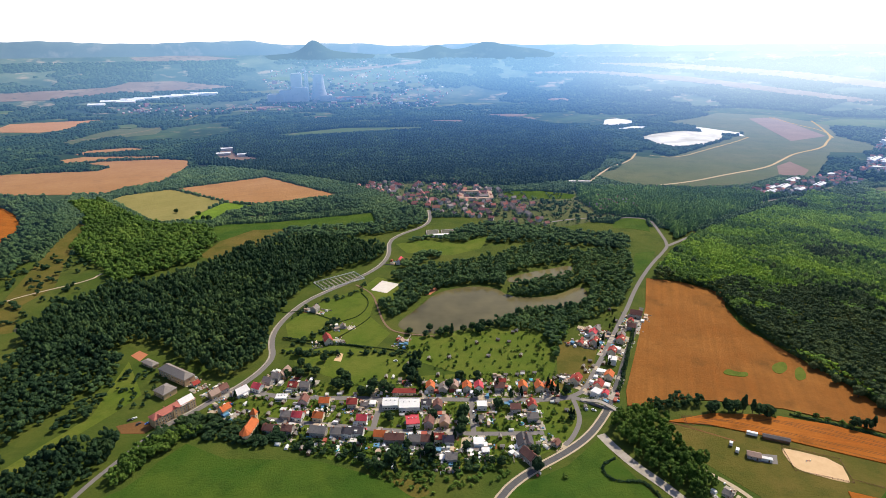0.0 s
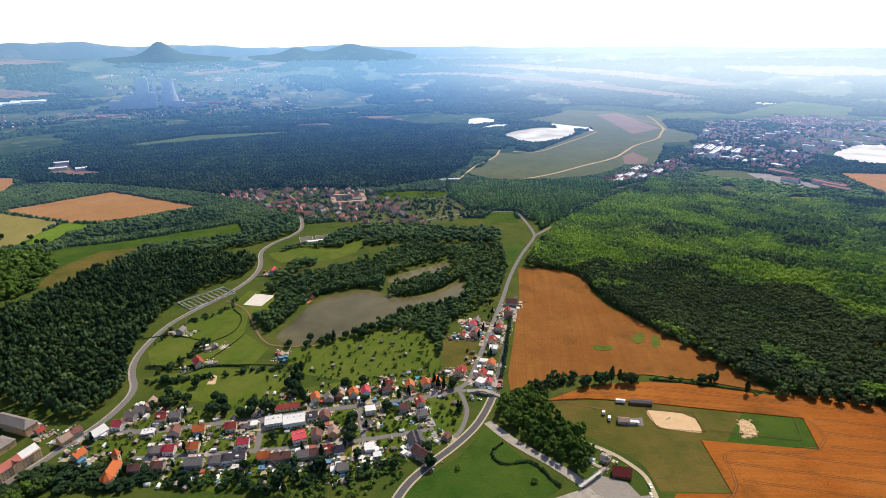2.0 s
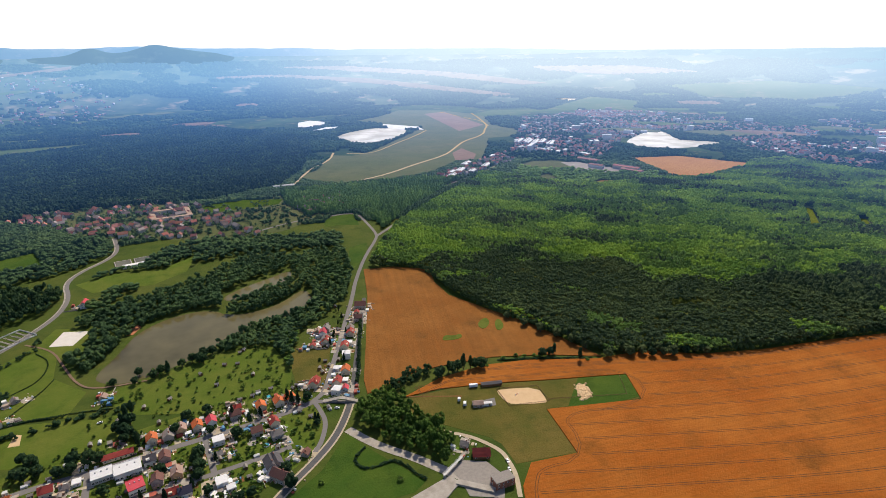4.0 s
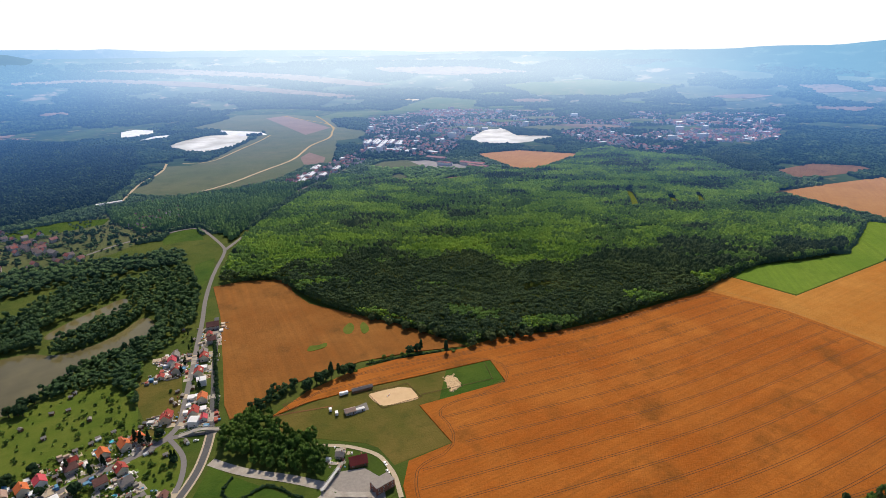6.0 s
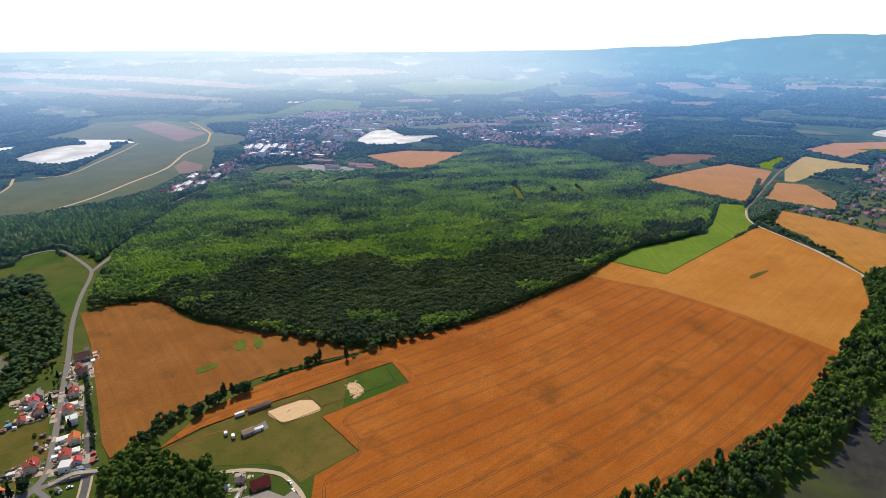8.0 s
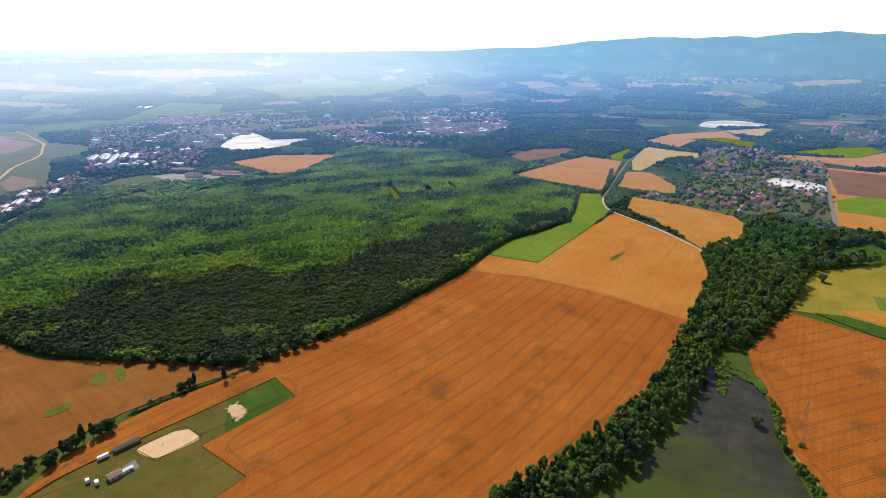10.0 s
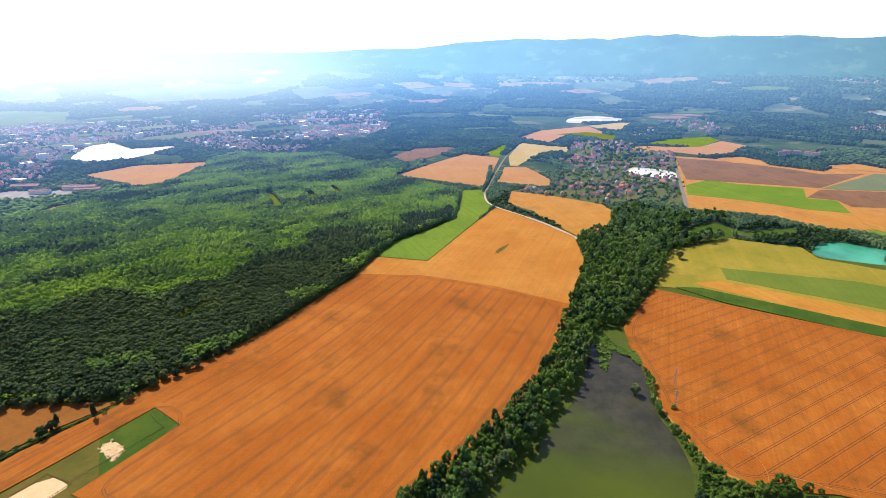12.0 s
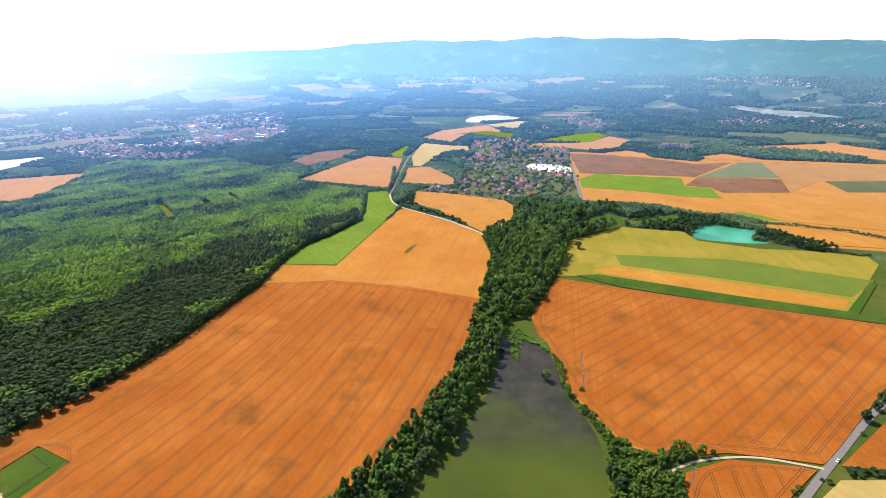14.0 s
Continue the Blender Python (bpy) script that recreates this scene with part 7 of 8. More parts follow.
warehouse(1171, 1491, 75, 16, 8, 40, "white")
warehouse(1200, 1484, 75, 16, 8, 40, "white")
warehouse(1201, 1443, 75, 16, 8, 40, "white")
warehouse(1229, 1440, 75, 16, 8, 40, "white")
warehouse(1229, 1399, 75, 16, 8, 40, "white")
warehouse(1186, 1460, 75, 16, 8, 40, "white")
warehouse(1125, 1121, 60, 18, 8, -75, "tiled")
warehouse(1112, 954, 55, 16, 8, -75, "tiled")
warehouse(1132, 990, 70, 18, 8, -75, "tiled")
warehouse(1085, 1050, 40, 14, 8, -75, "tiled")
warehouse(700, 1149, 34, 14, 7, 40, "white")
warehouse(752, 1194, 40, 16, 7, 40, "white")
warehouse(810, 1257, 46, 16, 7, 40, "white")
warehouse(842, 1210, 44, 14, 7, 40, "white")
warehouse(772, 1168, 30, 14, 7, 40, "white")
warehouse(720, 1185, 26, 12, 7, 40, "white")
warehouse(-1755, 3083, 150, 40, 12, 15, "white")
warehouse(-1697, 3140, 120, 40, 12, 15, "white")
warehouse(-1640, 3186, 130, 40, 12, 15, "white")
warehouse(-1553, 3254, 160, 40, 12, 15, "white")
warehouse(-1484, 3310, 140, 40, 12, 15, "white")
warehouse(-1396, 3372, 150, 40, 12, 15, "white")
warehouse(-1705, 3086, 90, 40, 12, 15, "white")
warehouse(-1806, 2986, 80, 40, 12, 15, "white")
warehouse(-658, 1664, 40, 14, 7, 20, "white")
warehouse(-589, 1647, 40, 14, 7, 20, "white")
warehouse(-679, 1749, 40, 14, 7, 20, "white")
warehouse(1745, -773, 20, 12, 17, 70, "tiled")
warehouse(1741, -800, 20, 12, 17, 70, "tiled")
warehouse(1726, -823, 20, 12, 17, 70, "tiled")
warehouse(1711, -835, 20, 12, 17, 70, "tiled")
warehouse(1718, -750, 20, 12, 17, 70, "tiled")


# ---- gardens of the village ----
VILLAGE = [(-205, 440), (-150, 368), (-60, 338), (30, 335), (95, 358), (125, 410), (112, 470), (60, 470), (-50, 462), (-120, 452)]
EAST_LANE = [(120, 440), (150, 440), (200, 560), (235, 625), (215, 630), (150, 520)]
ALLOTMENT = [(-60, 470), (110, 470), (105, 560), (0, 560), (-70, 520)]


for town in (0, 2):
    slab("hamlet_gardens", TOWNS[town][0], 0.03, GRASSFAR, "sunlit garden grass between the hamlet's houses", "garden")
slab("village_gardens", rounded(VILLAGE, 2), 0.1, GRASSLAWN, "sunlit garden grass between the village houses", "garden")
SOUTH_GARDENS = [(-130, 366), (-101, 358), (-63, 340), (-36, 318), (-8, 312), (38, 322), (58, 340), (30, 356), (-12, 356), (-106, 378)]


def off_roads(x, y, gap):
    keep = np.ones(len(x), bool)
    for line, width in LINES:
        px, py = [p[0] for p in line], [p[1] for p in line]
        if max(px) > x.min() - 20 and min(px) < x.max() + 20 and max(py) > y.min() - 20 and min(py) < y.max() + 20:
            keep &= line_distance(line, x, y) > width / 2 + gap
    return keep


def scatter(points, count, gap):
    px, py = [p[0] for p in points], [p[1] for p in points]
    x, y = RNG.uniform(min(px), max(px), count * 8), RNG.uniform(min(py), max(py), count * 8)
    keep = inside(points, x, y) & off_roads(x, y, max(gap, 0.5))
    for u, v, r in FOOTPRINTS:
        keep &= np.hypot(x - u, y - v) > r + gap
    return list(zip(x[keep][:count].tolist(), y[keep][:count].tolist()))


def shed():
    root = new("garden_shed")
    bm = bmesh.new()
    box(bm, 0, 0, -0.2, 3.6, 2.8, 2.5)
    part("wall", bm, WOOD, root)
    part("roof", roof_gable(3.6, 2.8, 2.3, 0.9, 0.25, 0.12), ROOFS["g"][1], root)
    bm = bmesh.new()
    box(bm, 0.5, -1.42, 0, 0.9, 0.1, 1.9)
    part("door", bm, FRAME, root)
    return tagged(root, "small timber garden shed with a grey roof", "shed", "garden sheds")


def greenhouse():
    root = new("greenhouse")
    bm = bmesh.new()
    prism(bm, [(-1.3, -0.1), (1.3, -0.1), (1.3, 1.5), (0, 2.3), (-1.3, 1.5)], -2.2, 2.2)
    part("glazing", bm, FRAME, root, "milky white glazing")
    bm = bmesh.new()
    box(bm, 0, -2.25, 0, 0.8, 0.08, 1.8)
    part("door", bm, STEEL, root)
    return tagged(root, "small milky white garden greenhouse", "greenhouse", "greenhouses")


for i, (x, y) in enumerate(scatter(VILLAGE, 95, 0.5)):
    key = "shed" if i % 3 else "greenhouse"
    m = pose(x, y, 0, 0, 0, street_angle(x, y) + 90 * (i % 2))
    FOOTPRINTS.append((x, y, 2.5))
    if key in MADE:
        copy_thing(MADE[key], m)
    else:
        MADE[key] = shed() if key == "shed" else greenhouse()
        MADE[key].matrix_basis = m
for x, y in scatter(ALLOTMENT, 12, 0.5) + scatter(EAST_LANE, 12, 0.5):
    copy_thing(MADE["shed"], pose(x, y, 0, 0, 0, random.uniform(0, 180)))
for x, y in scatter(VILLAGE, 150, -0.5):
    tree_at(random.choice(("fruit", "fruit", "bush", "broad", "fruit", "spruce")), x, y, random.uniform(0.6, 0.95))
for x, y in scatter(ALLOTMENT, 60, 0.5):
    tree_at(random.choice(("fruit", "fruit", "bush", "fruit")), x, y, random.uniform(0.6, 1.0))
for x, y in scatter(EAST_LANE, 24, 0.0):
    tree_at(random.choice(("fruit", "bush", "spruce")), x, y, 0.7)


def hedges(name, points, count, size, material, label):
    """Low shrubs that nobody would count."""
    at = scatter(points, count, -1.0)
    x, y = np.array([p[0] for p in at]), np.array([p[1] for p in at])
    return plant(name, x, y, np.full(len(x), size), np.full(len(x), size * 1.5), LOD[1], material, label, "shrubs")


for x, y in scatter(SOUTH_GARDENS, 26, 0.0):
    tree_at(random.choice(("fruit", "bush", "broad", "fruit")), x, y, random.uniform(0.6, 0.9))
for x, y, kind, size in ((-98, 442, "broad", 1.1), (-104, 447, "broad", 0.9), (-76, 433, "broad", 0.8), (-68, 433, "broad", 0.8), (-50, 436, "broad", 0.8), (-32, 452, "broad", 0.9), (-32, 462, "broad", 0.9), (-33, 474, "poplar", 0.9), (-30, 484, "poplar", 1.0), (-146, 470, "broad", 0.8), (-140, 462, "broad", 0.9), (-152, 462, "broad", 0.8), (14, 396, "broad", 0.9), (16, 388, "broad", 0.8), (14, 381, "broad", 0.8), (60, 424, "poplar", 0.8), (70, 430, "spruce", 0.9), (-64, 346, "broad", 0.8), (-58, 338, "broad", 0.9), (-70, 352, "poplar", 0.8)):
    tree_at(kind, x, y, size)
hedges("hamlet_trees", TOWNS[0][0], 620, 3.4, LEAFV, "dark trees between the hamlet's houses")
hedges("pond_village_trees", TOWNS[2][0], 420, 3.8, LEAF, "dark trees between the far village's houses")
hedges("garden_edge", SOUTH_GARDENS, 260, 1.9, LEAF, "shrubs and small trees below the gardens")
hedges("village_shrubs", VILLAGE, 900, 1.4, LEAF, "garden shrubs and hedges between the houses")
hedges("south_thicket", [(-160, 372), (-60, 340), (10, 330), (60, 340), (0, 352), (-80, 358), (-150, 385)], 85, 3.0, LEAFD, "dark thicket along the gardens' edge")
hedges("church_grove", [(-215, 405), (-185, 395), (-150, 392), (-130, 372), (-150, 362), (-205, 375), (-240, 370), (-245, 385)], 170, 3.6, LEAFD, "dark trees round the church")
hedges("slope_trees", [(-620, 700), (-560, 560), (-480, 545), (-470, 640), (-520, 760), (-480, 960), (-560, 980)], 150, 4.5, LEAFD, "scattered trees on the dry slope")
hedges("orchard_trees", [(-53, 500), (0, 555), (100, 545), (118, 480), (90, 470), (0, 470), (-30, 480)], 85, 1.5, LEAF, "small orchard trees on the meadow")
hedges("pasture_hedge", [(-172, 512), (-120, 508), (-70, 512), (-25, 505), (-20, 498), (-70, 504), (-120, 500), (-172, 504)], 60, 2.6, LEAFD, "dark hedge along the pasture")
hedges("lane_trees", [(-150, 520), (-125, 560), (-118, 590), (-128, 592), (-140, 560), (-165, 525)], 35, 3.0, LEAFD, "trees along the garden lane")
hedges("roadside_trees", [(-178, 585), (-160, 620), (-110, 655), (-100, 690), (-106, 692), (-118, 660), (-168, 628), (-186, 590)], 40, 2.6, LEAFD, "trees along the winding road")
hedges("valley_bushes", [(-330, 470), (-300, 480), (-270, 470), (-262, 420), (-290, 415), (-300, 440), (-330, 450)], 45, 2.6, LEAFD, "bushes round the old farm")


# ---- yards, garden walls and clutter ----
def garden_ground(name, count, material, z, label, size=(3, 8)):
    verts, faces = [], []
    for _ in range(count):
        hx, hy, r = random.choice(FOOTPRINTS[:88])
        a = radians(street_angle(hx, hy))
        d, side = random.choice((-1, 1)) * (r + random.uniform(0, 6)), random.uniform(-7, 7)
        cx, cy = hx - math.sin(a) * d + math.cos(a) * side, hy + math.cos(a) * d + math.sin(a) * side
        w, h = random.uniform(*size) / 2, random.uniform(*size) / 2
        k = len(verts)
        zz = z + 0.1 + 0.0002 * k
        for u, v in ((-w, -h), (w, -h), (w, h), (-w, h)):
            verts.append((cx + u * math.cos(a) - v * math.sin(a), cy + u * math.sin(a) + v * math.cos(a), zz))
        faces.append((k, k + 1, k + 2, k + 3))
    tagged(new(name, np_mesh(name, verts, faces, material)), label, "yard", kind="stuff")


garden_ground("paved_yards", 330, CONCRETE, 0.02, "pale paved yards between the houses")
garden_ground("gravel_paths", 230, GRAVEL, 0.03, "pale gravel paths and drives", (1.2, 9))
garden_ground("garden_beds", 140, SOIL, 0.025, "brown dug garden beds", (2, 6))
garden_ground("lawns", 80, GREENCROP, 0.015, "bright green garden lawns", (4, 9))


def clutter(name, count, material, label, low, high):
    bm = bmesh.new()
    for _ in range(count):
        hx, hy, r = random.choice(FOOTPRINTS[:88])
        a = radians(street_angle(hx, hy))
        d, side = random.choice((-1, 1)) * (r + random.uniform(-1, 9)), random.uniform(-8, 8)
        x, y = hx - math.sin(a) * d + math.cos(a) * side, hy + math.cos(a) * d + math.sin(a) * side
        if not off_roads(np.array([x]), np.array([y]), 0.6)[0]:
            continue
        box(bm, x, y, -0.1, random.uniform(*low), random.uniform(*low), random.uniform(*high), turn=a, inset=random.choice((0, 0, 0.2)))
    tagged(part(name, bm, material, None), label, "garden clutter", kind="stuff")


def medley(name, tones):
    m, t, b = shader(name, 0.7, 0.3)
    ramp = t.nodes.new("ShaderNodeValToRGB")
    ramp.color_ramp.interpolation = "CONSTANT"
    for i, c in enumerate(tones):
        e = ramp.color_ramp.elements[i] if i < 2 else ramp.color_ramp.elements.new(i / len(tones))
        e.position, e.color = i / len(tones), (*c, 1)
    t.links.new(t.nodes.new("ShaderNodeNewGeometry").outputs["Random Per Island"], ramp.inputs[0])
    t.links.new(ramp.outputs[0], b.inputs["Base Color"])
    return m


MEDLEY = medley("mixed_paint", ((0.75, 0.74, 0.7), (0.4, 0.3, 0.22), (0.6, 0.58, 0.55), (0.35, 0.08, 0.05), (0.2, 0.18, 0.16), (0.8, 0.8, 0.8), (0.1, 0.25, 0.4), (0.5, 0.4, 0.28)))
clutter("garden_clutter", 2400, MEDLEY, "woodpiles, tables, bins and crates in the gardens", (0.6, 2.2), (0.5, 1.6))
clutter("outbuildings", 300, MEDLEY, "low outbuildings and lean-tos behind the houses", (2.5, 5.5), (1.9, 3.0))


def garden_walls():
    bm = bmesh.new()
    for hx, hy, r in FOOTPRINTS[:88]:
        a = radians(street_angle(hx, hy))
        for d in (-1, 1):
            if random.random() < 0.6:
                s = random.choice((-1, 1)) * (r + 1)
                L = random.uniform(8, 16)
                cx = hx - math.sin(a) * d * (r + L / 2) * 0.9 + math.cos(a) * s
                cy = hy + math.cos(a) * d * (r + L / 2) * 0.9 + math.sin(a) * s
                if off_roads(np.array([cx]), np.array([cy]), L / 2)[0]:
                    box(bm, cx, cy, -0.2, 0.3, L, 1.4, turn=a)
    tagged(part("garden_walls", bm, CONCRETE, None), "low pale walls between the gardens", "wall", kind="stuff")


garden_walls()


# ---- cemetery, waterworks, factory ----
def cemetery():
    root = new("cemetery")
    for i in range(9):
        bm = bmesh.new()
        for k in range(14):
            if random.random() < 0.85:
                box(bm, -26 + i * 6.4, -12 + k * 1.8, -0.1, 2.0, 0.9, random.uniform(0.4, 1.1))
        ob = part("grave_row", bm, CONCRETE, root)
        ob["kind"] = "stuff"
    for x, y, sx, sy in ((0, -15, 62, 0.4), (0, 15, 62, 0.4), (-31, 0, 0.4, 30), (31, 0, 0.4, 30)):
        bm = bmesh.new()
        box(bm, x, y, -0.2, sx, sy, 1.6)
        part("wall", bm, WALLS["white"], root)
    return tagged(root, "walled cemetery with rows of pale graves", "cemetery")


place(cemetery(), -143, 700, 37)


def waterworks():
    root = new("waterworks")
    for x, y, sx, sy in ((-14, 0, 22, 26), (12, 0, 22, 26), (34, 6, 12, 12)):
        bm = bmesh.new()
        box(bm, x, y, -0.2, sx, sy, 2.0)
        tank = part("tank", bm, CONCRETE, root)
        bm = bmesh.new()
        box(bm, x, y, 1.75, sx - 2, sy - 2, 0.1)
        part("water", bm, WATER, tank)
    bm = bmesh.new()
    box(bm, -2, -20, -0.2, 30, 8, 4.5)
    part("building", bm, WALLS["white"], root)
    return tagged(root, "small waterworks with open concrete tanks", "waterworks")


place(waterworks(), -4, 905, 4)


def factory(L, W, label, roof):
    root = new("factory")
    for x, y, sx, sy in ((0, -W / 2, L, 9), (-L / 2, 0, 9, W), (L / 2, 0, 9, W), (0, W / 2, L, 9)):
        bm = bmesh.new()
        box(bm, x, y, -0.2, sx, sy, 6)
        wing = part("wing", bm, WALLS["white"], root)
        bm = bmesh.new()
        box(bm, x, y, 5.8 + 0.004 * abs(x), sx + 0.6, sy + 0.6, 0.8, inset=0.08)
        part("roof", bm, roof, wing)
    return tagged(root, label, "factory")


place(factory(62, 60, "courtyard factory with pale red roofs", ROOFS["t"][1]), 70, 1145, 0)
place(hall(48, 9, 6, ROOFS["w"][1], "long white shed beside the spruce forest"), 318, 1262, -5)


# ---- the clipped hedge on the triangular meadow, and small things ----
def hedge_line(name, points, width, height, label):
    line = np.array(rounded(points, 2, closed=False))
    seg = np.r_[0, np.cumsum(np.hypot(*np.diff(line, axis=0).T))]
    at = np.arange(0, seg[-1], width * 0.6)
    x, y = np.interp(at, seg, line[:, 0]), np.interp(at, seg, line[:, 1])
    return plant(name, x, y, np.full(len(x), width * 0.6), np.full(len(x), height), LOD[1], LEAFV if height > 5 else LEAFD, label, "hedge")


hedge_line("meadow_hedge", [(131, 346), (124, 343), (119, 338), (119, 330), (123, 324), (131, 322), (139, 323), (146, 321), (151, 310), (153, 299), (157, 291)], 2.6, 2.0, "dark curved hedge on the triangular meadow")
hedge_line("meadow_hedge", [(-195, 603), (-165, 607), (-122, 577)], 1.1, 1.2, "dark hedge between two meadows")
hedge_line("meadow_hedge", [(-122, 577), (-98, 593), (-92, 631), (-107, 658)], 1.1, 1.2, "dark hedge between two meadows")
hedge_line("meadow_hedge", [(-118, 539), (-95, 571), (-87, 590)], 1.1, 1.2, "dark hedge between two meadows")
hedge_line("meadow_hedge", [(-177, 537), (-137, 524), (-89, 524), (-39, 508)], 1.1, 1.2, "dark hedge along the sports meadow")
for shore in ([(-62, 588), (-42, 618), (-22, 660), (6, 682), (45, 690), (76, 682)], [(84, 652), (115, 645), (150, 656), (184, 686)], [(196, 662), (184, 622), (150, 602), (113, 598), (80, 584), (58, 563)]):
    hedge_line("lakeside_trees", shore, 7, 10, "dark trees hanging over the pond's shore")
for px, py, size in ((-20, 541, 0.8), (-4, 543, 0.9), (8, 546, 0.7), (22, 552, 0.9), (32, 556, 0.9), (44, 560, 1.0), (52, 562, 0.9), (-38, 548, 0.7)):
    tree_at("broad", px, py, size)
hedge_line("forest_skirt", [(300, 700), (352, 668), (350, 612), (348, 561), (359, 496), (383, 425), (396, 358), (446, 338), (482, 307), (545, 280), (637, 251), (718, 224), (858, 206), (938, 154), (1013, 123), (1175, 130), (1216, 142)], 6, 8.5, "leafy edge of the forest along the fields")
hedge_line("lane_hedge", [(-177, 541), (-138, 531), (-100, 524), (-75, 516)], 2.4, 2.0, "dark hedge along the lane")
hedge_line("house_hedge", [(-51, 442), (-14, 438), (-25, 462)], 2.0, 2.0, "hedge behind the row houses")
hedge_line("plain_hedge", [(943, -594), (927, -646), (905, -682), (887, -719), (848, -748), (812, -792)], 6, 6, "dark row of trees between the fields")
hedge_line("east_hedge", [(799, -599), (785, -625), (771, -650), (767, -669)], 5, 4, "dark hedge at the edge of the yellow field")
hedge_line("road_hedge", [(328, -301), (329, -314), (325, -327), (321, -345)], 8, 5, "dark thicket beside the road")
hedge_line("lane_trees_east", [(214, 555), (192, 505), (174, 463), (161, 435)], 4, 5, "dark trees along the barley field")
hedge_line("canal_trees", [(1481, 75), (1343, 74), (1255, 77)], 9, 8, "trees along the road to the village")
hedge_line("field_scrub", [(298, 399), (322, 387), (351, 372), (383, 353)], 3, 2, "low scrub between two wheat fields")


def obstacle(x, y, angle):
    root = new("jump_obstacle")
    for k in (-1.6, 1.6):
        bm = bmesh.new()
        box(bm, k, 0, 0.2, 0.5, 0.4, 1.3)
        part("stand", bm, FRAME, root)
    for z in (0.6, 1.1):
        bm = bmesh.new()
        tube(bm, -1.6, 0, z, 1.6, 0, z, 0.08, 8)
        part("pole", bm, PAINTS["r"], root)
    return tagged(place(root, x, y, angle), "white jump obstacle with red poles on sand", "obstacle")


obstacle(278, 342, 10)


def sand_heap(points, label):
    """Tipped sand: an uneven low heap with lobes and a ragged foot."""
    px, py = [p[0] for p in points], [p[1] for p in points]
    bm = bmesh.new()
    n = 34
    x0, y0, w, h = min(px) - 2, min(py) - 2, max(px) - min(px) + 4, max(py) - min(py) + 4
    grid = []
    for i in range(n + 1):
        for j in range(n + 1):
            x, y = x0 + w * i / n, y0 + h * j / n
            ragged = noise.noise_vector(Vector((x / 3, y / 3, 0.7)))
            deep = inside(points, np.array([x + ragged.x * 3.2]), np.array([y + ragged.y * 3.2]))[0]
            z = 0.35 + 1.3 * abs(noise.fractal(Vector((x / 4, y / 4, 1.9)), 0.8, 2.0, 4)) if deep else -0.3
            grid.append(bm.verts.new((x, y, z)))
    for i in range(n):
        for j in range(n):
            k = i * (n + 1) + j
            bm.faces.new((grid[k], grid[k + n + 1], grid[k + n + 2], grid[k + 1]))
    return tagged(part("sand_heap", bm, SAND, None), label, "sand heap")


sand_heap([(334, 326), (344, 325), (341, 312), (334, 304), (321, 306), (326, 317)], "uneven heap of pale tipped sand on the paddock")


def reeds(points, label):
    px, py = [p[0] for p in points], [p[1] for p in points]
    x, y = RNG.uniform(min(px), max(px), 700), RNG.uniform(min(py), max(py), 700)
    k = inside(points, x, y)
    return plant("reeds", x[k], y[k], np.full(int(k.sum()), 1.7), np.full(int(k.sum()), 1.6), LOD[0], LEAF, label, "reeds")


reeds([(574, -80), (583, -92), (555, -101), (544, -111), (538, -98), (497, -86), (506, -81), (538, -83)], "green reeds standing in the shallow pond head")
reeds([(542, -102), (539, -121), (515, -123), (513, -119), (527, -114), (535, -103)], "green reeds standing in the shallow pond head")


def swimming_pool(x, y, angle):
    root = new("swimming_pool")
    bm = bmesh.new()
    box(bm, 0, 0, -0.2, 11, 5.6, 0.5)
    part("deck", bm, plain("pool_deck", (0.72, 0.7, 0.66), (0.62, 0.6, 0.56), 0.4), root, "white paved deck")
    bm = bmesh.new()
    box(bm, 0, 0, 0.2, 7.5, 2.6, 0.12)
    part("water", bm, WATERTURQ, root, "turquoise water")
    return tagged(place(root, x, y, angle), "rectangular garden swimming pool with a white deck", "swimming pool")


swimming_pool(5.5, 339, -4)


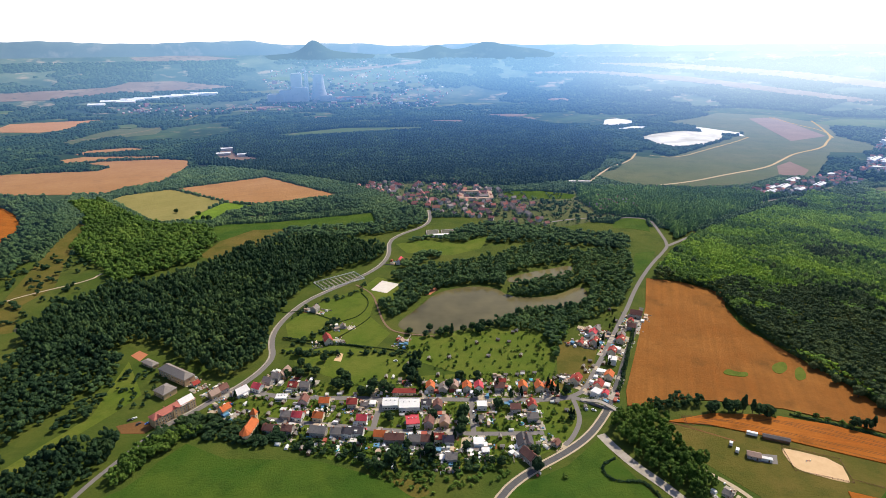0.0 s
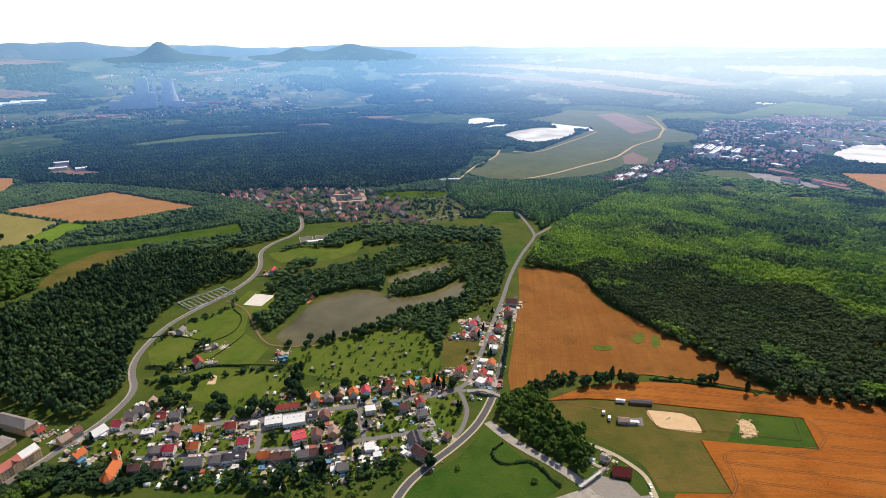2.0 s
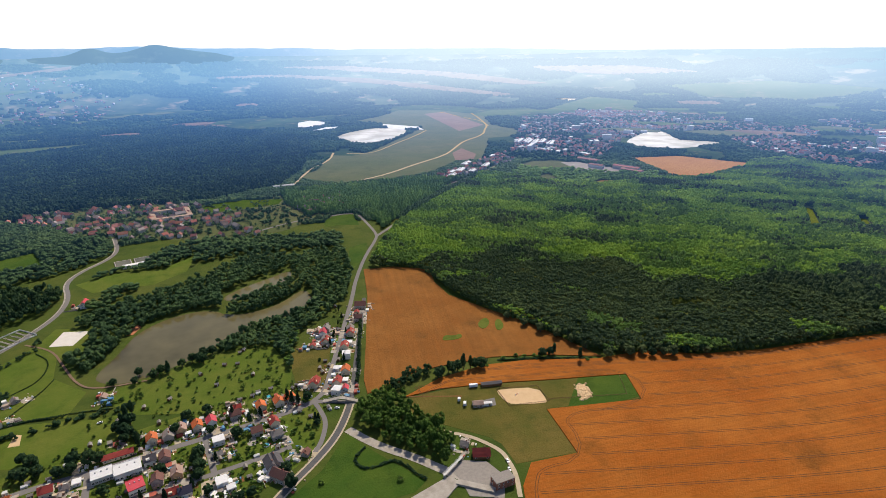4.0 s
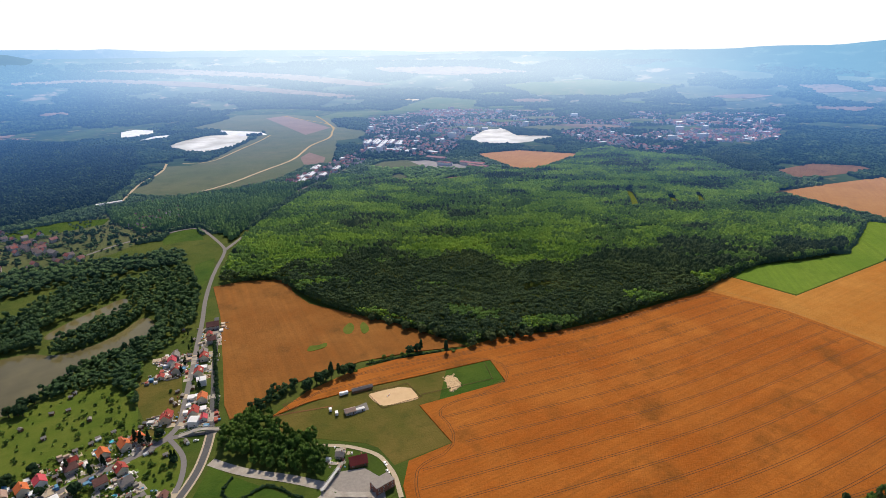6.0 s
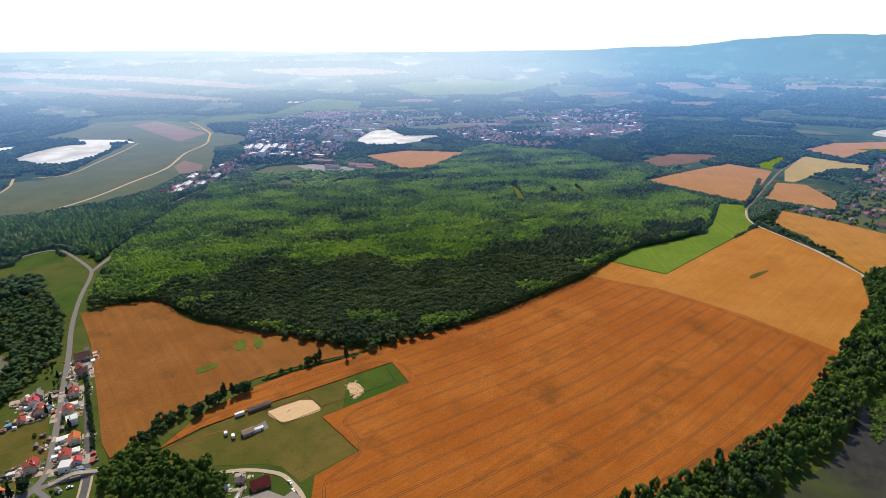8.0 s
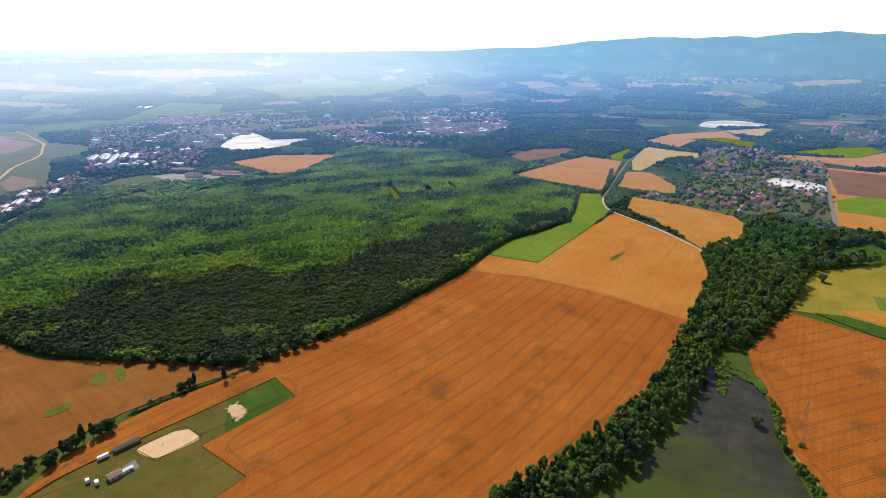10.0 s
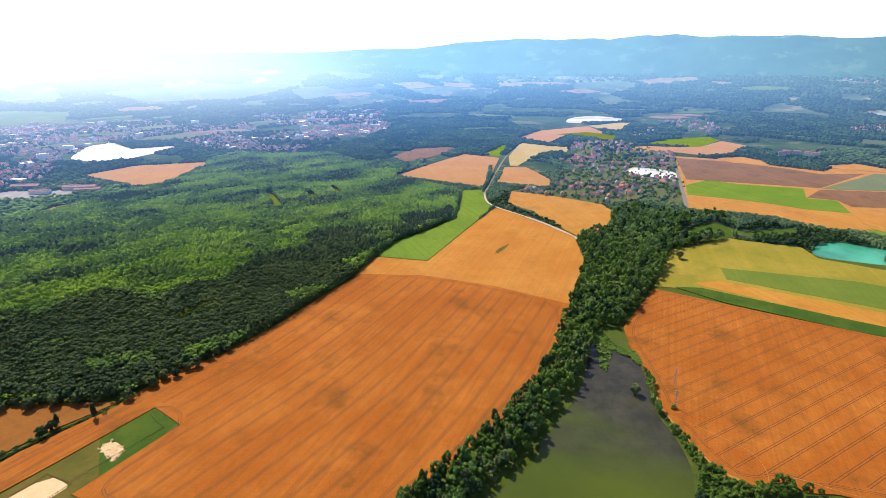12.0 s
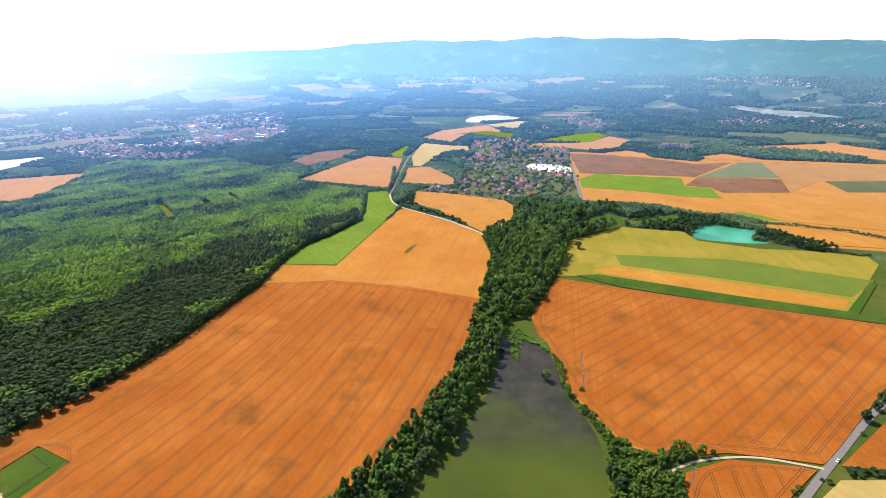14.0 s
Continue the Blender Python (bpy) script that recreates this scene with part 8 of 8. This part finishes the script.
# ---- tramlines in the crops ----
def tramlines(name, outline, edge, spacing, count, inset, z, label, flip=1, border=True):
    """Pairs of wheel ruts that follow one edge of a field."""
    rut = plain(name + "_rut", (0.115, 0.042, 0.009), (0.09, 0.035, 0.008), 0.5)
    base = np.array(rounded(edge, 3, closed=False), float)
    seg = np.hypot(*np.diff(base, axis=0).T)
    s = np.r_[0, np.cumsum(seg)]
    at = np.arange(-300, s[-1] + 300, 7.0)
    inner = np.clip(at, 0, s[-1])
    p = np.c_[np.interp(inner, s, base[:, 0]), np.interp(inner, s, base[:, 1])]
    d0 = (base[2] - base[0]) / np.hypot(*(base[2] - base[0]))
    d1 = (base[-1] - base[-3]) / np.hypot(*(base[-1] - base[-3]))
    p[at < 0] += d0 * at[at < 0][:, None]
    p[at > s[-1]] += d1 * (at[at > s[-1]] - s[-1])[:, None]
    d = np.gradient(p, axis=0)
    nrm = np.c_[-d[:, 1], d[:, 0]] / np.hypot(d[:, 0], d[:, 1])[:, None] * flip
    verts, faces = [], []

    def lay(line):
        keep = inside(outline, line[:, 0], line[:, 1])
        for k in range(1, 4):
            a = k * math.pi / 2
            keep &= inside(outline, line[:, 0] + inset * math.cos(a), line[:, 1] + inset * math.sin(a))
        keep &= inside(outline, line[:, 0] + inset, line[:, 1])
        run = []
        for q, k in list(zip(line, keep)) + [(None, False)]:
            if k:
                run.append(q)
            else:
                if len(run) > 2:
                    strip(run, 0.55, z, verts, faces)
                run = []

    for i in range(count):
        for side in (-0.95, 0.95):
            lay(p + nrm * (spacing * (i + 0.6) + side))
    ring = np.array(rounded(outline, 2))
    c = np.gradient(ring, axis=0)
    n2 = np.c_[-c[:, 1], c[:, 0]] / np.maximum(np.hypot(c[:, 0], c[:, 1]), 1e-6)[:, None]
    test = ring + n2 * 2
    if inside(outline, test[:, 0], test[:, 1]).mean() < 0.5:
        n2 = -n2
    for off in (inset - 1.0, inset + 0.9) if border else ():
        line = ring + n2 * off
        run = []
        for q in np.vstack([line, line[:1]]):
            if not run or np.hypot(*(q - run[-1])) < 140:
                run.append(q)
        strip(run, 0.5, z, verts, faces)
    me = np_mesh(name, verts, faces, rut)
    return tagged(new(name, me), label, "tramlines", kind="stuff")


MAIN_WHEAT = [(395, 350), (445, 335), (481, 305), (544, 278), (636, 248), (715, 221), (720, 130), (693, 30), (649, -65), (533, -40), (469, -18), (426, 4), (375, 32), (339, 55), (306, 82), (279, 99), (229, 155), (187, 205), (200, 230), (213, 251), (233, 267), (272, 257), (287, 312), (369, 280), (389, 317), (318, 347), (271, 369), (222, 387), (189, 391), (230, 402), (279, 401), (322, 386), (387, 350)]
tramlines("wheat_tramlines", MAIN_WHEAT, [(395, 345), (481, 303), (544, 277), (636, 247), (715, 221)], 18.0, 22, 9.0, 0.83, "dark twin wheel ruts through the ripe wheat", -1)
SOUTH_WHEAT = [(712, -176), (673, -253), (615, -373), (555, -515), (519, -601), (475, -556), (433, -415), (354, -310), (339, -291), (347, -266), (355, -226), (355, -204), (364, -195), (356, -173), (361, -153), (414, -133), (447, -126), (491, -125), (554, -118), (596, -118)]
tramlines("south_tramlines", SOUTH_WHEAT, [(560, -20), (620, -100), (680, -180), (760, -287)], 15.0, 30, 8.0, 0.83, "dark twin wheel ruts through the orange wheat", -1)
tramlines("track_tramlines", [(336, -184), (348, -222), (338, -273), (334, -281), (308, -243), (274, -201), (276, -153)], [(270, -140), (345, -160), (380, -170)], 16.0, 10, 6.0, 0.83, "dark twin wheel ruts through the small wheat field", -1)



def headland(name, points, width, material, label):
    verts, faces = [], []
    strip(rounded(points, 2, closed=False), width, 0.86, verts, faces)
    tagged(new(name, np_mesh(name, verts, faces, material)), label, "track", kind="structure")


headland("sandy_headland", [(497, -126), (447, -123), (412, -132), (385, -141), (366, -150), (358, -165)], 2.0, WHEATP, "pale worn sandy track along the wheat")
headland("worn_path", [(436, -125), (422, -145), (407, -165), (393, -181), (373, -184), (360, -180)], 0.4, WHEATS, "pale worn sandy track along the wheat")
headland("headland_loop", [(360, -181), (368, -197), (365, -209), (355, -231), (347, -266)], 0.6, WHEATS, "pale worn sandy track along the wheat")
headland("crossing_track", [(725, 223), (722, 131), (697, 30), (651, -65)], 1.2, WHEATS, "trodden track between two wheat fields")
